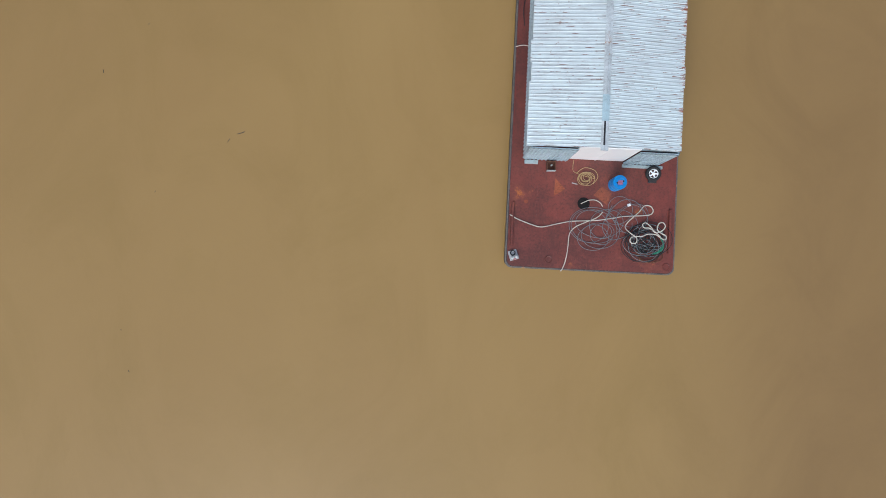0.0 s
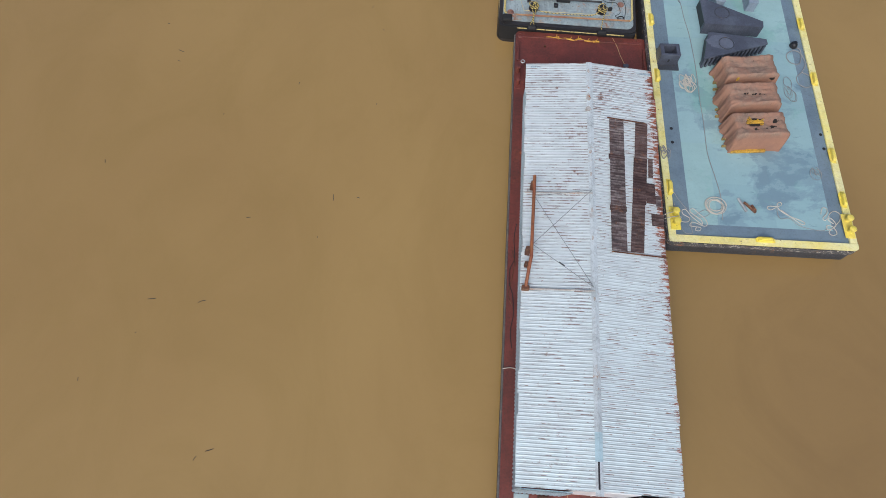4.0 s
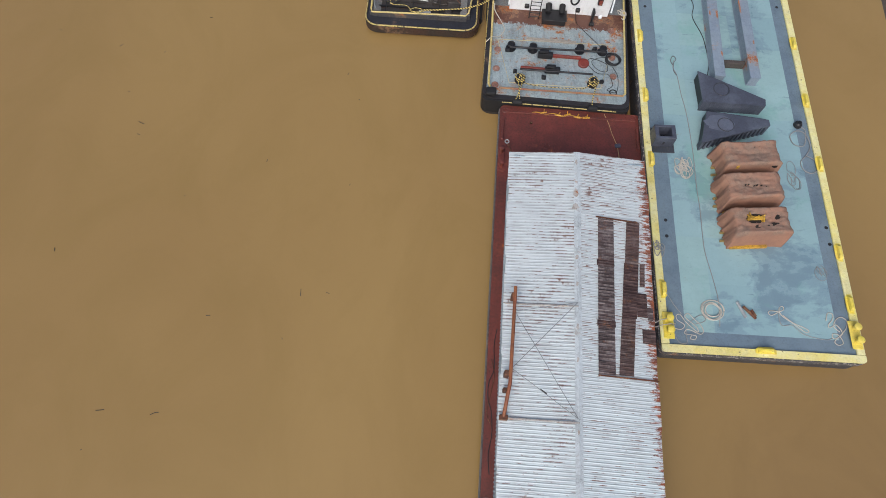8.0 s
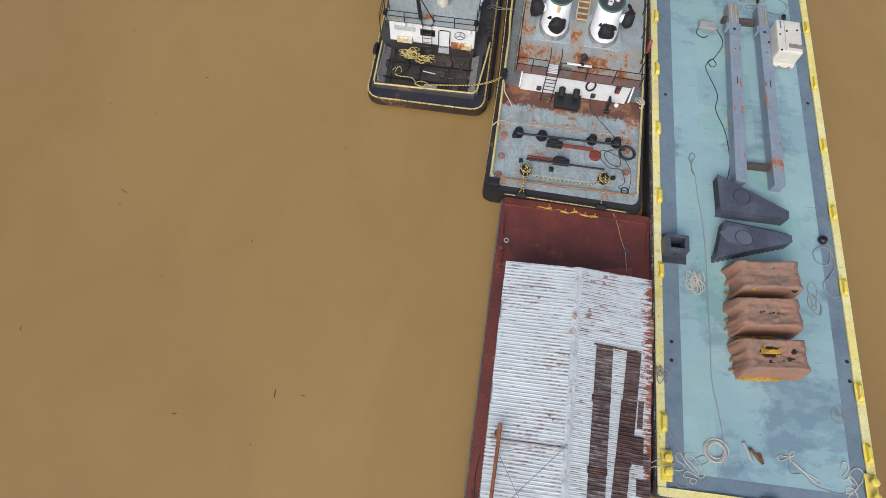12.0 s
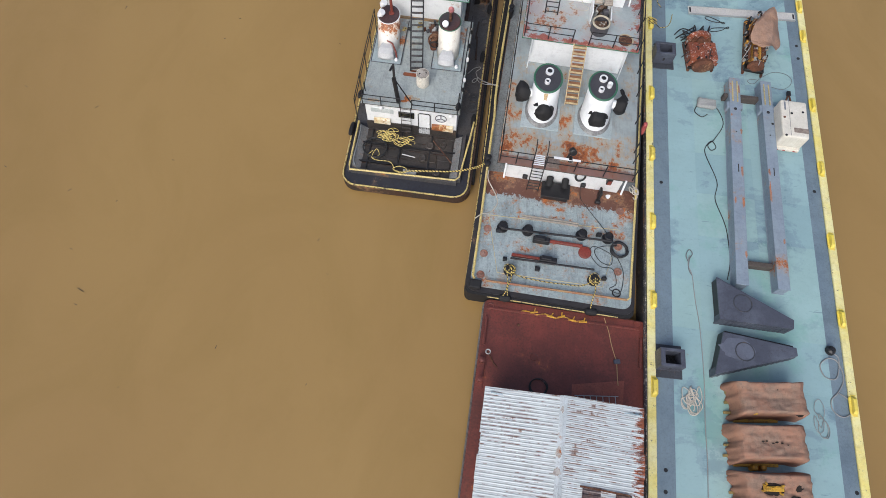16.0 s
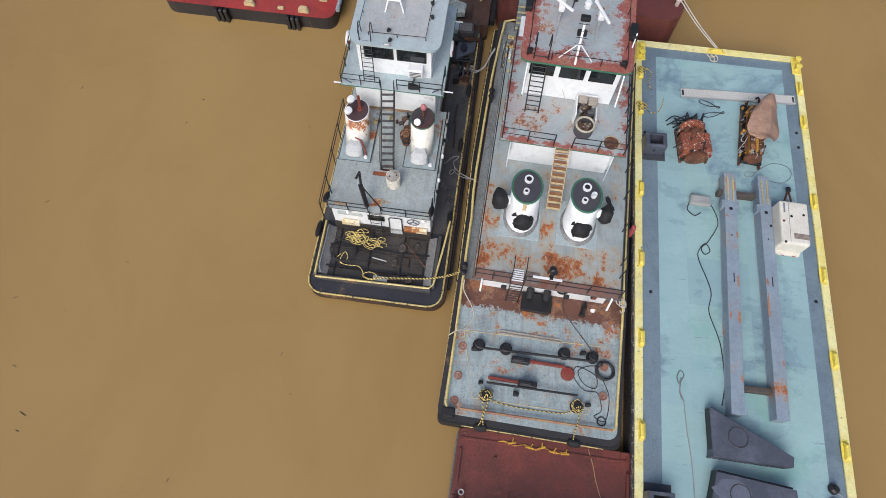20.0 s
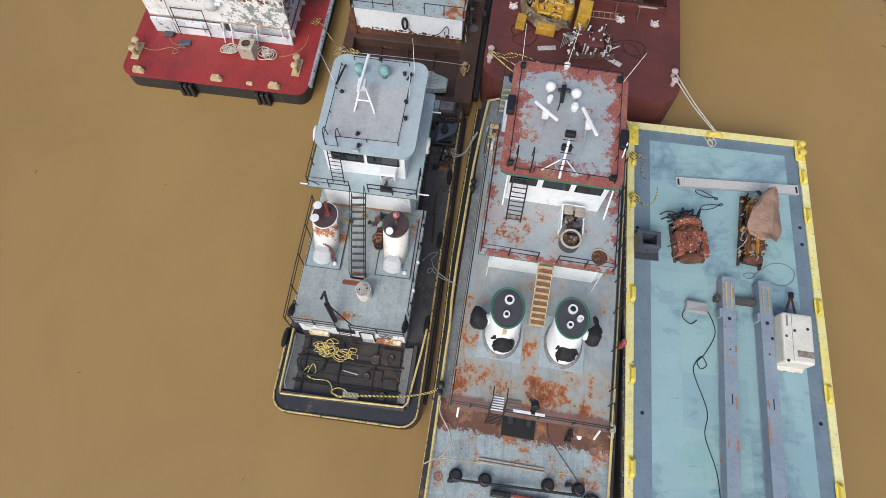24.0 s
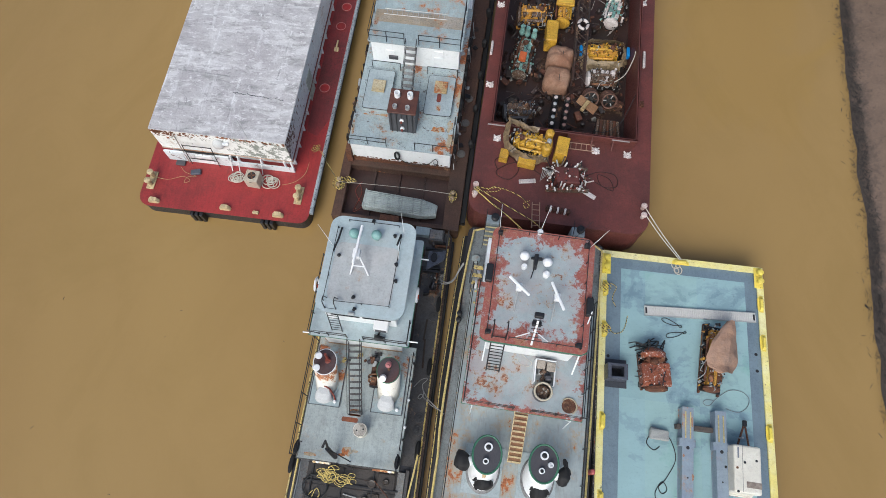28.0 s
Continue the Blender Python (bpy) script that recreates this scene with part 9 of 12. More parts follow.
cooler = part("air_conditioner", box(B(), 3.42, 4.1, 9.5, 9.95, E3 + 0.45, E3 + 0.98, 0.03), WHITE_GLOSS, tug, "white window air conditioner")
for i in range(4):
    part("slat", box(B(), 3.5, 4.02, 9.485, 9.5, E3 + 0.52 + 0.1 * i, E3 + 0.56 + 0.1 * i), DARK_GREY, cooler)
part("cooler_bracket", rod(B(), (3.6, 9.4, E3 + 0.05), (3.75, 9.7, E3 + 0.45), 0.05, 6), BLACK_STEEL, tug)
part("bench", crumple(box(B(), 3.45, 3.95, 9.2, 9.4, E3, E3 + 0.25, 0.04), 0.06, 3, 6), BLACK_STEEL, tug)
for x, y, s in ((0.2, 11.5, -1), (5.2, 11.6, 1)):
    part("life_ring", sweep(B(), [(x, y + 0.33 * math.cos(a), E3 + 0.3 + 0.33 * math.sin(a)) for a in (2 * math.pi * i / 18 for i in range(18))], 0.06, 6, closed=True), WHITE_GLOSS, tug, "white life ring with red bands")
    part("red_band", box(B(), x - 0.07, x + 0.07, y - 0.12, y + 0.12, E3 - 0.12, E3 + 0.05, 0.03), painted("orange_red_band", (0.6, 0.08, 0.03), (0.5, 0.07, 0.03)), tug, "orange-red band")

for x0, x1, y in ((-0.05, 0.3, 9.14), (5.1, 5.55, 9.33), (5.1, 5.5, 13.6)):
    part("stub_pipe", rod(B(), (x0, y, E3 - 0.02), (x1, y, E3 - 0.02), 0.035, 8), WHITE_GLOSS, tug, "white stub pipe at the deck edge")
for s in (-1, 1):
    part("rail_brace", rod(B(), (2.7 + s * 1.9, 9.14, E3 + 0.05), (2.7 + s * 2.3, 9.14, E3 + 0.38), 0.02, 5), BLACK_STEEL, tug)
# gear stowed along the foot of the second storey
GEAR = (BLACK_STEEL, RUSTY, GALV, YELLOW_TRIM, DARK_GREY)
rnd = random.Random(313)
for i in range(16):
    x = rnd.choice((rnd.uniform(1.9, 2.35), rnd.uniform(3.2, 3.75), rnd.uniform(1.9, 3.75)))
    s, y = rnd.uniform(0.06, 0.16), rnd.uniform(8.25, 8.98)
    part("stowed_gear", box(B(), -s, s, -s * 0.6, s * 0.6, 0, rnd.uniform(0.08, 0.4), 0.015, pose(x, y, E2 + 0.005, 0, 0, rnd.uniform(0, 90))), GEAR[i % 5], tug)
part("hose_reel", ring(ring(B(), 0, 0, 0.1, 0.26, 0.05, 20, 6), 0, 0, 0.3, 0.26, 0.05, 20, 6, None), RUSTY, tug, "rusty hose reel").matrix_basis = pose(3.55, 7.75, E2 + 0.3, 70, 0, 10)
for x, y, l, d in ((5.72, 9.6, 1.6, 3), (5.62, 10.9, 1.2, -2), (0.25, 12.2, 2.0, 0), (0.3, 10.4, 1.3, 2)):
    part("stowed_bar", box(B(), -0.05, 0.05, -l / 2, l / 2, 0.0, 0.1, 0.01, pose(x, y, 0.0, 0, 0, d)), HULL_BROWN, tug)
for y in (4.9, 5.5, 6.8, 7.7, 8.6):
    part("rail_float", lathe(B(), [(0.04, -0.16), (0.07, -0.1), (0.07, 0.1), (0.04, 0.16)], 10, pose(5.42, y, E2 + 0.1, 8, 0, 0)), WHITE_GLOSS if y in (5.5, 6.8) else BLACK_STEEL, tug)
# side deck fittings and stern
for y in (5.6, 6.25, 11.7):
    part("deck_hatch", lathe(B(), [(0.26, 0), (0.26, 0.06), (0.2, 0.07), (0.18, 0.04), (0.08, 0.05), (0.06, 0.1)], 20, Matrix.Translation((5.95, y, 0))), plain("worn_grey_hatch", (0.062, 0.062, 0.066), 0.6, vary=0.4), tug, "round deck hatch")
for x, y in ((6.1, 4.6), (6.12, 8.9), (6.15, 12.4), (-0.12, 3.2)):
    part("side_fender", lathe(B(), [(0.02, -0.5), (0.09, -0.42), (0.13, -0.2), (0.13, 0.2), (0.09, 0.42), (0.02, 0.5)], 10, pose(x, y, 0.22, 78, 0, 0)), RUBBER, tug, "black rubber side fender")
part("stern_locker", box(B(), 5.1, 5.95, 16.0, 16.7, 0, 0.6, 0.04), DARK_DECK, tug, "dark stern locker")
part("locker_lid", box(box(B(), 5.15, 5.85, 16.1, 16.65, 0.6, 0.66, 0.02), 5.42, 5.62, 16.3, 16.5, 0.66, 0.74, 0.03), painted("worn_zinc_lid", (0.20, 0.20, 0.20), (0.12, 0.10, 0.09), rust=0.45, rough=0.6), tug, "grey lid with a rusty knob")
part("winch_plate", slab(B(), [(5.2, 14.25), (6.12, 14.95), (6.18, 15.55), (5.2, 15.4)], 0.3, 0.42), SLATE, tug, "slate-grey plate over the stern winch")
part("winch_hatch", loft(B(), [oval(5.55, 15.05, 0.2, 0.3, 0.42), oval(5.55, 15.05, 0.17, 0.26, 0.5)]), BLACK_STEEL, tug)
for y0, y1 in ((14.2, 14.32), (15.55, 15.66)):
    part("plate_frame", box(B(), 5.0, 6.2, y0, y1, 0.0, 0.34, 0.01), BLACK_STEEL, tug)
for x, y in ((5.55, 14.0), (5.75, 13.98)):
    part("deck_eye", lathe(B(), [(0.05, 0), (0.06, 0.05), (0.03, 0.08)], 10, Matrix.Translation((x, y, 0))), WHITE_GLOSS, tug)
rnd = random.Random(515)
for i in range(22):
    y, l, s = 12.9 + 0.17 * i, rnd.uniform(0.2, 0.9), rnd.uniform(0.02, 0.05)
    part("stowed_bar", box(B(), -l / 2, l / 2, -s, s, 0, rnd.uniform(0.06, 0.5), 0.008, pose(5.6 + rnd.uniform(-0.3, 0.35), y, 0.0, 0, rnd.uniform(-6, 6), rnd.choice((0, 90, 80, 12)) + rnd.uniform(-8, 8))), (BLACK_STEEL, HULL_BROWN, RUSTY, DARK_GREY, BLACK_STEEL)[i % 5], tug)
part("stern_post", rod(B(), (6.15, 14.9, 0), (6.2, 16.6, 1.0), 0.035, 6), BLACK_STEEL, tug)
part("stern_frame", box(box(B(), 1.0, 5.0, 15.2, 15.35, 0, 0.8, 0.02), 1.0, 1.15, 15.3, 16.5, 0, 0.7, 0.02), HULL_BROWN, tug)

barrel("white_barrel", P1 @ pose(3.37, 5.05, E2), "off-white plastic barrel with a grimy top on the upper deck", 0.32, 0.78, painted("grimy_white_plastic", (0.74, 0.71, 0.62), (0.68, 0.63, 0.53), rough=0.5), painted("grimy_lid", (0.45, 0.42, 0.37), (0.2, 0.17, 0.14), rough=0.6, patch=0.5, size=6))
rope("yellow_rope", P1, tangle_points(1.85, 2.93, 0.66, 11, 61, 0.75, 0.45), 0.019, ROPE_STRAW, "heap of yellow rope against the deckhouse")
rope("yellow_rope", P1, tangle_points(2.78, 2.82, 0.66, 5, 62, 0.6, 0.3), 0.019, ROPE_STRAW, "loops of yellow rope on the locker")
rope("yellow_rope", P1, [(1.2, 2.1, 0.15), (1.0, 1.8, 0.15), (1.3, 1.65, 0.15), (1.55, 1.9, 0.15), (1.35, 2.2, 0.15), (1.2, 1.7, 0.15), (1.5, 1.55, 0.15), (2.1, 1.55, 0.15), (2.35, 1.35, 0.15), (2.5, 1.05, 0.25), (2.9, 0.95, 0.3), (3.1, 1.15, 0.3), (2.7, 1.3, 0.25), (2.4, 1.1, 0.25), (2.8, 0.9, 0.3), (3.3, 1.05, 0.35)], 0.024, ROPE_STRAW, "yellow rope lying over the bow well")
rope("yellow_rope", P1, [(3.2, 1.05, 0.4), (4.3, 1.15, 0.42), (5.6, 1.3, 0.5), (6.6, 1.55, 0.75), (7.05, 1.75, 1.0)], 0.022, ROPE_YELLOW, "yellow-black rope stretched to the next boat")
rope("yellow_rope", P1, [(3.3, 0.98, 0.4), (4.4, 1.12, 0.42), (5.6, 1.27, 0.48), (6.6, 1.5, 0.7), (7.05, 1.68, 1.0)], 0.022, ROPE_YELLOW, "second yellow-black rope to the next boat")
rope("black_hose", P1, coil_points(1.25, 2.25, 0.62, 0.6, 2.5, 5, 0.15, 0.95, 0.06, 20), 0.03, CABLE_BLACK, "wide ring of black hose in the bow well", 2)
rope("anchor_chain", P1, [(0.4, 3.3, 0.55), (0.42, 2.6, 0.55), (0.4, 1.9, 0.55), (0.38, 1.2, 0.5), (0.5, 0.95, 0.4)], 0.045, CABLE_GREY, "dark chain along the bow bulwark", category="chain")
rope("white_rope", P1, [(5.44, 7.77, 0.04), (5.62, 8.02, 0.04), (5.78, 8.2, 0.04), (6.05, 8.32, 0.04), (6.08, 8.2, 0.04), (5.88, 7.95, 0.04), (5.95, 7.7, 0.04), (6.01, 7.42, 0.06), (5.85, 7.2, 0.06), (5.74, 7.28, 0.06), (5.9, 7.45, 0.1), (6.1, 7.2, 0.2)], 0.022, ROPE_GREY, "grey-white rope lying in loops on the side deck")
for k in range(5):
    rope("white_rope", P1, [(5.95 + 0.05 * k, 14.4, 0.12), (6.0 + 0.05 * k, 14.1, 0.06), (5.85 + 0.07 * k, 13.85 - 0.03 * k, 0.05), (5.77 + 0.11 * k, 13.4 + 0.05 * k, 0.04)], 0.018, ROPE_GREY, "frayed pale rope strands on the side deck")
rope("white_rope", P1, [(6.0, 7.6, 0.05), (6.3, 7.2, 0.3), (6.8, 6.8, 0.6), (7.2, 6.5, 0.9)], 0.03, ROPE_GREY, "grey rope across the gap between the boats")
rope("white_rope", P1, [(6.1, 7.3, 0.05), (6.5, 6.9, 0.4), (7.15, 6.6, 0.9)], 0.022, ROPE_GREY, "second grey rope across the gap")
rope("white_rope", P1, [(6.05, 13.85, 0.2), (6.46, 13.7, 0.3), (6.82, 13.85, 0.6), (7.04, 14.3, 0.9), (7.25, 14.7, 1.1)], 0.032, ROPE_GREY, "thick pale rope to the large pushboat")
rope("white_rope", P1, [(6.0, 13.7, 0.2), (6.4, 13.6, 0.3), (6.8, 13.75, 0.6), (7.06, 14.25, 0.9), (7.28, 14.65, 1.1)], 0.032, ROPE_GREY, "thick pale mooring rope")


# ---- moored pushboat behind the small one ----
SIDE_RUST = painted("rust_brown_trodden_deck", (0.095, 0.047, 0.030), (0.065, 0.036, 0.026), rust=0.22, rough=0.6, dirt=0.3, streak=0.35, halo=(0.16, 0.10, 0.06))
WELL_RUST = painted("dark_maroon_well_steel", (0.042, 0.020, 0.017), (0.062, 0.029, 0.022), rust=0.08, rough=0.4, dirt=0.3, streak=0.3, halo=(0.08, 0.04, 0.03))
old = thing("moored_pushboat", P4, "grey and white pushboat with a dark box stack and rusty well", "pushboat")
F2, F3 = 1.9, 3.85
part("hull", slab(B(), rounded(0, 7.45, -0.45, 26, 0.15, 0.15, 0.3, 0.3), -2.0, -0.9), HULL_BROWN, old, "rust-brown hull side")
for x0, x1, y0, y1 in ((0.0, 0.55, -0.45, 26), (6.5, 7.45, -0.45, 26), (0.55, 6.5, 3.0, 26), (0.55, 6.5, -0.45, -0.2)):
    part("side_deck", box(B(), x0, x1, y0, y1, -0.9, 0.0, 0.02), SIDE_RUST, old, "rusty brown side deck")
part("well_floor", box(B(), 0.55, 6.5, -0.2, 3.0, -0.9, -0.6), WELL_RUST, old, "dark rusty well floor")
for x in (2.0, 3.5, 5.0):
    part("well_frame", box(B(), x, x + 0.08, -0.2, 3.0, -0.6, -0.45), WELL_RUST, old)
# Added black strip that fills the east gap with shade-dark colour.
part("gap_shade_strip", box(B(), 7.45, 7.78, 0.2, 25.5, -0.7, -0.25, 0.05), RUBBER, old, "black strip added to stand for shade between hulls")
part("deckhouse", box(B(), 0.62, 6.45, 3.4, 25, 0, F2 - 0.04, 0.02), WHITE_PAINT, old, "white deckhouse wall")
part("rusty_base", box(box(B(), 0.6, 6.47, 3.36, 3.42, 0.0, 0.34), 0.3, 0.64, 3.2, 4.8, 0.0, 1.2), RUST_DECK, old, "rusty flaking base of the wall")
part("upper_deck", slab(B(), rounded(0.52, 6.55, 3.32, 14, 0.05), F2 - 0.04, F2), painted("grey_deck_rust_spots", (0.43, 0.505, 0.52), (0.36, 0.43, 0.445), rust=0.55, rough=0.5, dirt=0.2, streak=0.2, rust_band=("X", 5.0, 6.6, 0.045), chip=(0.10, 0.09, 0.09), chips=0.24, halo=(0.34, 0.27, 0.19)), old, "pale grey upper deck with rust spots")
for x0, x1, y0, y1, sx, sy in ((0.95, 2.5, 5.65, 8.4, 1.7, 7.2), (4.55, 6.15, 5.7, 8.45, 5.35, 7.6)):
    hatch = part("raised_hatch", slab(B(), rounded(x0, x1, y0, y1, 0.14), F2, F2 + 0.28), painted("blue_grey_hatch_paint", (0.40, 0.47, 0.49), (0.34, 0.40, 0.42), rust=0.35, rough=0.5, dirt=0.12, streak=0.15), old, "raised grey hatch")
    part("hatch_edge", sweep(B(), [(x, y, F2 + 0.26) for x, y in rounded(x0, x1, y0, y1, 0.14)], 0.025, 5, closed=True), BLACK_STEEL, hatch)
    part("vent_lid", box(B(), sx - 0.38, sx + 0.38, sy - 0.4, sy + 0.4, F2 + 0.28, F2 + 0.42, 0.02), painted("ochre_rusty_lid" if sx < 3 else "rust_eaten_lid", (0.56, 0.50, 0.34), (0.48, 0.34, 0.14), rust=0.5 if sx < 3 else 0.95, size=1.6), hatch, "ochre rusty vent lid")
part("drip", slab(B(), rounded(5.2, 5.45, 6.6, 7.2, 0.1), F2 + 0.282, F2 + 0.287), RED_STEEL, old, "red drip mark")
box_stack = part("box_stack", slab(B(), [(2.8, 4.5), (4.3, 4.5), (4.3, 6.0), (2.8, 6.0)], F2, 3.75), DARK_GREY, old, "dark grey box stack")
part("cap", box(B(), 2.75, 4.35, 4.45, 6.05, 3.75, 3.85, 0.02), painted("rust_brown_cap", (0.075, 0.03, 0.024), (0.12, 0.045, 0.03), rust=0.25), box_stack, "rust-brown cap plate")
for i in range(5):
    part("rib", box(B(), 2.92 + 0.3 * i, 2.97 + 0.3 * i, 4.46, 4.5, F2, 3.75), BLACK_STEEL, box_stack)
for x, y, r, h in ((3.17, 5.55, 0.17, 0.35), (3.9, 5.55, 0.17, 0.35), (3.15, 4.8, 0.13, 0.2), (3.85, 4.8, 0.13, 0.2)):
    part("exhaust", lathe(B(), [(r, 3.85), (r, 3.85 + h), (r * 0.7, 3.85 + h), (r * 0.6, 3.9)], 14, Matrix.Translation((x, y, 0))), WHITE_GLOSS if h > 0.3 else GALV, box_stack, "white exhaust cowl")
for z in (2.4, 3.2):
    part("lamp", lathe(B(), [(0.1, 0), (0.13, 0.1), (0.06, 0.16)], 12, pose(3.55, 4.48, z, 90, 0, 0)), WHITE_GLOSS, box_stack, "lamp with a red lens")
    part("lens", lathe(B(), [(0.07, 0), (0.07, 0.1)], 10, pose(3.55, 4.34, z, 90, 0, 0)), RED_STEEL, box_stack)
guard_rail(old, [(0.6, 5.4, F2), (0.6, 3.42, F2), (2.75, 3.42, F2)], 0.75, 1.1)
guard_rail(old, [(4.4, 3.42, F2), (6.48, 3.42, F2), (6.48, 5.4, F2)], 0.75, 1.1, (1.0,))
rnd = random.Random(717)
for i in range(26):
    y = 4.0 + 0.62 * (i // 2) + rnd.uniform(-0.2, 0.2)
    x = 0.42 if i % 2 else 6.66
    h = rnd.uniform(0.5, 0.95)
    part("hung_fender", crumple(box(B(), x - 0.07, x + 0.07, y - rnd.uniform(0.06, 0.2), y + rnd.uniform(0.08, 0.25), F2 - h, F2 + rnd.uniform(-0.1, 0.15), 0.05), 0.1, 3.5, i), GALV if i % 9 == 4 else (RUBBER, OILY, RUBBER, HULL_BROWN)[i % 4], old, "black rubber fender hung on the deck edge")
for i in range(14):
    y = 4.3 + 0.75 * i + rnd.uniform(-0.25, 0.25)
    s = rnd.uniform(0.1, 0.24)
    part("deck_gear", crumple(box(B(), -s * 0.8, s * 0.8, -s * 0.7, s * 0.9, 0, rnd.uniform(0.03, 0.12), 0.03, pose(6.85 + rnd.uniform(-0.12, 0.12), y, 0.0, 0, 0, rnd.uniform(0, 90))), 0.06, 3, i), (SIDE_RUST, OILY, GALV, HULL_BROWN, SIDE_RUST)[i % 5], old)
for x, y, rx, ry in ((6.35, 4.2, 0.18, 0.5), (6.2, 5.2, 0.16, 0.35), (6.45, 7.2, 0.1, 0.7), (0.62, 4.4, 0.1, 0.4), (5.6, 4.9, 0.35, 0.2), (2.2, 5.45, 0.5, 0.07), (1.3, 5.4, 0.25, 0.06), (5.4, 6.2, 0.16, 0.22)):
    part("rust_patch", slab(B(), blotch(x, y, rx, ry, x + y, 16, 0.8), F2 + 0.001 if y < 5.6 or x > 6.3 else F2 + 0.281, F2 + 0.004 if y < 5.6 or x > 6.3 else F2 + 0.284), painted("tan_orange_rust_stain", (0.40, 0.43, 0.41), (0.42, 0.31, 0.17), rust=0.85, rough=0.6, size=3, dirt=0.2, halo=(0.43, 0.31, 0.15)), old, "tan and orange rust stain")
part("second_house", box(B(), 1.0, 6.2, 9.2, 24, F2, F3, 0.02), WHITE_PAINT, old, "white second-storey wall")
for x, z in ((2.1, 2.75), (5.0, 3.1), (5.0, 2.55)):
    part("port", box(B(), x - 0.28, x + 0.28, 9.14, 9.2, z, z + 0.36, 0.04), WHITE_PAINT, old, "white covered port")
part("vent_grille", box(B(), 2.0, 2.55, 9.1, 9.2, 2.35, 2.65, 0.02), DARK_GREY, old, "dark vent grille")
part("second_deck", slab(B(), rounded(0.85, 6.35, 9.0, 24, 0.1), F3, F3 + 0.05), GREY_DECK, old, "grey second deck")
stairs(old, (3.42, 6.6, F2 + 0.05), (3.42, 9.05, F3), 0.62, 9, BLACK_STEEL, painted("grimy_grey_tread", (0.30, 0.31, 0.31), (0.18, 0.17, 0.16), rust=0.3, size=3), name="deck_stairs", rail=0.6)
guard_rail(old, [(0.95, 12, F3 + 0.05), (0.95, 9.1, F3 + 0.05), (3.0, 9.1, F3 + 0.05)], 0.85, 1.0)
guard_rail(old, [(3.85, 9.1, F3 + 0.05), (6.25, 9.1, F3 + 0.05), (6.25, 12, F3 + 0.05)], 0.85, 1.0)
guard_rail(old, [(1.05, 8.7, F2), (2.75, 8.7, F2)], 0.7, 1.7, (1.0,))
guard_rail(old, [(4.4, 8.7, F2), (6.2, 8.7, F2)], 0.7, 1.7, (1.0,))
part("third_house", box(B(), 1.6, 5.6, 14.5, 22, F3 + 0.05, 6.2, 0.03), WHITE_PAINT, old)
part("third_roof", slab(B(), rounded(1.3, 5.9, 14.0, 22.4, 0.4), 6.2, 6.32), PALE_ROOF, old)
part("floor_strake", box(B(), 1.0, 6.2, 10.5, 11.4, F3 + 0.051, F3 + 0.056), painted("worn_rust_strake", (0.38, 0.36, 0.33), (0.34, 0.28, 0.2), rust=0.3), old)
alu = thing("long_ladder", P4 @ pose(1.5, 11.25, F3 + 0.1), "pale aluminium ladder lying on the grey deck", "ladder")
ladder(alu, (0, 0, 0), (3.7, 0.05, 0), 0.4, 12, GALV, 0.022, "rails", Vector((0, 1, 0)))
part("hose_rack", sweep(B(), [(3.35 + 0.13 * math.cos(a), 3.3, 1.15 + 0.4 * math.sin(a)) for a in (2 * math.pi * i / 18 for i in range(18))], 0.06, 6, closed=True), CABLE_BLACK, old, "black hose looped on the white wall")
part("wall_cable", sweep(B(), smooth_line([(3.45, 3.3, 0.9), (3.9, 3.28, 0.5), (4.6, 3.28, 0.42), (5.2, 3.28, 0.7), (5.5, 3.28, 1.2), (5.65, 3.28, 1.3), (5.75, 3.28, 0.9), (5.6, 3.28, 0.5), (5.5, 3.28, 0.9)], 5), 0.022, 5), CABLE_BLACK, old)
for x in (0.12, 6.85):
    for dy in (0, 0.35):
        part("bitt", lathe(B(), [(0.085, 0), (0.085, 0.42), (0.12, 0.45), (0.12, 0.52), (0.05, 0.55)], 14, Matrix.Translation((x, 1.35 + dy, 0))), painted("tan_bitt_paint", (0.48, 0.38, 0.24), (0.30, 0.20, 0.11), rust=0.4, size=5), old, "cream mooring bitt")
for y in (5.0, 7.5, 10.0, 12.5, 15.0):
    for x in (7.52,):
        part("side_fender", crumple(lathe(B(), [(0.08, -0.4), (0.16, -0.3), (0.17, 0.3), (0.08, 0.4)], 10, pose(x, y, 0.6, 10, 0, 0)), 0.05, 2, y, False), RUBBER, old, "black rubber fender")
for y in (4.6, 6.8, 8.6):
    part("deck_hatch", lathe(B(), [(0.26, 0), (0.26, 0.05), (0.2, 0.06), (0.18, 0.03)], 18, Matrix.Translation((7.0, y, 0))), plain("grey_worn_deck_ring", (0.13, 0.125, 0.12), 0.6, vary=0.4), old)
for i in range(30):
    y, l = 3.6 + 0.36 * i, rnd.uniform(0.12, 0.4)
    part("rope_end", rod(B(), (6.62 + rnd.uniform(-0.06, 0.08), y, rnd.uniform(0.5, F2)), (6.72 + rnd.uniform(-0.1, 0.12), y + rnd.uniform(-0.3, 0.3), rnd.uniform(0.02, 0.6)), rnd.uniform(0.012, 0.03), 5), (ROPE_GREY, CABLE_BLACK, GALV, RUBBER)[i % 4], old)

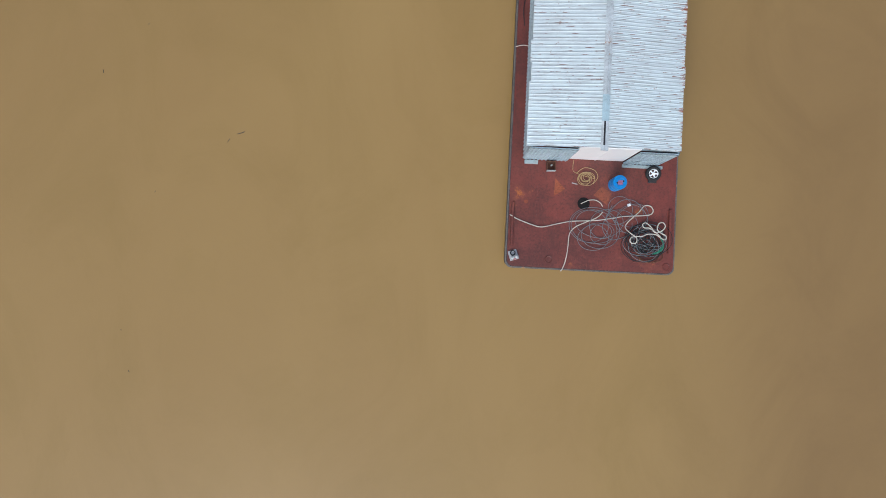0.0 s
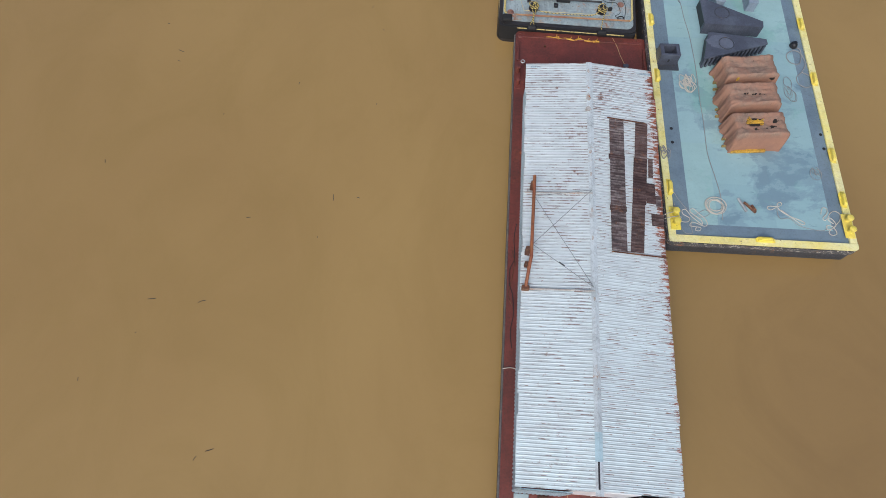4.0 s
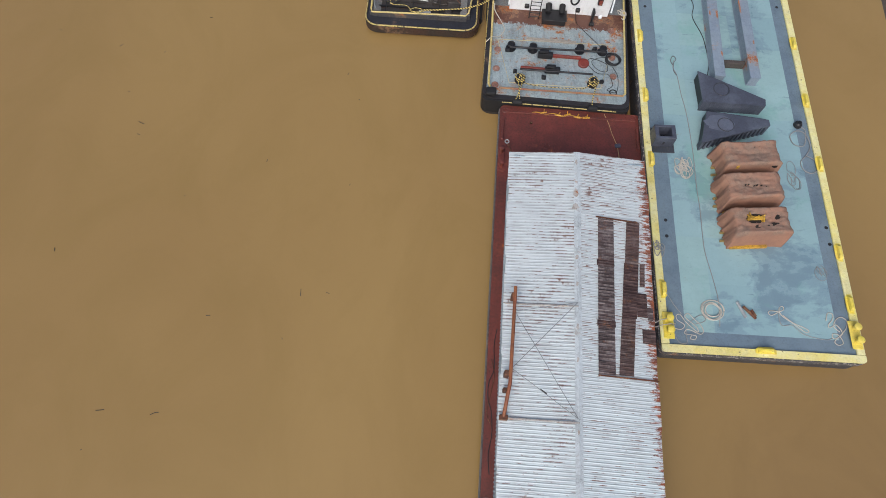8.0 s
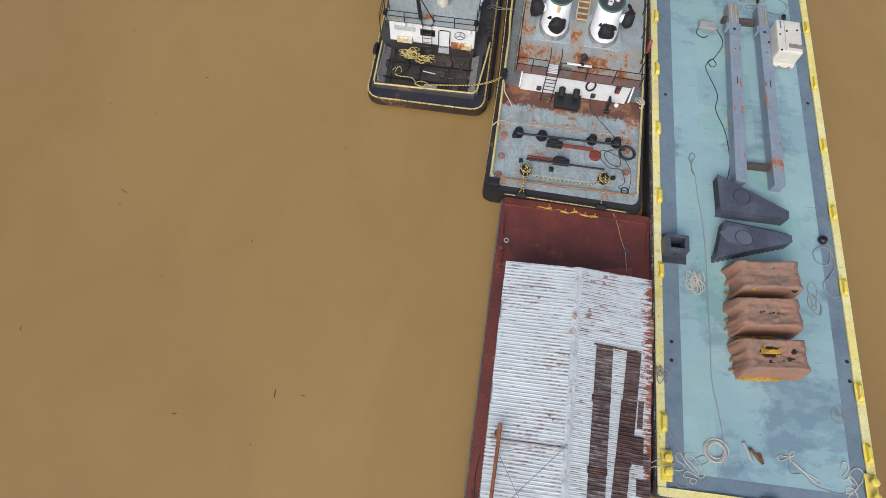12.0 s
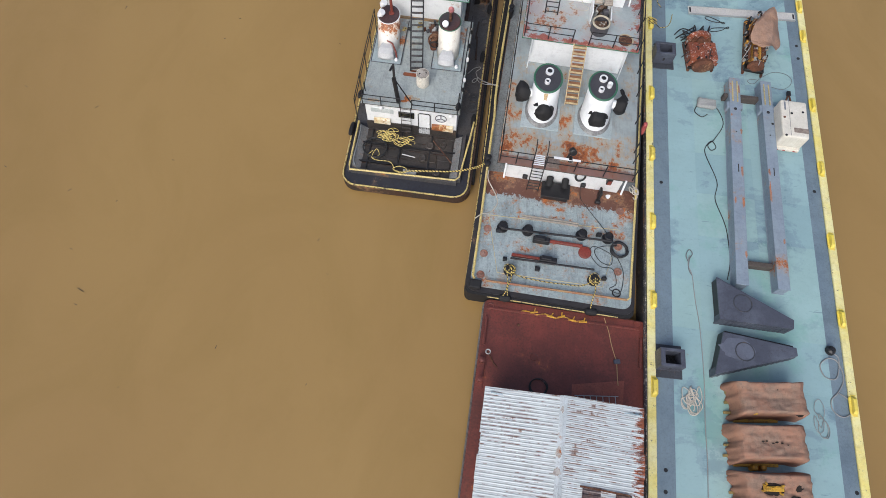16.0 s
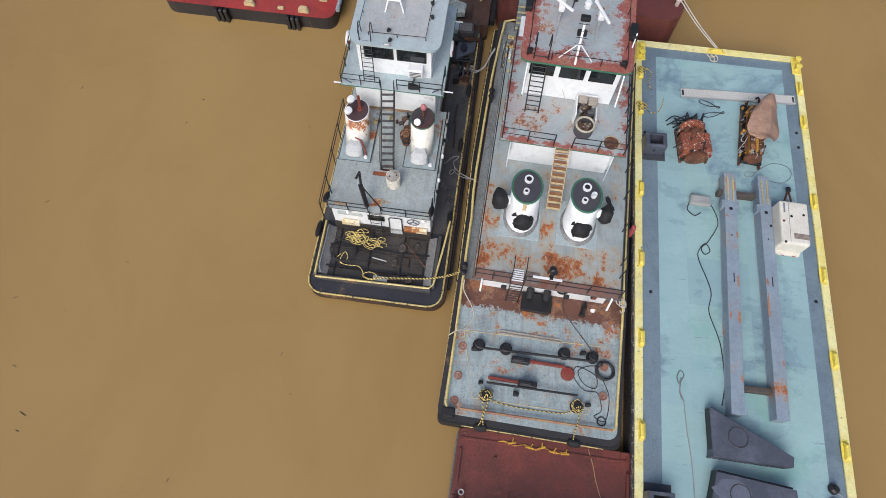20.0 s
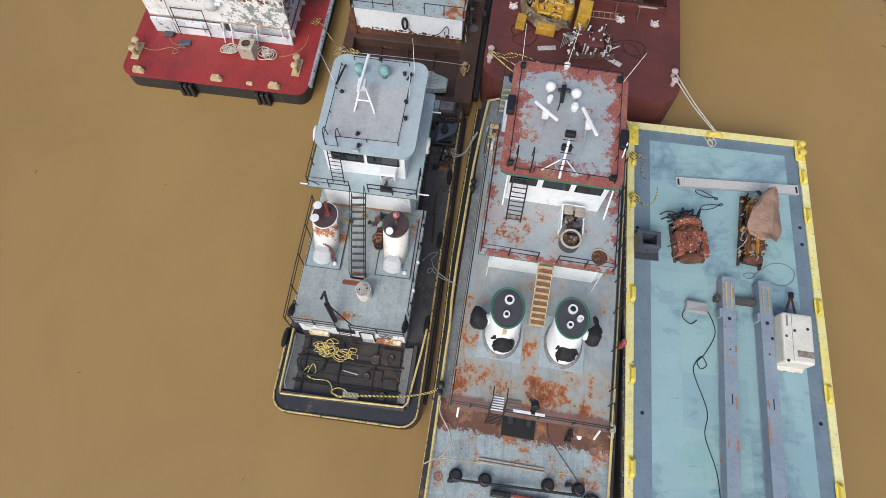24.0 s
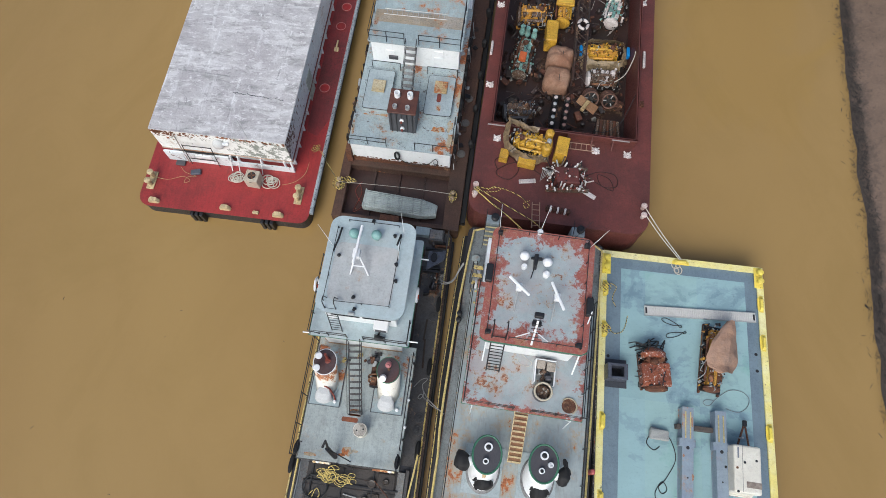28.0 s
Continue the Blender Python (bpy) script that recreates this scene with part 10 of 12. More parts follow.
for i in range(22):
    x = 0.75 + 0.26 * i
    part("rust_patch", slab(B(), blotch(0, 0, 0.1 + 0.05 * math.sin(3.7 * i), 0.07 + 0.04 * math.sin(2.3 * i + 1), i, 14, 0.5), 0.0, 0.004, pose(x, 3.395, 0.42 + 0.05 * math.sin(5.1 * i), 90, 0, 0)), RUST_DECK, old, "rust eating up from the foot of the wall")
skiff = thing("aluminium_skiff", P4 @ pose(3.9, 0.78, -0.35, 0, 0, -3), "upturned dull aluminium skiff lying across the well", "boat")
bm = B()
lines = []
for i in range(15):
    u = i / 14
    half = 0.58 * (1 - max(0, u - 0.72) ** 2 * 5.0)
    x = -2.15 + 4.3 * u
    h = 0.52 - 0.1 * u ** 3
    lines.append([bm.verts.new((x, s * half * k, z)) for s, k, z in ((-1, 1.0, 0.0), (-1, 0.92, h * 0.75), (-1, 0.55, h), (1, 0.0, h * 1.05), (1, 0.55, h), (1, 0.92, h * 0.75), (1, 1.0, 0.0))])
for a, b in zip(lines, lines[1:]):
    for j in range(6):
        bm.faces.new((a[j], b[j], b[j + 1], a[j + 1]))
bm.faces.new(lines[0]), bm.faces.new(lines[-1][::-1])
ALU = painted("weathered_aluminium", (0.50, 0.56, 0.54), (0.40, 0.45, 0.43), rough=0.5, dirt=0.12, streak=0.55, patch=0.5)
part("hull", bm, ALU, skiff)
for i in range(9):
    y = -0.44 + 0.11 * i
    part("strake", box(B(), -2.05, 1.75 - 0.9 * abs(y), y - 0.022, y + 0.022, 0.47 if abs(y) > 0.4 else 0.5, 0.535 if abs(y) > 0.4 else 0.565, 0.006), ALU, skiff)
part("transom", box(B(), -2.2, -2.12, -0.56, 0.56, 0.0, 0.5, 0.01), ALU, skiff)
rope("mooring_line", P4, [(0.12, 1.5, 0.5), (2.0, 1.62, 0.42), (4.5, 1.68, 0.42), (6.85, 1.6, 0.5)], 0.014, ROPE_WHITE, "pale line stretched across the bow well")
rope("yellow_rope", P4, coil_points(0.14, 1.5, 0.15, 0.26, 6, 9, 0.1, 1.5, 0.4, 12, 0.35), 0.022, ROPE_YELLOW, "yellow-black rope turned on the cream bitts", 2)
rope("yellow_rope", P4, tangle_points(0.7, 1.9, 0.42, 7, 71, 0.6, 0.05), 0.022, ROPE_YELLOW, "loops of yellow-black rope by the bitts")
rope("yellow_rope", P4, coil_points(6.87, 1.5, 0.13, 0.22, 5, 10, 0.1, 1.5, 0.4, 12, 0.35), 0.02, ROPE_YELLOW, "yellow-black rope on the cream bitts", 2)
rope("red_cord", P4, [(1.3, 2.2, -0.55), (1.0, 1.6, -0.55), (1.3, 1.0, -0.55), (1.6, 0.6, -0.55), (1.1, 0.2, -0.55), (1.4, 1.4, -0.55), (1.2, 2.0, -0.55)], 0.02, RED_STEEL, "red cord on the well floor")
for x0, x1, y0, y1, h, mt in ((2.9, 4.0, -0.9, -0.55, 0.5, RUST_DECK), (5.0, 5.9, -1.3, -0.6, 0.4, GREY_DECK)):
    lk = part("deck_locker", box(B(), 0, x1 - x0, 0, y1 - y0, 0, h, 0.03), mt, None)
    lk.matrix_world = P4 @ pose(x0, y0 + 0.35, 0 if y0 > -1 else -0.45)
    tagged(lk, "small rusty deck locker at the bow" if mt is RUST_DECK else "grey deck locker at the bow", "locker")

# ---- red barge with the flaking white house ----
FLAKING = painted("flaking_white_house_paint", (0.84, 0.86, 0.845), (0.80, 0.82, 0.805), rust=0.16, rough=0.5, dirt=0.03, chip=(0.25, 0.28, 0.25), chips=0.3, size=1.0, chip_band=("X", 4.8, 6.6, 0.075))
PALE_WALL = painted("pale_blue_white_panel", (0.72, 0.775, 0.80), (0.66, 0.71, 0.735), rust=0.1, rough=0.5, dirt=0.06, chip=(0.14, 0.07, 0.06), chips=0.2, runs=0.12)
CREAM = painted("cream_fitting_paint", (0.62, 0.50, 0.28), (0.55, 0.44, 0.25), rust=0.15, rough=0.55, size=3)


def membrane():
    """Silver-painted roofing felt: square laps, pale brush marks, dark wear and ponding marks."""
    n = Net("silver_grey_roof_membrane")
    col = n.mix(n.ramp(n.noise(0.5, 8, 0.68), 0.40, 0.60), (0.44, 0.42, 0.43), (0.56, 0.545, 0.55))
    brush = n.noise(0.9, 9, 0.72, n.scaled(0.5, 1.8, 1.0, 8), 0.5)
    col = n.mix(n.ramp(brush, 0.50, 0.58, 0.0, 0.75), col, (0.70, 0.69, 0.69))
    col = n.mix(n.ramp(n.noise(0.9, 9, 0.75, n.scaled(0.6, 1.6, 1.0, -6)), 0.52, 0.62, 0.0, 0.75), col, (0.27, 0.26, 0.26))
    long = n.noise(0.5, 7, 0.7, n.scaled(3.0, 0.4, 1.0, 5))
    col = n.mix(n.ramp(long, 0.57, 0.64, 0.0, 0.5), col, (0.76, 0.755, 0.76))
    lap = n.node("ShaderNodeTexBrick")
    n.link(n.scaled(0.24, 0.24, 0.24, 5.2), lap.inputs["Vector"])
    lap.inputs["Scale"].default_value, lap.inputs["Mortar Size"].default_value = 1.0, 0.012
    lap.inputs["Brick Width"].default_value, lap.inputs["Row Height"].default_value = 1.02, 1.0
    lines = n.math("MULTIPLY", lap.outputs["Fac"], n.ramp(n.noise(2.0, 6, 0.7), 0.42, 0.58))
    col = n.mix(n.math("MULTIPLY", lines, 0.8), col, n.mix(n.ramp(n.noise(1.0, 4), 0.45, 0.55), (0.20, 0.20, 0.20), (0.78, 0.78, 0.78)))
    col = n.mix(n.ramp(n.noise(12, 6, 0.8), 0.54, 0.66, 0.0, 0.45), col, (0.22, 0.215, 0.21))
    crinkle = n.noise(2.6, 8, 0.72, n.scaled(0.8, 1.3, 1.0, 17), 0.9)
    col = n.mix(n.ramp(crinkle, 0.565, 0.62, 0.0, 0.7), col, (0.80, 0.795, 0.79))
    col = n.mix(n.ramp(crinkle, 0.43, 0.37, 0.0, 0.6), col, (0.24, 0.235, 0.23))
    n.bump(n.noise(2.2, 8, 0.72), 0.9, 0.09)
    return n.done(col, 0.5)


MEMBRANE = membrane()
qb = thing("quarters_barge", R3, "bright red barge carrying a flaking white house", "barge")
part("hull", slab(B(), rounded(0.0, 10.18, 0.1, 32, 0.75, 0.6, 0.1, 0.1), -1.6, -0.04), HULL_BLACK, qb, "black hull side")
part("deck", slab(B(), rounded(0, 10.18, 0, 32, 0.75, 0.6, 0.1, 0.1), -0.04, 0.0), painted("scuffed_bright_red_deck", (0.345, 0.034, 0.033), (0.275, 0.032, 0.031), rust=0.12, rough=0.42, dirt=0.2, streak=0.3, size=1.2, halo=(0.20, 0.05, 0.04)), qb, "bright red painted deck")
part("rub_rail", sweep(B(), [(10.26, 0.7, -0.06), (10.26, 31.5, -0.06)], 0.13, 8), painted("blue_grey_rub_rail", (0.42, 0.48, 0.52), (0.30, 0.35, 0.38), rust=0.1, dirt=0.3, chip=(0.05, 0.05, 0.06), chips=0.4, size=3), qb, "blue-grey pipe rub rail")
for x in (3.2, 7.4):
    for k in range(3):
        part("bow_post", box(B(), x + 0.28 * k, x + 0.2 + 0.28 * k, -0.22, 0.1, -1.5, -0.1, 0.02), BLACK_STEEL, qb, "black bow post")
for x, y in ((0.98, 0.32), (5.24, 0.38), (8.4, 0.32)):
    part("fairlead", loft(B(), [rounded_pts for rounded_pts in ([(x + a, y + b, z) for a, b in rounded(-0.34 * k, 0.34 * k, -0.13, 0.13, 0.1 * k)] for k, z in ((1.0, 0.0), (0.95, 0.12), (0.6, 0.3)))]), CREAM, qb, "cream fairlead")
part("fairlead", box(B(), 6.9, 7.25, 0.22, 0.42, 0, 0.16, 0.05), CREAM, qb)
for x, y in ((0.5, 1.6), (9.35, 1.72)):
    base = part("bitt", box(B(), x - 0.22, x + 0.22, y - 0.55, y + 0.6, 0, 0.08, 0.02), CREAM, qb, "cream twin bitts")
    for dy in (-0.25, 0.3):
        part("post", lathe(B(), [(0.13, 0.08), (0.13, 0.5), (0.19, 0.54), (0.19, 0.62), (0.08, 0.66)], 16, Matrix.Translation((x, y + dy, 0))), CREAM, base)
for x, y in ((9.39, 9.4), (9.52, 14.35), (9.6, 16.0)):
    part("deck_lid", lathe(B(), [(0.34, 0), (0.34, 0.05), (0.27, 0.06), (0.25, 0.03), (0.05, 0.04)], 22, Matrix.Translation((x, y, 0))), BRIGHT_RED, qb, "round red deck lid")
    part("lid_rim", ring(B(), x, y, 0.06, 0.31, 0.025, 22, 5), plain("faded_pink_rim", (0.5, 0.22, 0.2), 0.6, vary=0.5), qb, "worn pale rim")
part("deck_cleat", box(box(B(), 9.42, 9.72, 12.3, 12.6, 0, 0.14, 0.04), 9.52, 9.62, 12.2, 13.1, 0.12, 0.24, 0.03), CREAM, qb, "cream deck cleat")
part("side_grime", slab(B(), [(8.86, 6.2), (9.6, 5.9), (10.12, 7.2), (10.12, 30), (8.86, 30)], 0.0, 0.004), painted("grimy_dark_red_deck", (0.17, 0.034, 0.034), (0.25, 0.034, 0.035), rust=0.05, rough=0.45, dirt=0.3, streak=0.4, patch=0.5, halo=(0.14, 0.04, 0.03)), qb, "side deck trodden dark")

qh = thing("white_quarters_house", R3, "boxy white house with flaking paint and a grey roof", "house")
HX0, HX1, HY0, HY1, HZ, HS = 1.0, 8.8, 3.42, 29.5, 3.0, 1.0
part("wall", box(B(), HX0, HX1, HY0, HY0 + 0.12, HS, HZ - 0.06), FLAKING, qh, "white front wall, paint flaking to grey and rust")
part("wall", box(B(), HX0, HX0 + 0.12, HY0 + 0.12, HY1, HS, HZ - 0.06), FLAKING, qh)
part("wall", box(B(), HX1 - 0.12, HX1, HY0 + 0.12, HY1, HS, HZ - 0.06), PALE_WALL, qh, "pale side wall")
part("wall", box(B(), HX0 + 0.12, HX1 - 0.12, HY1 - 0.12, HY1, HS, HZ - 0.06), FLAKING, qh)
part("roof", box(B(), HX0 - 0.03, HX1 + 0.03, HY0 + 0.0, HY1 + 0.03, HZ - 0.06, HZ, 0.02), MEMBRANE, qh, "silver-grey patched roof membrane")
roof_ob = bpy.data.objects["roof"]
tar = B()
rnd = random.Random(8)
for k in range(34):
    x = 5.15 + 3.0 * k / 34
    y = 6.4 - 0.06 * (x - 5.15) + rnd.uniform(-0.05, 0.05)
    rod(tar, (x, y, HZ + 0.002), (x + rnd.uniform(0.05, 0.16), y + rnd.uniform(-0.05, 0.05), HZ + 0.006), rnd.uniform(0.008, 0.035), 4)
part("tar_line", tar, DARK_GREY, roof_ob, "black tar crack")
for cx, cy, r in ((2.15, 5.4, 0.5), (1.85, 5.0, 0.45)):
    part("hose_mark", ring(B(), cx, cy, HZ + 0.006, r, 0.014, 24, 4), painted("pale_mark", (0.5, 0.5, 0.5), (0.4, 0.4, 0.4)), roof_ob)
part("recess_wall", box(B(), HX0 + 0.15, HX1 - 0.15, HY0 + 0.35, HY1 - 0.2, 0.0, HS), PALE_WALL, qh, "recessed pale lower wall")
part("lower_panel", box(box(B(), HX0 + 0.1, 5.0, HY0 - 0.26, HY0 - 0.14, 0.0, HS), 5.0, HX1, HY0 - 0.2, HY0 - 0.12, 0.0, 0.5), PALE_WALL, qh, "pale lower panel")
for x in (5.05, 5.5, 6.9, 8.3, 8.72):
    part("post", box(B(), x - 0.05, x + 0.05, HY0 - 0.12, HY0 + 0.0, 0, HS, 0.01), WHITE_PAINT, qh)
    part("brace", rod(B(), (x, HY0 - 0.55, 0.0), (x, HY0 - 0.1, HS - 0.1), 0.03, 6), WHITE_PAINT, qh) if x < 8 else None
part("trim", box(B(), HX0 - 0.02, HX1 + 0.02, HY0 - 0.04, HY0 + 0.0, HS - 0.05, HS + 0.05, 0.01), painted("rusty_white_trim", (0.6, 0.55, 0.5), (0.4, 0.2, 0.1), rust=0.4), qh)
for i in range(22):
    y = HY0 + 0.4 + i * 1.18
    part("rib", box(B(), HX1 - 0.14, HX1 - 0.002 if i % 4 != 2 else HX1 + 0.02, y - 0.04, y + 0.04, 0, HZ - 0.1 if i % 4 == 2 else HS, 0.01), PALE_WALL, qh)
part("side_trim", box(B(), HX1, HX1 + 0.05, HY0, HY1, HS - 0.05, HS + 0.04), painted("maroon_trim", (0.2, 0.06, 0.05), (0.15, 0.05, 0.05), rust=0.2), qh)
part("side_door", box(B(), HX1 - 0.01, HX1 + 0.03, 8.3, 9.3, 0.1, 2.1, 0.01), painted("pale_green_door", (0.5, 0.55, 0.48), (0.4, 0.45, 0.4), rust=0.1), qh, "pale weathered side door")
part("door", box(B(), 3.0, 3.95, HY0 - 0.3, HY0 - 0.26, 0.1, 0.98, 0.01), WHITE_PAINT, qh, "white door")
part("left_door", box(B(), 1.35, 2.2, HY0 - 0.3, HY0 - 0.26, 0.15, 0.95, 0.01), PALE_WALL, qh, "pale door with a screen")
part("drain_pipe", rod(B(), (2.35, HY0 - 0.32, 0), (2.35, HY0 - 0.06, HZ - 0.3), 0.03, 8), painted("grey_pipe", (0.42, 0.40, 0.37), (0.3, 0.24, 0.2), rust=0.3, size=3), qh)
for x in (2.6, 4.3):
    part("rack_post", rod(B(), (x, HY0 - 0.45, 0.1), (x, HY0 - 0.25, 2.0), 0.025, 6), BLACK_STEEL, qh, "black post of the wall rack")
for z in (0.7, 1.3, 1.95):
    part("rack_bar", rod(B(), (2.6, HY0 - 0.46 + 0.105 * z, z), (4.3, HY0 - 0.46 + 0.105 * z, z), 0.03, 6), BLACK_STEEL, qh)
rnd = random.Random(44)
flake = B()
for i in range(120):
    y = HY0 + abs(rnd.gauss(0, 0.8)) * (1 if i % 3 else 3.0)
    z = HZ - 0.12 - abs(rnd.gauss(0, 0.75))
    if z > HS:
        s0 = rnd.uniform(0.015, 0.075)
        slab(flake, [(-s0, -s0 * rnd.uniform(1.0, 2.4)), (s0 * rnd.uniform(0.4, 1), -s0), (s0, s0 * rnd.uniform(0.5, 2.2)), (-s0 * rnd.uniform(0.2, 1), s0)], 0.0, 0.006, Matrix.Translation((HX1 + 0.002, y, z)) @ pose(0, 0, 0, 90, 0, 90))
tagged(part("bare_flake", flake, painted("bare_rusted_flake", (0.075, 0.035, 0.025), (0.12, 0.06, 0.04), rust=0.2), qh, "dark rusted spots where paint fell off"), kind="stuff")
flake = B()
for i in range(150):
    x = HX0 + 0.1 + abs(rnd.gauss(0, 0.9)) if i % 2 else rnd.uniform(HX0, HX1)
    z = HZ - 0.1 - abs(rnd.gauss(0, 0.35 if i % 2 else 0.08))
    s0 = rnd.uniform(0.015, 0.08)
    slab(flake, [(-s0, -s0 * rnd.uniform(1.0, 2.0)), (s0, -s0), (s0 * rnd.uniform(0.5, 1), s0 * rnd.uniform(0.5, 1.6)), (-s0, s0)], 0.0, 0.006, Matrix.Translation((min(x, HX1 - 0.1), HY0 - 0.002, z)) @ pose(0, 0, 0, 90, 0, 0))
tagged(part("rust_flake", flake, painted("orange_rust_flake", (0.30, 0.10, 0.03), (0.14, 0.05, 0.025), rust=0.3), qh, "orange rust showing along the top of the wall"), kind="stuff")
part("round_vent", lathe(B(), [(0.34, 0), (0.36, 0.08), (0.32, 0.24), (0.19, 0.34), (0.04, 0.37)], 22, pose(4.85, HY0, 2.3, 90, 0, 0)), plain("chalky_grey_white_cowl", (0.6, 0.61, 0.61), 0.6, vary=0.2), qh, "grey-white round vent cowl", smooth=True)
part("vent_neck", lathe(B(), [(0.1, 0), (0.1, 0.3)], 14, pose(5.15, HY0 - 0.12, 2.42, 0, 90, 0)), PALE_WALL, qh)
part("whip_aerial", rod(B(), (6.85, HY0 - 0.05, 2.0), (6.5, HY0 + 0.25, 4.5), 0.014, 5), GALV, qh)
part("step", box(B(), 1.6, 2.15, HY0 - 0.62, HY0 - 0.31, 0, 0.15, 0.02), DARK_GREY, qh, "dark step")
acu = thing("condenser_unit", R3 @ pose(6.6, 2.28, 0, 0, 0, -3) @ Matrix.Diagonal((0.88, 0.88, 0.95, 1)), "beige air-conditioning condenser with a top fan", "air conditioner")
BEIGE = painted("beige_enamel", (0.52, 0.47, 0.38), (0.46, 0.41, 0.33), rust=0.05, rough=0.5)
part("cabinet", box(B(), -0.45, 0.45, -0.42, 0.42, 0, 0.92, 0.03), BEIGE, acu)
part("fan_ring", ring(B(), 0, 0, 0.94, 0.3, 0.03, 24, 6), BEIGE, acu)
part("fan_well", lathe(B(), [(0.28, 0.925), (0.28, 0.93), (0.05, 0.94)], 22), BLACK_STEEL, acu, "dark fan opening")
for i in range(4):
    part("blade", box(B(), 0.04, 0.26, -0.05, 0.05, 0.935, 0.945, 0, Matrix.Rotation(radians(90 * i + 20), 4, "Z")), RUSTY, acu)
part("badge", box(B(), -0.1, 0.1, -0.427, -0.42, 0.7, 0.76), DARK_GREY, acu)
for x, seed in ((5.45, 81), (7.54, 82)):
    rope("white_hose", R3, coil_points(x, 2.4, 0.36, 0.2, 7, seed, 0.03, 0.85, 0.42, 16, 0.12), 0.028, ROPE_WHITE, "loosely coiled white hose beside the condenser", 2)
    rope("white_hose", R3, tangle_points(x + 0.05, 2.35, 0.42, 4, seed, 0.7, 0.08), 0.026, ROPE_WHITE, "loose white hose end by the condenser", 4)
rope("tan_rope", R3, [(0.6, 1.8, 0.2), (1.4, 1.8, 0.03), (2.2, 2.1, 0.03), (2.7, 1.9, 0.03), (2.4, 1.7, 0.03), (2.5, 2.1, 0.03), (3.0, 2.2, 0.03), (2.3, 2.4, 0.03), (1.9, 2.75, 0.03)], 0.014, ROPE_CREAM, "tan rope on the red deck")
rope("tan_rope", R3, [(8.2, 2.3, 0.03), (8.9, 2.6, 0.03), (9.4, 3.2, 0.03), (9.5, 4.0, 0.03)], 0.016, ROPE_CREAM, "thin tan cord by the wall")
tb = part("tool_box", box(B(), -0.3, 0.3, -0.16, 0.16, 0, 0.2, 0.03), SLATE, None)
tb.matrix_world = R3 @ pose(2.95, 2.45, 0, 0, 0, 14)
tagged(tb, "grey tool box by the white house", "tool box")
rope("yellow_rope", R3, tangle_points(9.75, 5.05, 0.25, 5, 84, 1.2, 0.05), 0.016, ROPE_YELLOW, "yellow-black rope made fast at the rail")
cleat_end = R3.inverted() @ (P4 @ Vector((0.12, 1.5, 0.4)))
for dx in (0.0, 0.18):
    rope("yellow_rope", R3, [(9.8 + dx, 5.05, 0.1), tuple(cleat_end.lerp(Vector((9.8 + dx, 5.05, 0.1)), 0.6) + Vector((0.05, -dx, 0.05))), tuple(cleat_end)], 0.016, ROPE_YELLOW, "yellow-black rope to the next boat's bitts")

# ---- scrap barge ----
sb = thing("scrap_barge", MB, "maroon open-hold barge loaded with salvaged engines", "barge")
CX0, CX1, CY0, CY1, CT, FLOOR = 0.75, 9.05, 5.6, 30.0, 0.68, -2.3
part("hull", slab(B(), rounded(0.0, 10.1, 0.05, 34, 1.0, 1.0, 0.2, 0.2), -3.6, FLOOR), MAROON, sb)
rim = rounded(0, 10.1, 0, 34, 1.0, 1.0, 0.2, 0.2)
part("bow_block", slab(B(), rounded(0, 10.1, 0, CY0, 1.0, 1.0, 0, 0), FLOOR, 0.0), MAROON, sb, "maroon deck at the barge's head")
for x0, x1 in ((0.0, CX0), (CX1, 10.1)):
    part("side_tank", box(B(), x0, x1, CY0, 34, FLOOR, 0.0), MAROON, sb, "maroon side deck")
part("stern_block", box(B(), CX0, CX1, CY1, 34, FLOOR, 0.0), MAROON, sb)
part("hold_floor", box(B(), CX0, CX1, CY0, CY1, FLOOR, FLOOR + 0.05), painted("oily_rust_floor", (0.026, 0.016, 0.013), (0.05, 0.026, 0.02), rust=0.15, rough=0.4, dirt=0.4), sb, "dark oily hold floor")
for x0, x1, y0, y1 in ((CX0 - 0.06, CX0, CY0, CY1), (CX1, CX1 + 0.06, CY0, CY1), (CX0 - 0.06, CX1 + 0.06, CY0 - 0.06, CY0), (CX0 - 0.06, CX1 + 0.06, CY1, CY1 + 0.06)):
    part("coaming", box(box(B(), x0, x1, y0, y1, 0.0, CT, 0.005), x0 - 0.05, x1 + 0.05, y0 - 0.05, y1 + 0.05, CT - 0.05, CT, 0.01), MAROON, sb, "upright maroon coaming round the hold")
for x in (2.6, 5.2, 6.6, 7.8):
    part("coaming_bracket", slab(B(), [(0, 0), (0.45, 0), (0, 0.6)], -0.03, 0.03, Matrix.Translation((x, CY0 - 0.06, 0.0)) @ Matrix(((0, 0, 1, 0), (-1, 0, 0, 0), (0, 1, 0, 0), (0, 0, 0, 1)))), MAROON, sb)
for x in (1.0, 8.2):
    part("white_mark", box(B(), x - 0.5, x + 0.5, CY0 - 0.12, CY0 - 0.11, CT - 0.16, CT - 0.06), plain("scuffed_white_mark", (0.45, 0.44, 0.45), 0.6), sb)
CHALK = plain("chalk_white_paint_splash", (0.78, 0.76, 0.74), 0.7, vary=0.3)
PALE_LUG = painted("chalky_white_fitting", (0.68, 0.64, 0.62), (0.55, 0.48, 0.46), rust=0.2, rough=0.6, size=4)
LUG_WHITE = painted("chipped_white_fitting", (0.80, 0.77, 0.75), (0.70, 0.64, 0.62), rust=0.2, rough=0.6, dirt=0.2, size=4, chip=(0.25, 0.08, 0.06), chips=0.2)
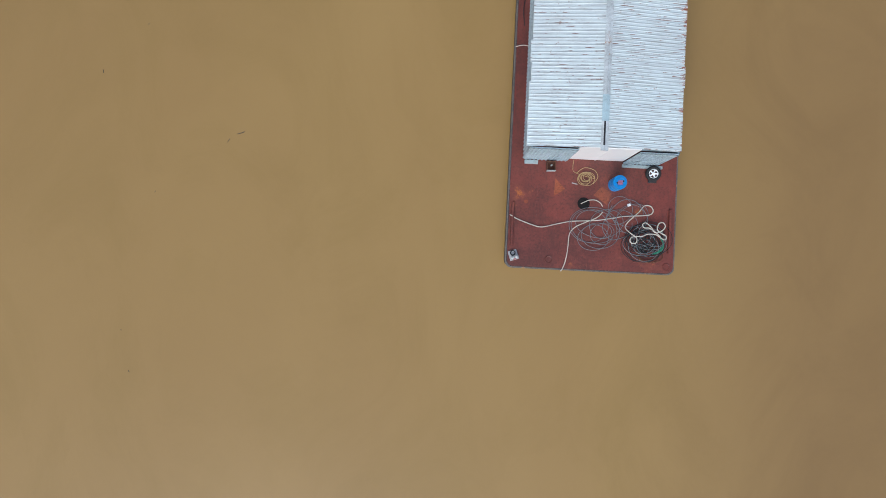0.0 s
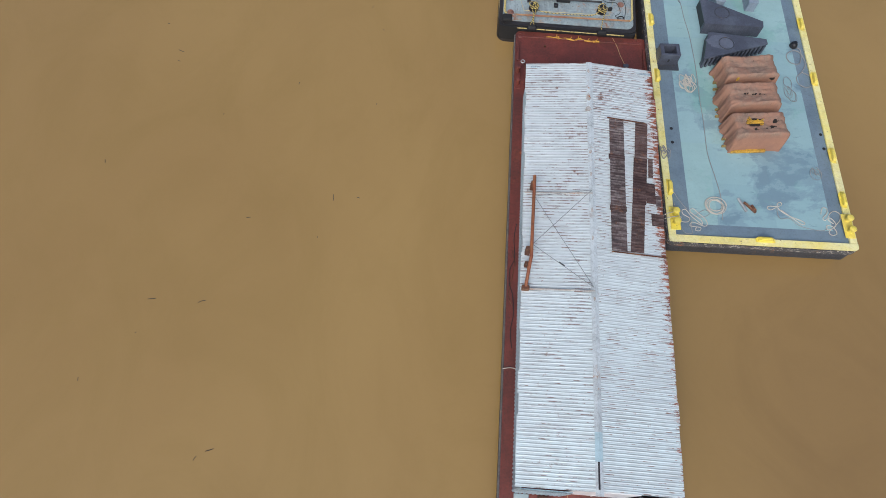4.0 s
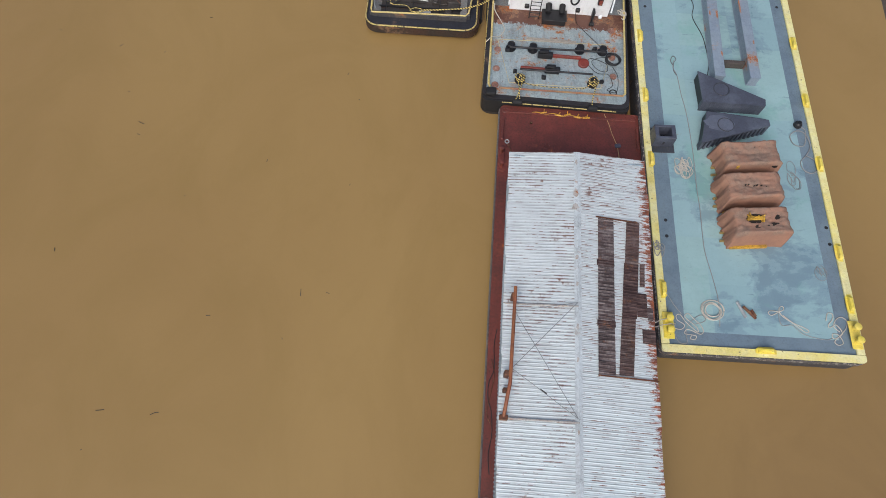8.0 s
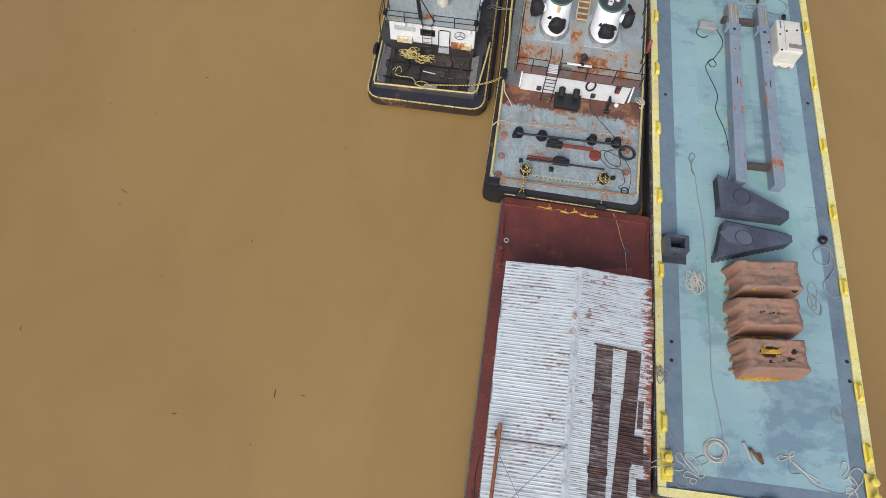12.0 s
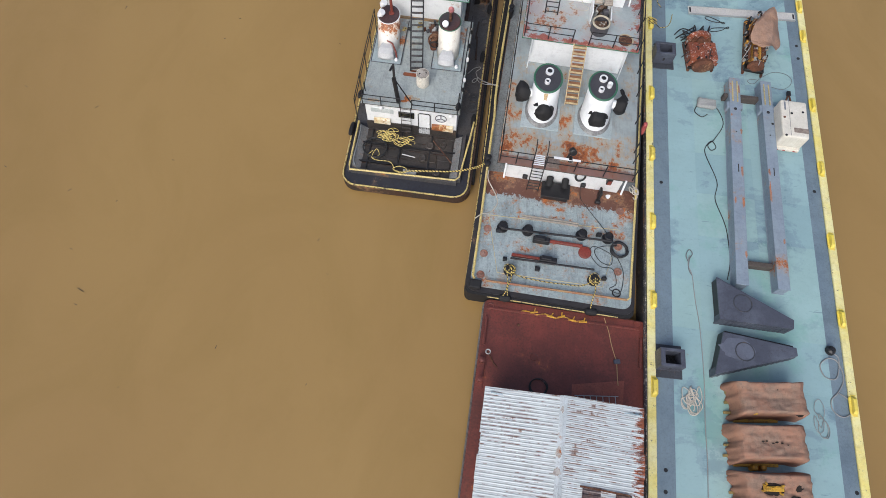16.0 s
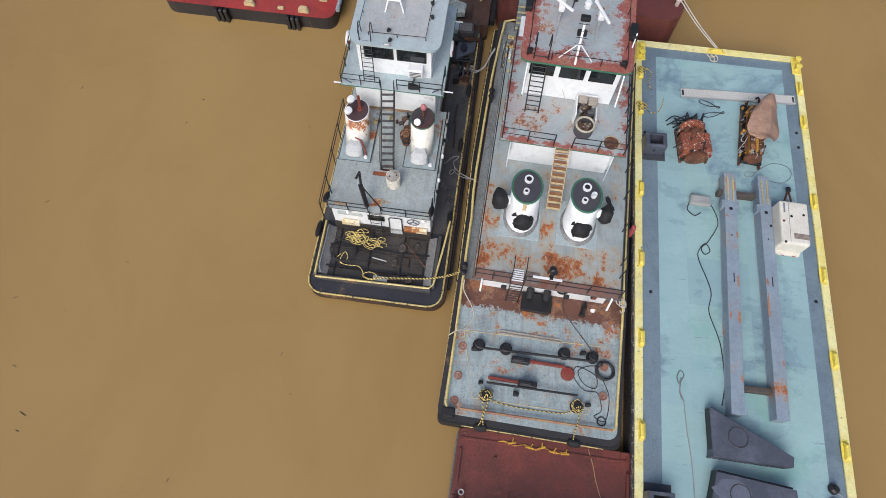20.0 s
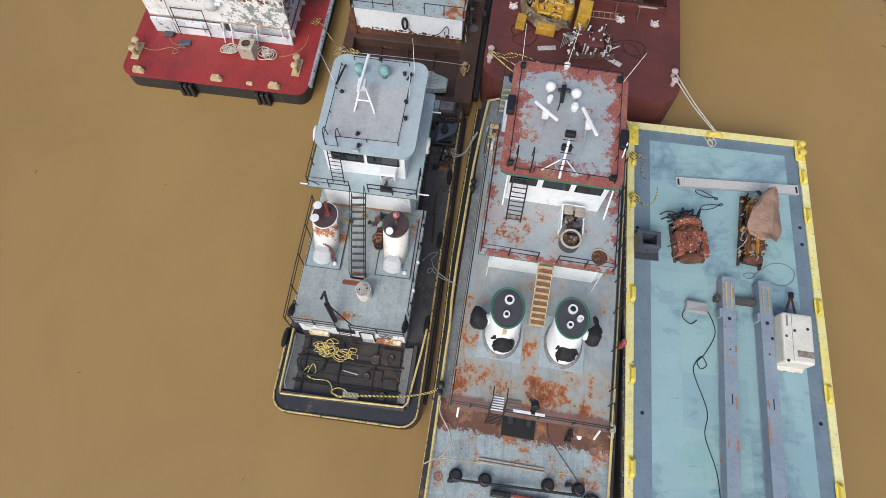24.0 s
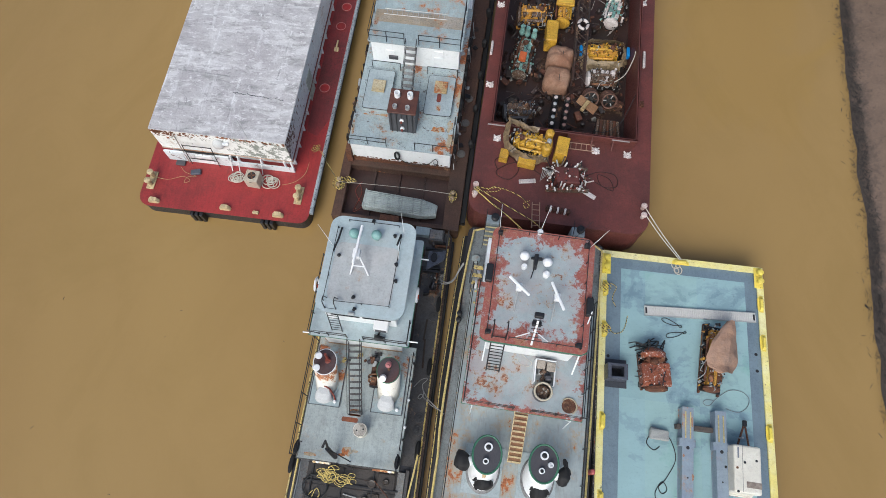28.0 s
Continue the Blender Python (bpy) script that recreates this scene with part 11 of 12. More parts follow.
for x, y, mt in ((1.15, 4.93, LUG_WHITE), (6.9, 4.92, LUG_WHITE), (8.73, 4.93, LUG_WHITE), (0.29, 8.59, LUG_WHITE), (9.37, 8.54, RUSTY), (0.3, 14.8, LUG_WHITE), (9.35, 16.3, LUG_WHITE), (9.4, 24, LUG_WHITE)):
    lug = part("hatch_fitting", slab(B(), blotch(x, y, 0.22, 0.2, x + y, 18, 0.5), 0, 0.06), mt, sb, "chipped white deck fitting")
    part("lid", lathe(B(), [(0.13, 0.06), (0.13, 0.12), (0.09, 0.14), (0.02, 0.1)], 12, Matrix.Translation((x, y, 0))), mt, lug)
    for dx, dy in ((-0.16, -0.15), (0.17, -0.13), (0.14, 0.17), (-0.17, 0.14)):
        part("dog", box(B(), -0.06, 0.06, -0.035, 0.035, 0.05, 0.14, 0.01, pose(x + dx, y + dy, 0, 0, 0, 45 if dx * dy > 0 else -45)), mt, lug)
for x, y, l in ((9.5, 11.8, 1.2), (0.1, 11.3, 1.0)):
    part("white_bar", box(B(), x - 0.08, x + 0.08, y - l / 2, y + l / 2, 0, 0.2, 0.05), PALE_LUG, sb, "chalky white cleat bar")
for x, y in ((0.3, 1.05), (0.3, 1.6), (9.7, 1.1), (9.7, 1.65)):
    part("bitt", lathe(B(), [(0.11, 0), (0.11, 0.34), (0.17, 0.37), (0.17, 0.43), (0.08, 0.46)], 18, Matrix.Translation((x, y, 0))), painted("chalky_pink_bitt", (0.72, 0.64, 0.60), (0.52, 0.36, 0.32), rust=0.4, size=5), sb, "chalky pale bitt")

# the yellow engine and other salvage on the head deck
engine("diesel_engine", MB @ pose(3.0, 4.55, 0, 0, 0, 174), "big bright yellow diesel engine under torn plastic", 2.6, 1.7, 1.25, ENGINE_YELLOW, 31, ENGINE_YELLOW, 6)
ye = bpy.data.objects["diesel_engine.001"]
for x, y, r, z in ((-1.0, -0.55, 0.24, 1.5), (-1.0, 0.5, 0.24, 1.35)):
    part("air_filter", lathe(B(), [(r * 0.5, 0.7), (r, 0.8), (r, z), (r * 0.6, z + 0.06)], 18, Matrix.Translation((x, -y, 0))), ENGINE_YELLOW, ye, "yellow air filter")
part("radiator", box(B(), -2.2, -1.5, -0.6, 0.55, 0.0, 1.1, 0.04), ENGINE_YELLOW, ye, "yellow radiator tank")
part("tank", box(B(), -0.6, 0.4, 0.85, 1.35, 0.0, 0.5, 0.04), ENGINE_YELLOW, ye, "yellow tank")
part("battery_box", box(B(), 1.0, 1.5, 0.7, 1.3, 0.0, 0.6, 0.04), ENGINE_YELLOW, ye)
part("vent_pipe", lathe(B(), [(0.14, 0.9), (0.14, 1.4), (0.1, 1.45)], 14, Matrix.Translation((-1.05, 0.05, 0))), GALV, ye)
# The dark second tone paints the shade of folds into the dirty plastic.
part("torn_plastic", rag(rag(B(), [(1.42, -0.8, 1.4), (1.35, 0.1, 1.0), (1.0, 0.75, 0.95), (0.3, 0.95, 0.8), (-0.5, 0.9, 0.75), (-1.2, 0.7, 0.9)], 0.36, 2, 0.5), [(1.42, -0.8, 1.45), (0.6, -0.8, 1.1), (-0.4, -0.75, 1.05)], 0.2, 5), painted("tan_plastic_fold_shade", (0.26, 0.185, 0.10), (0.10, 0.066, 0.036), rough=0.4, dirt=0.3, patch=0.48, streak=0.3, size=3.5), ye, "torn dirty plastic sheet, fold shade in its second tone")

rnd = random.Random(5)
junk = thing("engine_frame", MB @ pose(5.35, 2.75, 0, 0, 0, 6), "stripped dark engine frame with white-splashed pipes", "engine frame")
part("frame_rail", box(box(B(), -1.2, 1.2, -0.75, -0.65, 0.02, 0.4, 0.02), -1.2, 1.2, 0.6, 0.7, 0.02, 0.4, 0.02), ENGINE_BROWN, junk)
part("block", crumple(box(B(), -0.7, 0.6, -0.5, 0.5, 0.1, 0.8, 0.06), 0.08, 2.5, 4), MAROON, junk)
for i in range(26):
    a = Vector((rnd.uniform(-1.2, 1.2), rnd.uniform(-0.7, 0.9), rnd.uniform(0.1, 0.7)))
    b = a + Vector((rnd.uniform(-0.5, 0.5), rnd.uniform(-0.5, 0.5), rnd.uniform(-0.1, 0.4)))
    part("pipe", rod(B(), a, b, rnd.uniform(0.025, 0.06), 6), rnd.choice((GALV, ENGINE_BROWN, PALE_LUG, BLACK_STEEL)), junk)
for edge in ((-1.15, -0.7, 1.15, -0.7), (-1.15, -0.7, -0.75, 0.9), (0.75, 0.9, 1.0, -0.4)):
    for i in range(24):
        f = (i + rnd.random()) / 24
        x, y = edge[0] + (edge[2] - edge[0]) * f, edge[1] + (edge[3] - edge[1]) * f
        part("splashed_bolt", box(B(), -rnd.uniform(0.03, 0.11), 0.04, -0.035, 0.035, 0, 0.08, 0.008, pose(x + rnd.uniform(-0.1, 0.1), y + rnd.uniform(-0.1, 0.1), 0.4, rnd.uniform(-30, 30), 0, rnd.uniform(0, 180))), rnd.choice((CHALK, CHALK, ENGINE_BROWN, RED_STEEL)), junk)
for i in range(60):
    x, y, s = rnd.uniform(-1.0, 1.0), rnd.uniform(-0.75, 0.85), rnd.uniform(0.02, 0.06)
    part("loose_bolt", rod(B(), (x, y, 0.3), (x + rnd.uniform(-0.08, 0.08), y + rnd.uniform(-0.08, 0.08), rnd.uniform(0.6, 0.95)), s, 6), (CHALK, ENGINE_BROWN, BLACK_STEEL, CHALK, RED_STEEL)[i % 5], junk)
for k in range(7):
    part("grey_wire", sweep(B(), smooth_line([(-1.0, 0.0, 0.4), (-1.2 + 0.06 * k, 0.25, 0.55 + 0.03 * k), (-1.3 + 0.09 * k, 0.6 - 0.05 * k, 0.3), (-1.5 + 0.1 * k, -0.1 + 0.1 * k, 0.05)], 5), 0.018, 5), ROPE_GREY, junk)
for x, y, turn, l in ((3.16, 2.4, 12, 0.95), (6.65, 2.1, -28, 0.9)):
    pl = part("plank", box(B(), -l / 2, l / 2, -0.13, 0.13, 0, 0.06, 0.01), PALE_LUG, None)
    pl.matrix_world = MB @ pose(x, y, 0, 0, 0, turn)
    tagged(pl, "chalky white-painted plank on the maroon deck", "plank", "planks")
crank = thing("crankshaft", MB @ pose(5.0, 0.78, 0, 0, 0, -4), "dark crankshaft with chalk-white journals", "crankshaft")
part("shaft", rod(B(), (-0.7, 0, 0.16), (0.7, 0, 0.16), 0.07, 10), DARK_RUST_STEEL, crank)
for i in range(7):
    part("web", box(B(), -0.05, 0.05, -0.15, 0.15, 0.0, 0.3, 0.02, pose(-0.6 + 0.2 * i, 0, 0.0, 0, 0, 0)), LUG_WHITE if i % 2 else DARK_RUST_STEEL, crank)
for (x, y, turn, l) in ((5.3, 5.08, 0, 1.5), (3.77, 1.15, -86, 1.6)):
    ldr = thing("short_ladder", MB @ pose(x, y, 0.05, 0, 0, turn), "short tan-painted steel ladder", "ladder", "short ladders")
    ladder(ldr, (0, 0, 0), (l, 0, 0.02), 0.42, 5, plain("tan_ladder_paint", (0.36, 0.24, 0.17), 0.7), 0.026, "rails", Vector((0, 1, 0)))
for pts, lab in (([(1.4, 2.9), (1.2, 3.5), (1.9, 3.9), (2.6, 3.2), (2.2, 2.4), (1.5, 2.5), (1.4, 2.9), (2.4, 3.5), (3.4, 3.2), (4.2, 2.7)], "dark hose curled on the maroon deck"), ([(6.4, 3.2), (7.2, 3.6), (8.1, 3.5), (8.2, 2.8), (7.4, 2.7), (7.1, 3.4), (7.8, 3.2), (8.0, 2.5), (7.0, 2.9)], "dark hose in loops on the deck")):
    rope("dark_hose", MB, [(x, y, 0.03) for x, y in pts], 0.026, plain("maroon_black_hose", (0.045, 0.018, 0.016), 0.6), lab)
for pts in ([(0.2, 1.3, 0.45), (1.6, 0.45, 0.25), (3.06, -0.5, 0.0), (3.6, -0.9, -0.3)], [(0.25, 1.4, 0.45), (0.9, 0.85, 0.3), (2.5, -0.1, 0.1), (3.2, -0.75, -0.15)], [(0.3, 1.4, 0.45), (2.0, 0.7, 0.2), (3.8, -0.1, 0.05), (4.4, -0.5, -0.3)]):
    rope("yellow_rope", MB, pts, 0.026, ROPE_YELLOW, "yellow-black rope down to the large pushboat")
rope("yellow_rope", MB, [(0.4, 1.5, 0.3), (1.0, 1.6, 0.05), (1.6, 1.75, 0.04), (2.3, 1.6, 0.04), (3.0, 1.3, 0.04), (3.4, 0.9, 0.04), (3.2, 0.7, 0.04), (3.1, 1.0, 0.04), (3.4, 1.2, 0.04)], 0.024, ROPE_YELLOW, "yellow-black rope end snaking over the deck")
rope("yellow_rope", MB, [(0.35, 1.3, 0.3), (0.9, 1.35, 0.1), (1.5, 1.5, 0.05), (1.7, 1.7, 0.05), (1.3, 1.75, 0.05), (1.0, 1.5, 0.05)], 0.024, ROPE_YELLOW, "loop of yellow-black rope by the bitts")
for k in range(2):
    a = MB @ Vector((9.75, 1.2 + 0.4 * k, 0.35))
    b = BB @ Vector((4.3 + 0.1 * k, 34.5, 0.3))
    mid = (a + b) / 2 + Vector((0, 0, -0.12))
    rope("white_hawser", Matrix.Identity(4), [tuple(a), tuple(mid), tuple(b)], 0.03, ROPE_WHITE, "white hawser between the two barges", 8)
rope("white_rope", BB, tangle_points(4.15, 34.1, 0.4, 4, 91, 1.2), 0.03, ROPE_WHITE, "white rope end heaped at the barge kerb")

# in the hold
HF = FLOOR + 0.05
engine("marine_engine", MB @ pose(2.2, 12.3, HF, 0, 0, 84), "pale teal marine engine with an orange filter", 3.4, 1.5, 1.4, ENGINE_TEAL, 41, ENGINE_BROWN, 6)
te = bpy.data.objects["marine_engine"]
part("orange_filter", box(B(), -0.9, -0.3, -0.2, 0.25, 1.2, 1.55, 0.06), painted("orange_enamel", (0.55, 0.13, 0.03), (0.45, 0.1, 0.03), rust=0.2), te, "orange filter box")
for y in (-0.35, 0.1, 0.45):
    part("turbo_pipe", lathe(B(), [(0.14, 1.1), (0.2, 1.3), (0.12, 1.75), (0.15, 1.85)], 14, Matrix.Translation((1.3 + 0.2 * y, y, 0))), ENGINE_TEAL, te)
engine("marine_engine", MB @ pose(2.4, 8.1, HF, 0, 0, 8), "oily dark engine with bright pipework", 2.1, 1.6, 1.25, ENGINE_BROWN, 42, DARK_GREY, 5)
engine("marine_engine", MB @ pose(2.6, 15.8, HF, 0, 0, 5), "rusty gold engine with oil-dark heads", 2.3, 1.8, 1.3, ENGINE_GOLD, 43, ENGINE_BROWN, 5)
engine("marine_engine", MB @ pose(4.5, 16.8, HF, 0, 0, 90), "yellow engine with a flat yellow cover", 3.0, 1.6, 1.3, ENGINE_GOLD, 44, ENGINE_YELLOW, 6)
part("top_cover", box(B(), -0.6, 1.0, -0.6, 0.6, 1.3, 1.5, 0.06), ENGINE_YELLOW, bpy.data.objects["marine_engine.003"], "flat bright yellow cover")
part("cover_panel", box(B(), -0.45, 0.85, -0.45, 0.45, 1.5, 1.52, 0.02), painted("sunny_yellow", (0.66, 0.44, 0.06), (0.6, 0.38, 0.05), dirt=0.15), bpy.data.objects["marine_engine.003"])
engine("marine_engine", MB @ pose(7.35, 13.3, HF, 0, 0, 4), "yellow engine wrapped in tan plastic", 2.5, 1.5, 1.35, ENGINE_YELLOW, 45, ENGINE_GOLD, 6)
part("plastic_wrap", rag(B(), [(1.25, -0.75, 0.85), (1.4, 0.0, 1.1), (1.15, 0.75, 1.2), (0.2, 0.85, 1.15), (-0.8, 0.8, 1.25), (-1.35, 0.55, 1.2), (-1.45, -0.2, 1.0), (-1.1, -0.8, 0.8), (0.0, -0.9, 0.75), (1.25, -0.75, 0.85)], 0.5, 6, 0.75), painted("tan_plastic", (0.33, 0.25, 0.145), (0.16, 0.115, 0.065), rough=0.4, dirt=0.25, patch=0.5, streak=0.3, size=3), bpy.data.objects["marine_engine.004"], "crumpled tan plastic wrap")
for x in (-1.5, 1.55):
    part("blue_strap", box(B(), x - 0.1, x + 0.1, -0.3, 0.4, 0.6, 1.0, 0.05), BLUE_PLASTIC, bpy.data.objects["marine_engine.004"], "blue plastic")
engine("marine_engine", MB @ pose(7.5, 11.3, HF, 0, 0, 5), "grey-brown engine with chalky pipework", 2.3, 1.6, 1.35, ENGINE_BROWN, 46, PALE_LUG, 6)
engine("marine_engine", MB @ pose(7.9, 17.0, HF, 0, 0, 80), "pale teal engine blotched with rust", 2.4, 1.6, 1.3, ENGINE_TEAL, 47, PALE_LUG, 5)
engine("marine_engine", MB @ pose(2.2, 19.5, HF, 0, 0, 85), "rusty brown engine standing in the hold", 2.6, 1.5, 1.3, ENGINE_BROWN, 48, RUSTY, 6)
engine("marine_engine", MB @ pose(7.4, 20.5, HF, 0, 0, 88), "rusted yellow engine standing in the hold", 2.8, 1.5, 1.3, ENGINE_GOLD, 49, RUSTY, 6)
for x, y, dx, dy, h, s in ((4.55, 12.35, 1.7, 1.5, 1.25, 51), (4.45, 10.7, 1.65, 1.6, 1.2, 52)):
    bg = thing("wrapped_load", MB @ pose(x, y, HF, 0, 0, -6), "brown tarpaulin bundle tied with cord", "wrapped load", "wrapped loads")
    bm = lathe(B(), [(0.94, 0.0), (1.0, 0.25), (1.0, 0.6), (0.95, 0.85), (0.8, 1.02), (0.5, 1.12), (0.2, 1.1), (0.02, 1.08)], 40)
    for v in bm.verts:
        a = math.atan2(v.co.y, v.co.x)
        k = (abs(math.cos(a)) ** 5 + abs(math.sin(a)) ** 5) ** -0.2
        v.co.x, v.co.y, v.co.z = v.co.x * k * dx / 2, v.co.y * k * dy / 2, v.co.z * h * (1 - 0.12 * noise.noise((v.co.x * 2 + s, v.co.y * 2, 1)))
    part("tarpaulin", crumple(bm, 0.07, 2.6, s * 0.1), painted("dusty_brown_tarpaulin", (0.32, 0.195, 0.13), (0.22, 0.105, 0.06), rough=0.85, dirt=0.15, patch=0.5, size=1.8), bg, smooth=True)
    part("cord", sweep(B(), smooth_line([(0.1, -dy / 2, 0.1), (0.15, -dy * 0.3, h), (0.05, dy * 0.3, h), (0.1, dy / 2, 0.1)], 6), 0.02, 5), BLACK_STEEL, bg)
strip = thing("yellow_hood", MB @ pose(3.85, 14.2, HF, 0, 0, 0), "crumpled yellow sheet-metal hood", "hood")
part("hood", crumple(box(B(), -0.4, 0.4, -0.9, 0.9, 0.2, 1.3, 0.08), 0.12, 1.8, 7), ENGINE_YELLOW, strip)
truss = thing("lattice_boom", MB @ pose(5.75, 13.6, HF + 0.8), "dark steel lattice boom section", "lattice boom")
for x in (-0.35, 0.35):
    for z in (0, 0.6):
        part("chord", box(B(), x - 0.05, x + 0.05, -3.3, 3.6, z, z + 0.1, 0.01), HULL_BROWN, truss)
for i in range(11):
    y = -3.2 + i * 0.62
    part("lacing", rod(rod(B(), (-0.33, y, 0.65), (0.33, y + 0.62, 0.65), 0.03, 5), (0.33, y, 0.65), (-0.33, y + 0.62, 0.65), 0.03, 5), HULL_BROWN, truss)
lr = thing("life_ring", MB @ pose(5.75, 14.7, HF + 1.55, 8, 12, 0), "grubby white life ring with dark bands", "life ring")
part("ring", ring(B(), 0, 0, 0, 0.32, 0.1, 22, 8), PALE_LUG, lr, smooth=True)
for a in (20, 110, 200, 290):
    part("band", box(B(), 0.2, 0.44, -0.05, 0.05, -0.11, 0.11, 0.02, Matrix.Rotation(radians(a), 4, "Z")), BLACK_STEEL, lr)
DRUM_RUST = painted("brown_rusted_drum", (0.15, 0.068, 0.042), (0.095, 0.045, 0.03), rust=0.2, rough=0.55, dirt=0.35, size=3)
for x in (6.7, 7.8):
    dr = thing("cable_drum", MB @ pose(x, 10.15, HF + 0.42, 52, 0, 4 * x - 28) @ Matrix.Diagonal((0.9, 0.9, 0.9, 1)), "rust-brown drum with a spoked end", "drum", "rusty drums")
    part("shell", lathe(B(), [(0.52, 0), (0.55, 0.06), (0.53, 0.1), (0.53, 0.3), (0.56, 0.33), (0.53, 0.36), (0.53, 0.6), (0.56, 0.63), (0.53, 0.66), (0.52, 0.92), (0.55, 0.95), (0.55, 1.0), (0.45, 1.0), (0.43, 0.85)], 24, caps=False), DRUM_RUST, dr)
    part("end", lathe(B(), [(0.45, 0.78), (0.2, 0.78), (0.18, 0.9), (0.02, 0.9)], 20), OILY, dr)
    for i in range(6):
        part("spoke", box(B(), 0.12, 0.46, -0.03, 0.03, 0.79, 0.87, 0.01, Matrix.Rotation(radians(60 * i), 4, "Z")), GALV if i % 2 else DRUM_RUST, dr)
bench = thing("steel_plate", MB @ pose(6.5, 8.9, HF + 1.05, 0, 10, -28), "tan rusty plate propped on the scrap", "plate")
part("plate", crumple(box(B(), -0.75, 0.6, -0.3, 0.3, 0, 0.06, 0.01), 0.08, 2, 3, False), painted("tan_rust_plate", (0.34, 0.2, 0.1), (0.26, 0.13, 0.06), rust=0.3), bench)
part("yellow_arm", box(B(), -0.25, 0.0, -0.7, 0.15, 0.06, 0.26, 0.05), painted("chalky_yellow", (0.5, 0.38, 0.18), (0.42, 0.3, 0.14), rust=0.3), bench)
PINK_CAP = painted("dull_pink_cap", (0.34, 0.22, 0.20), (0.22, 0.12, 0.10), rust=0.3, size=5)
for i in range(5):
    for j in range(2):
        gb2 = thing("gas_bottle", MB @ pose(4.35 + 0.75 * j + 0.03 * i, 7.1 + 0.48 * i, HF), "dark cylinder with a pale cap standing in the hold", "gas bottle", "cylinders in the hold")
        part("body", lathe(B(), [(0.17, 0), (0.18, 0.05), (0.18, 1.05 + 0.1 * ((i + j) % 2)), (0.1, 1.25), (0.06, 1.3)], 14), BLACK_STEEL, gb2)
        part("cap", lathe(B(), [(0.09, 1.24), (0.12, 1.28), (0.12, 1.33), (0.08, 1.36), (0.02, 1.37)], 12), (PALE_LUG, PINK_CAP, GALV, PINK_CAP)[(i * 2 + j) % 4], gb2)
for i in range(7):
    rk = thing("pipe_stack", MB @ pose(7.2 + 0.22 * i, 7.3, HF, 0, 0, 2 * i - 6), "rusty pipe section stacked on end", "pipe", "rusty pipes in the hold")
    part("pipe", rod(B(), (0, -0.8, 0.7 + 0.05 * (i % 3)), (0, 0.8, 0.8), 0.1, 10), RUSTY if i % 2 else ENGINE_BROWN, rk)
    part("foot", box(B(), -0.08, 0.08, -0.6, 0.6, 0, 0.62, 0.02), BLACK_STEEL, rk)
for i, (x, y, r) in enumerate(((5.3, 6.6, 0.3), (5.9, 6.75, 0.28), (6.5, 6.6, 0.3), (6.0, 6.1, 0.26))):
    cn = part("paint_can", lathe(B(), [(r, 0), (r, 0.95), (r * 0.9, 0.97), (r * 0.88, 0.9)], 18), painted("dark_blue_can", (0.035, 0.045, 0.06), (0.05, 0.05, 0.05), rust=0.15), None)
    cn.matrix_world = MB @ pose(x, y, HF)
    tagged(cn, "dark blue steel drum in the hold", "drum", "dark drums in the hold")
rnd = random.Random(99)
SCRAP = [painted("mixed_rusty_scrap", (0.035, 0.019, 0.016), (0.075, 0.036, 0.026), rust=0.15, rough=0.55, dirt=0.5, chip=(0.3, 0.3, 0.28), chips=0.12, size=2.5),
         painted("oily_black_scrap", (0.016, 0.013, 0.012), (0.03, 0.02, 0.017), rust=0.1, rough=0.4, dirt=0.3),
         painted("orange_rusted_scrap", (0.13, 0.046, 0.026), (0.07, 0.03, 0.02), rust=0.4, rough=0.8, size=3),
         painted("chalky_grey_scrap", (0.34, 0.33, 0.30), (0.22, 0.20, 0.18), rust=0.3, rough=0.6, dirt=0.4, size=3)]
heaps = [B() for _ in SCRAP]
for i in range(430):
    x, y = rnd.uniform(CX0 + 0.2, CX1 - 0.2), rnd.uniform(CY0 + 0.3, 24)
    s, k = rnd.uniform(0.06, 0.3), rnd.choices(range(4), (5, 5, 3, 1))[0]
    if k == 3:
        s *= 0.5
    m = Matrix.Translation((x, y, HF + rnd.uniform(0, 0.35))) @ Euler((rnd.uniform(-0.5, 0.5), rnd.uniform(-0.5, 0.5), rnd.uniform(0, 3))).to_matrix().to_4x4()
    if rnd.random() < 0.6:
        box(heaps[k], -s, s, -s * rnd.uniform(0.3, 0.8), s * 0.5, 0, rnd.uniform(0.06, 0.45), 0, m)
    else:
        lathe(heaps[k], [(s * 0.6, 0), (s * 0.6, s * rnd.uniform(0.3, 1.2)), (s * 0.3, s * 1.3)], 9, m)
for i in range(300):
    a = Vector((rnd.uniform(CX0 + 0.3, CX1 - 0.3), rnd.uniform(CY0 + 0.3, 24), HF + rnd.uniform(0.05, 0.7)))
    b = a + Vector((rnd.uniform(-0.7, 0.7), rnd.uniform(-0.7, 0.7), rnd.uniform(-0.05, 0.4)))
    b.x, b.y = min(max(b.x, CX0 + 0.1), CX1 - 0.1), max(b.y, CY0 + 0.1)
    rod(heaps[rnd.choices(range(4), (6, 6, 3, 1))[0]], a, b, rnd.uniform(0.012, 0.04), 6)
for bm, mt, lab in zip(heaps, SCRAP, ("heaps of small rusty scrap over the hold floor", "oily black scrap over the hold floor", "orange-rusted scrap pieces in the hold", "chalky grey metal bits among the scrap")):
    hp = part("scrap_metal", bm, mt, None)
    hp.matrix_world = MB
    tagged(hp, lab, "scrap", kind="stuff")
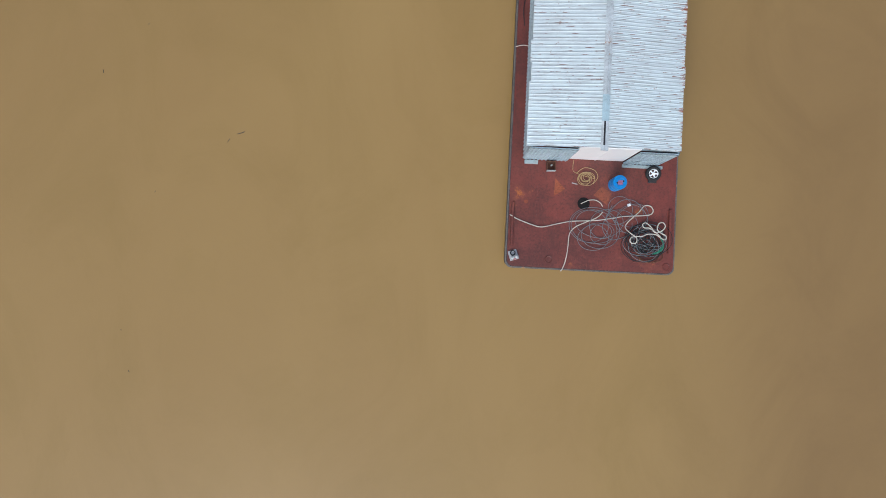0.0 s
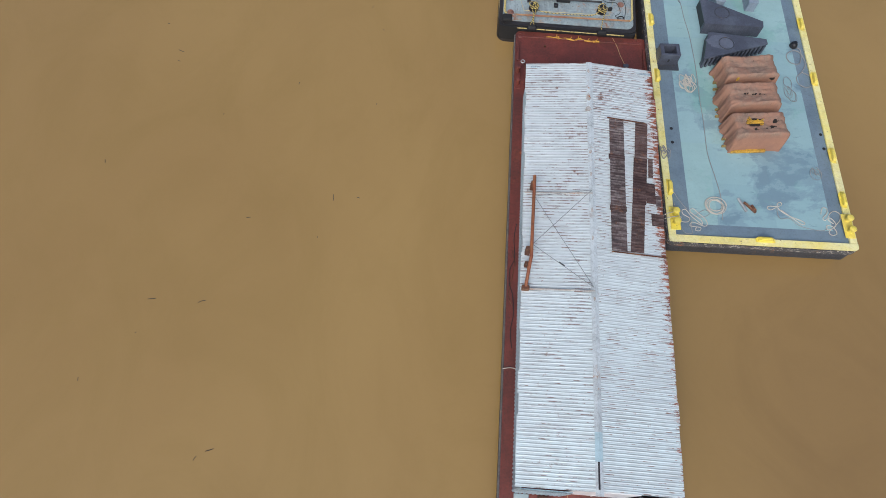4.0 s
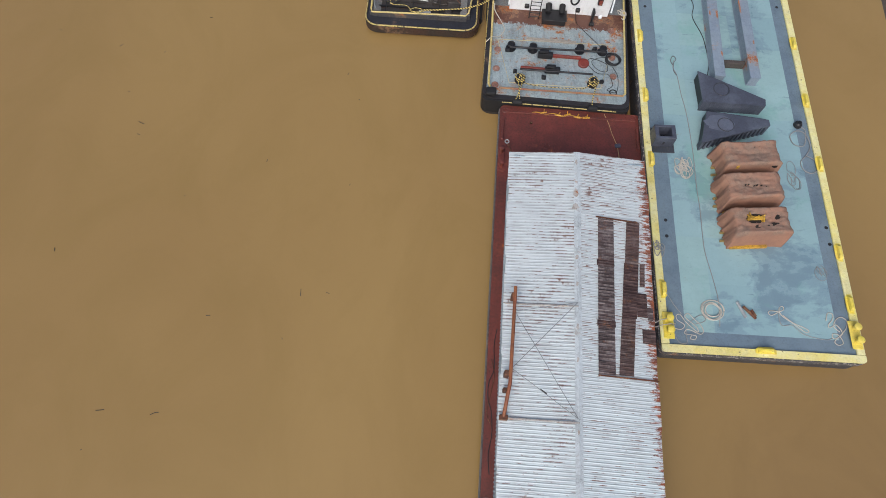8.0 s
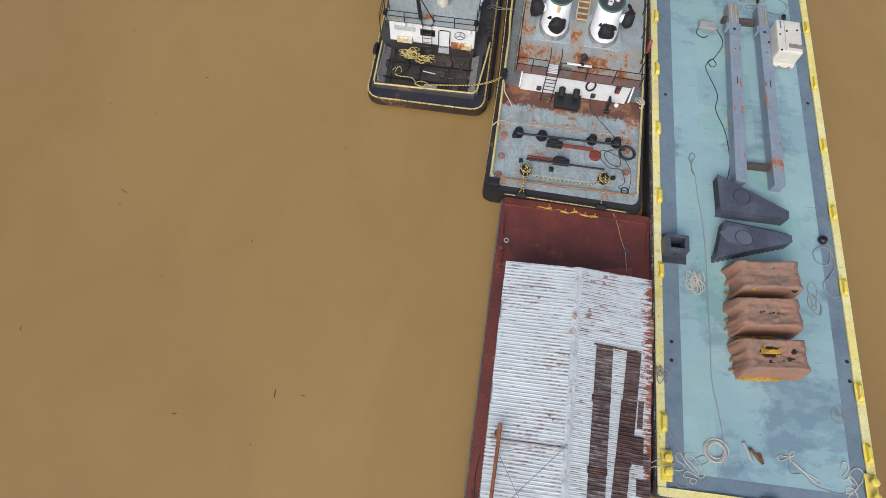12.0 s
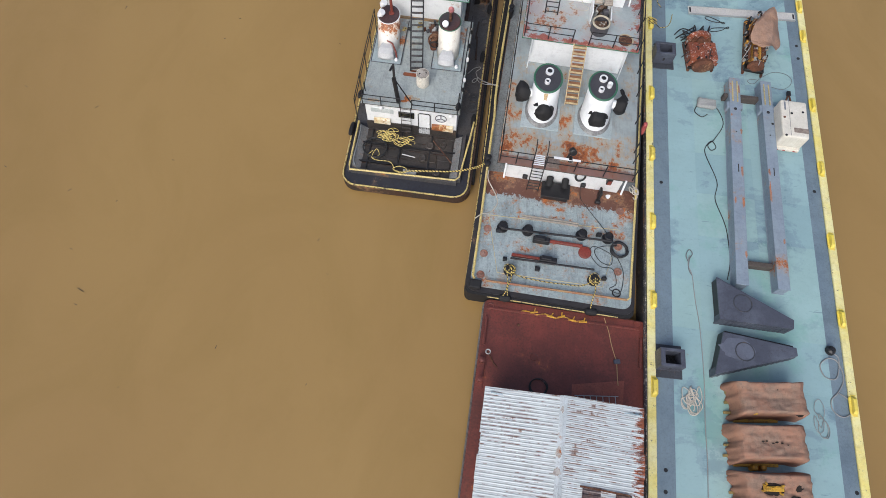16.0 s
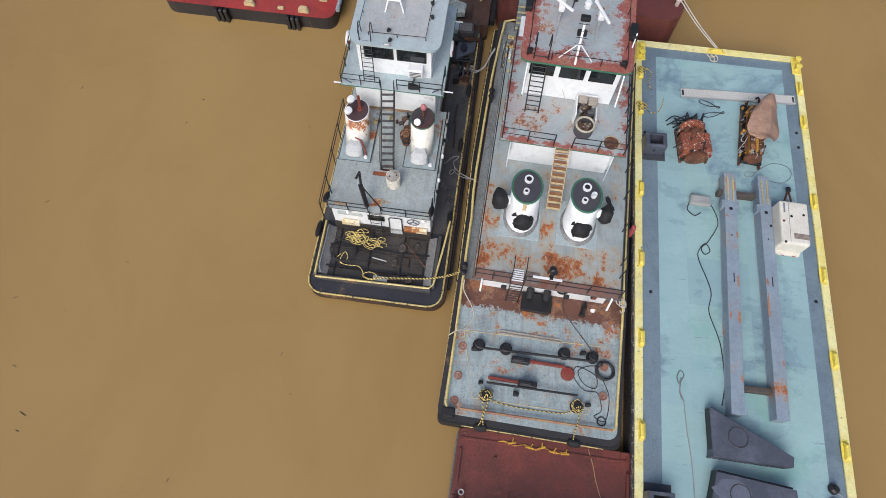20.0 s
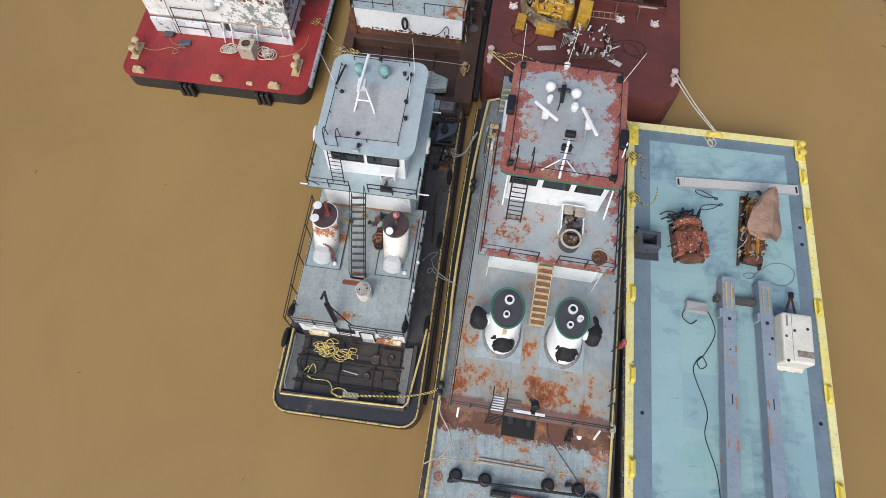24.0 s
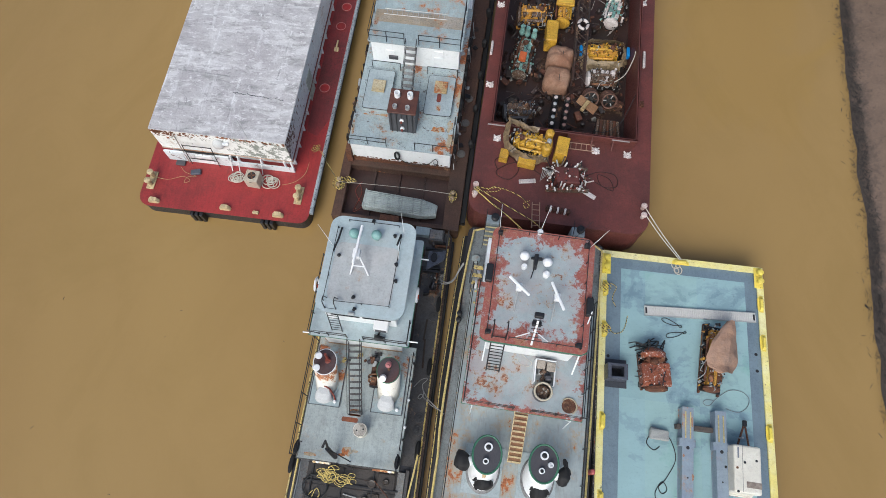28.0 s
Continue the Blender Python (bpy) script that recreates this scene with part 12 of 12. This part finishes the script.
rope("pale_hose", MB, [(7.9, 10.4, -0.6), (8.5, 10.9, -0.4), (8.9, 11.9, -0.1), (8.95, 12.3, 0.2)], 0.03, ROPE_WHITE, "pale hose hung over the hold's side")
rope("black_cable", MB, [(6.9, 7.0, -1.0), (7.6, 6.8, -0.7), (8.4, 7.4, -0.3), (8.95, 8.8, 0.5)], 0.02, CABLE_BLACK, "black cable hanging into the hold")

# ---- bank and bare trees ----
BANK = Net("damp_mud_bank")
col = BANK.mix(BANK.ramp(BANK.noise(0.6, 7, 0.7), 0.35, 0.7), (0.19, 0.132, 0.097), (0.135, 0.095, 0.07))
col = BANK.mix(BANK.ramp(BANK.noise(4.0, 6, 0.75), 0.55, 0.72, 0.0, 0.7), col, (0.04, 0.032, 0.028))
high = BANK.node("ShaderNodeSeparateXYZ")
BANK.link(BANK.place, high.inputs[0])
wet = BANK.math("ADD", BANK.ramp(high.outputs["Z"], 0.05, 0.7, 0.3, 0.0), BANK.math("MULTIPLY", BANK.noise(1.1, 10, 0.8), 0.8))
col = BANK.mix(BANK.ramp(wet, 0.50, 0.68, 0.0, 0.85), col, (0.055, 0.047, 0.042))
col = BANK.mix(BANK.ramp(BANK.noise(7.0, 6, 0.8), 0.60, 0.68, 0.0, 0.6), col, (0.30, 0.24, 0.19))
BANK.bump(BANK.noise(3.0, 7, 0.7), 0.6, 0.08)
BANK = BANK.done(col, 0.85)
ys = [-2500, -800, -300, -120, -40] + [-20 + 1.5 * i for i in range(100)] + [160, 240, 400, 900, 2500]
xs = [-1.2, -0.3, 0.0, 0.35, 0.8, 1.4, 2.2, 3.5, 5.5, 8, 12, 20, 40, 100, 400, 2400]
bm = B()
rows = []
for y in ys:
    shore = 30.1 + 0.075 * min(max(y - 52, -12), 45) + 0.5 * noise.noise((0, y * 0.12, 3)) + 0.25 * noise.noise((5, y * 0.5, 3))
    row = []
    for x in xs:
        z = -0.5 + 0.42 * (x + 1.2) if x < 0.4 else 0.17 + 0.42 * (x - 0.35) ** 0.75
        z = min(z, 7.0) + (0.12 * noise.noise((x * 0.9, y * 0.7, 1)) if -0.2 < x < 30 else 0)
        row.append(bm.verts.new((shore + x, y, z)))
    rows.append(row)
for a, b in zip(rows, rows[1:]):
    for i in range(len(xs) - 1):
        bm.faces.new((a[i], a[i + 1], b[i + 1], b[i]))
tagged(part("ground", bm, BANK, None), "brown muddy river bank rising from the water", "ground", kind="structure")
bm = B()
rnd = random.Random(15)
for i in range(6500):
    y = rnd.uniform(42, 92)
    x = 30.1 + 0.075 * (y - 52) + rnd.gauss(0.3, 0.38) + 0.5 * noise.noise((0, y * 0.12, 3))
    a = Vector((x, y, 0.12 + 0.2 * rnd.random()))
    rod(bm, a, a + Vector((rnd.uniform(-0.2, 0.2), rnd.uniform(-0.25, 0.25), rnd.uniform(-0.05, 0.08))), rnd.choice((0.004, 0.006, 0.008, 0.012, 0.016)), 4)
tagged(part("driftwood", bm, plain("dark_wet_driftwood", (0.035, 0.03, 0.027), 0.8), None), "dark wet driftwood and roots along the waterline", "driftwood", kind="stuff")


def bare_tree(x, y, z, height, seed, lean=(0, 0)):
    rnd = random.Random(seed)
    ob = thing("bare_tree", pose(x, y, z), "tall leafless tree on the river bank", "tree", "bare trees on the bank")
    trunk, crown = B(), B()

    def grow(bm_now, p, way, length, r, level):
        steps = 4
        for s in range(steps):
            q = p + way * (length / steps)
            rod(bm_now, p, q, r, 6 if level < 2 else 4, r * 0.9)
            p, r = q, r * 0.9
            way = (way + Vector((rnd.uniform(-0.2, 0.2), rnd.uniform(-0.2, 0.2), rnd.uniform(-0.04, 0.12)))).normalized()
            if level < 4 and (s > 0 or level > 0):
                for _ in range(2 if level < 3 else 1):
                    side = Vector((rnd.uniform(-1, 1), rnd.uniform(-1, 1), rnd.uniform(0.05, 0.7))).normalized()
                    grow(crown, p, (way * 0.55 + side * 0.75).normalized(), length * rnd.uniform(0.5, 0.68), r * 0.66, level + 1)

    grow(trunk, Vector((0, 0, -0.3)), Vector((lean[0], lean[1], 1)).normalized(), height * 0.6, height * 0.034, 0)
    bark = plain("grey_brown_bark", (0.06, 0.048, 0.038), 0.9)
    part("trunk", trunk, bark, ob)
    part("crown", crown, bark, ob, "bare branches")


for x, y, h, s, lean in ((34.5, 77, 17, 3, (-0.55, 0.0)), (36.0, 83, 19, 5, (-0.5, 0.1)), (35.0, 72, 14, 7, (-0.5, -0.15)), (40.0, 92, 16, 11, (-0.2, 0.0))):
    bare_tree(x, y, 1.6, h, s, lean)

# floating sticks
rnd = random.Random(23)
for i in range(34):
    x, y = rnd.uniform(-22, -2), rnd.uniform(-14, 48)
    l = rnd.choice((0.04, 0.05, 0.07, 0.08, 0.1, 0.18))
    st = part("drift_stick", sweep(B(), smooth_line([(-l, 0, 0.01), (-l * 0.2, rnd.uniform(-0.15, 0.15) * l, 0.02), (l, rnd.uniform(-0.3, 0.3) * l, 0.01)], 3), 0.012 + 0.02 * l, 5), shared and bpy.data.materials["dark_wet_driftwood"], None)
    st.matrix_world = pose(x, y, 0.0, 0, 0, rnd.uniform(0, 360))
    tagged(st, "small dark stick drifting on the muddy water", "stick", "drifting sticks")
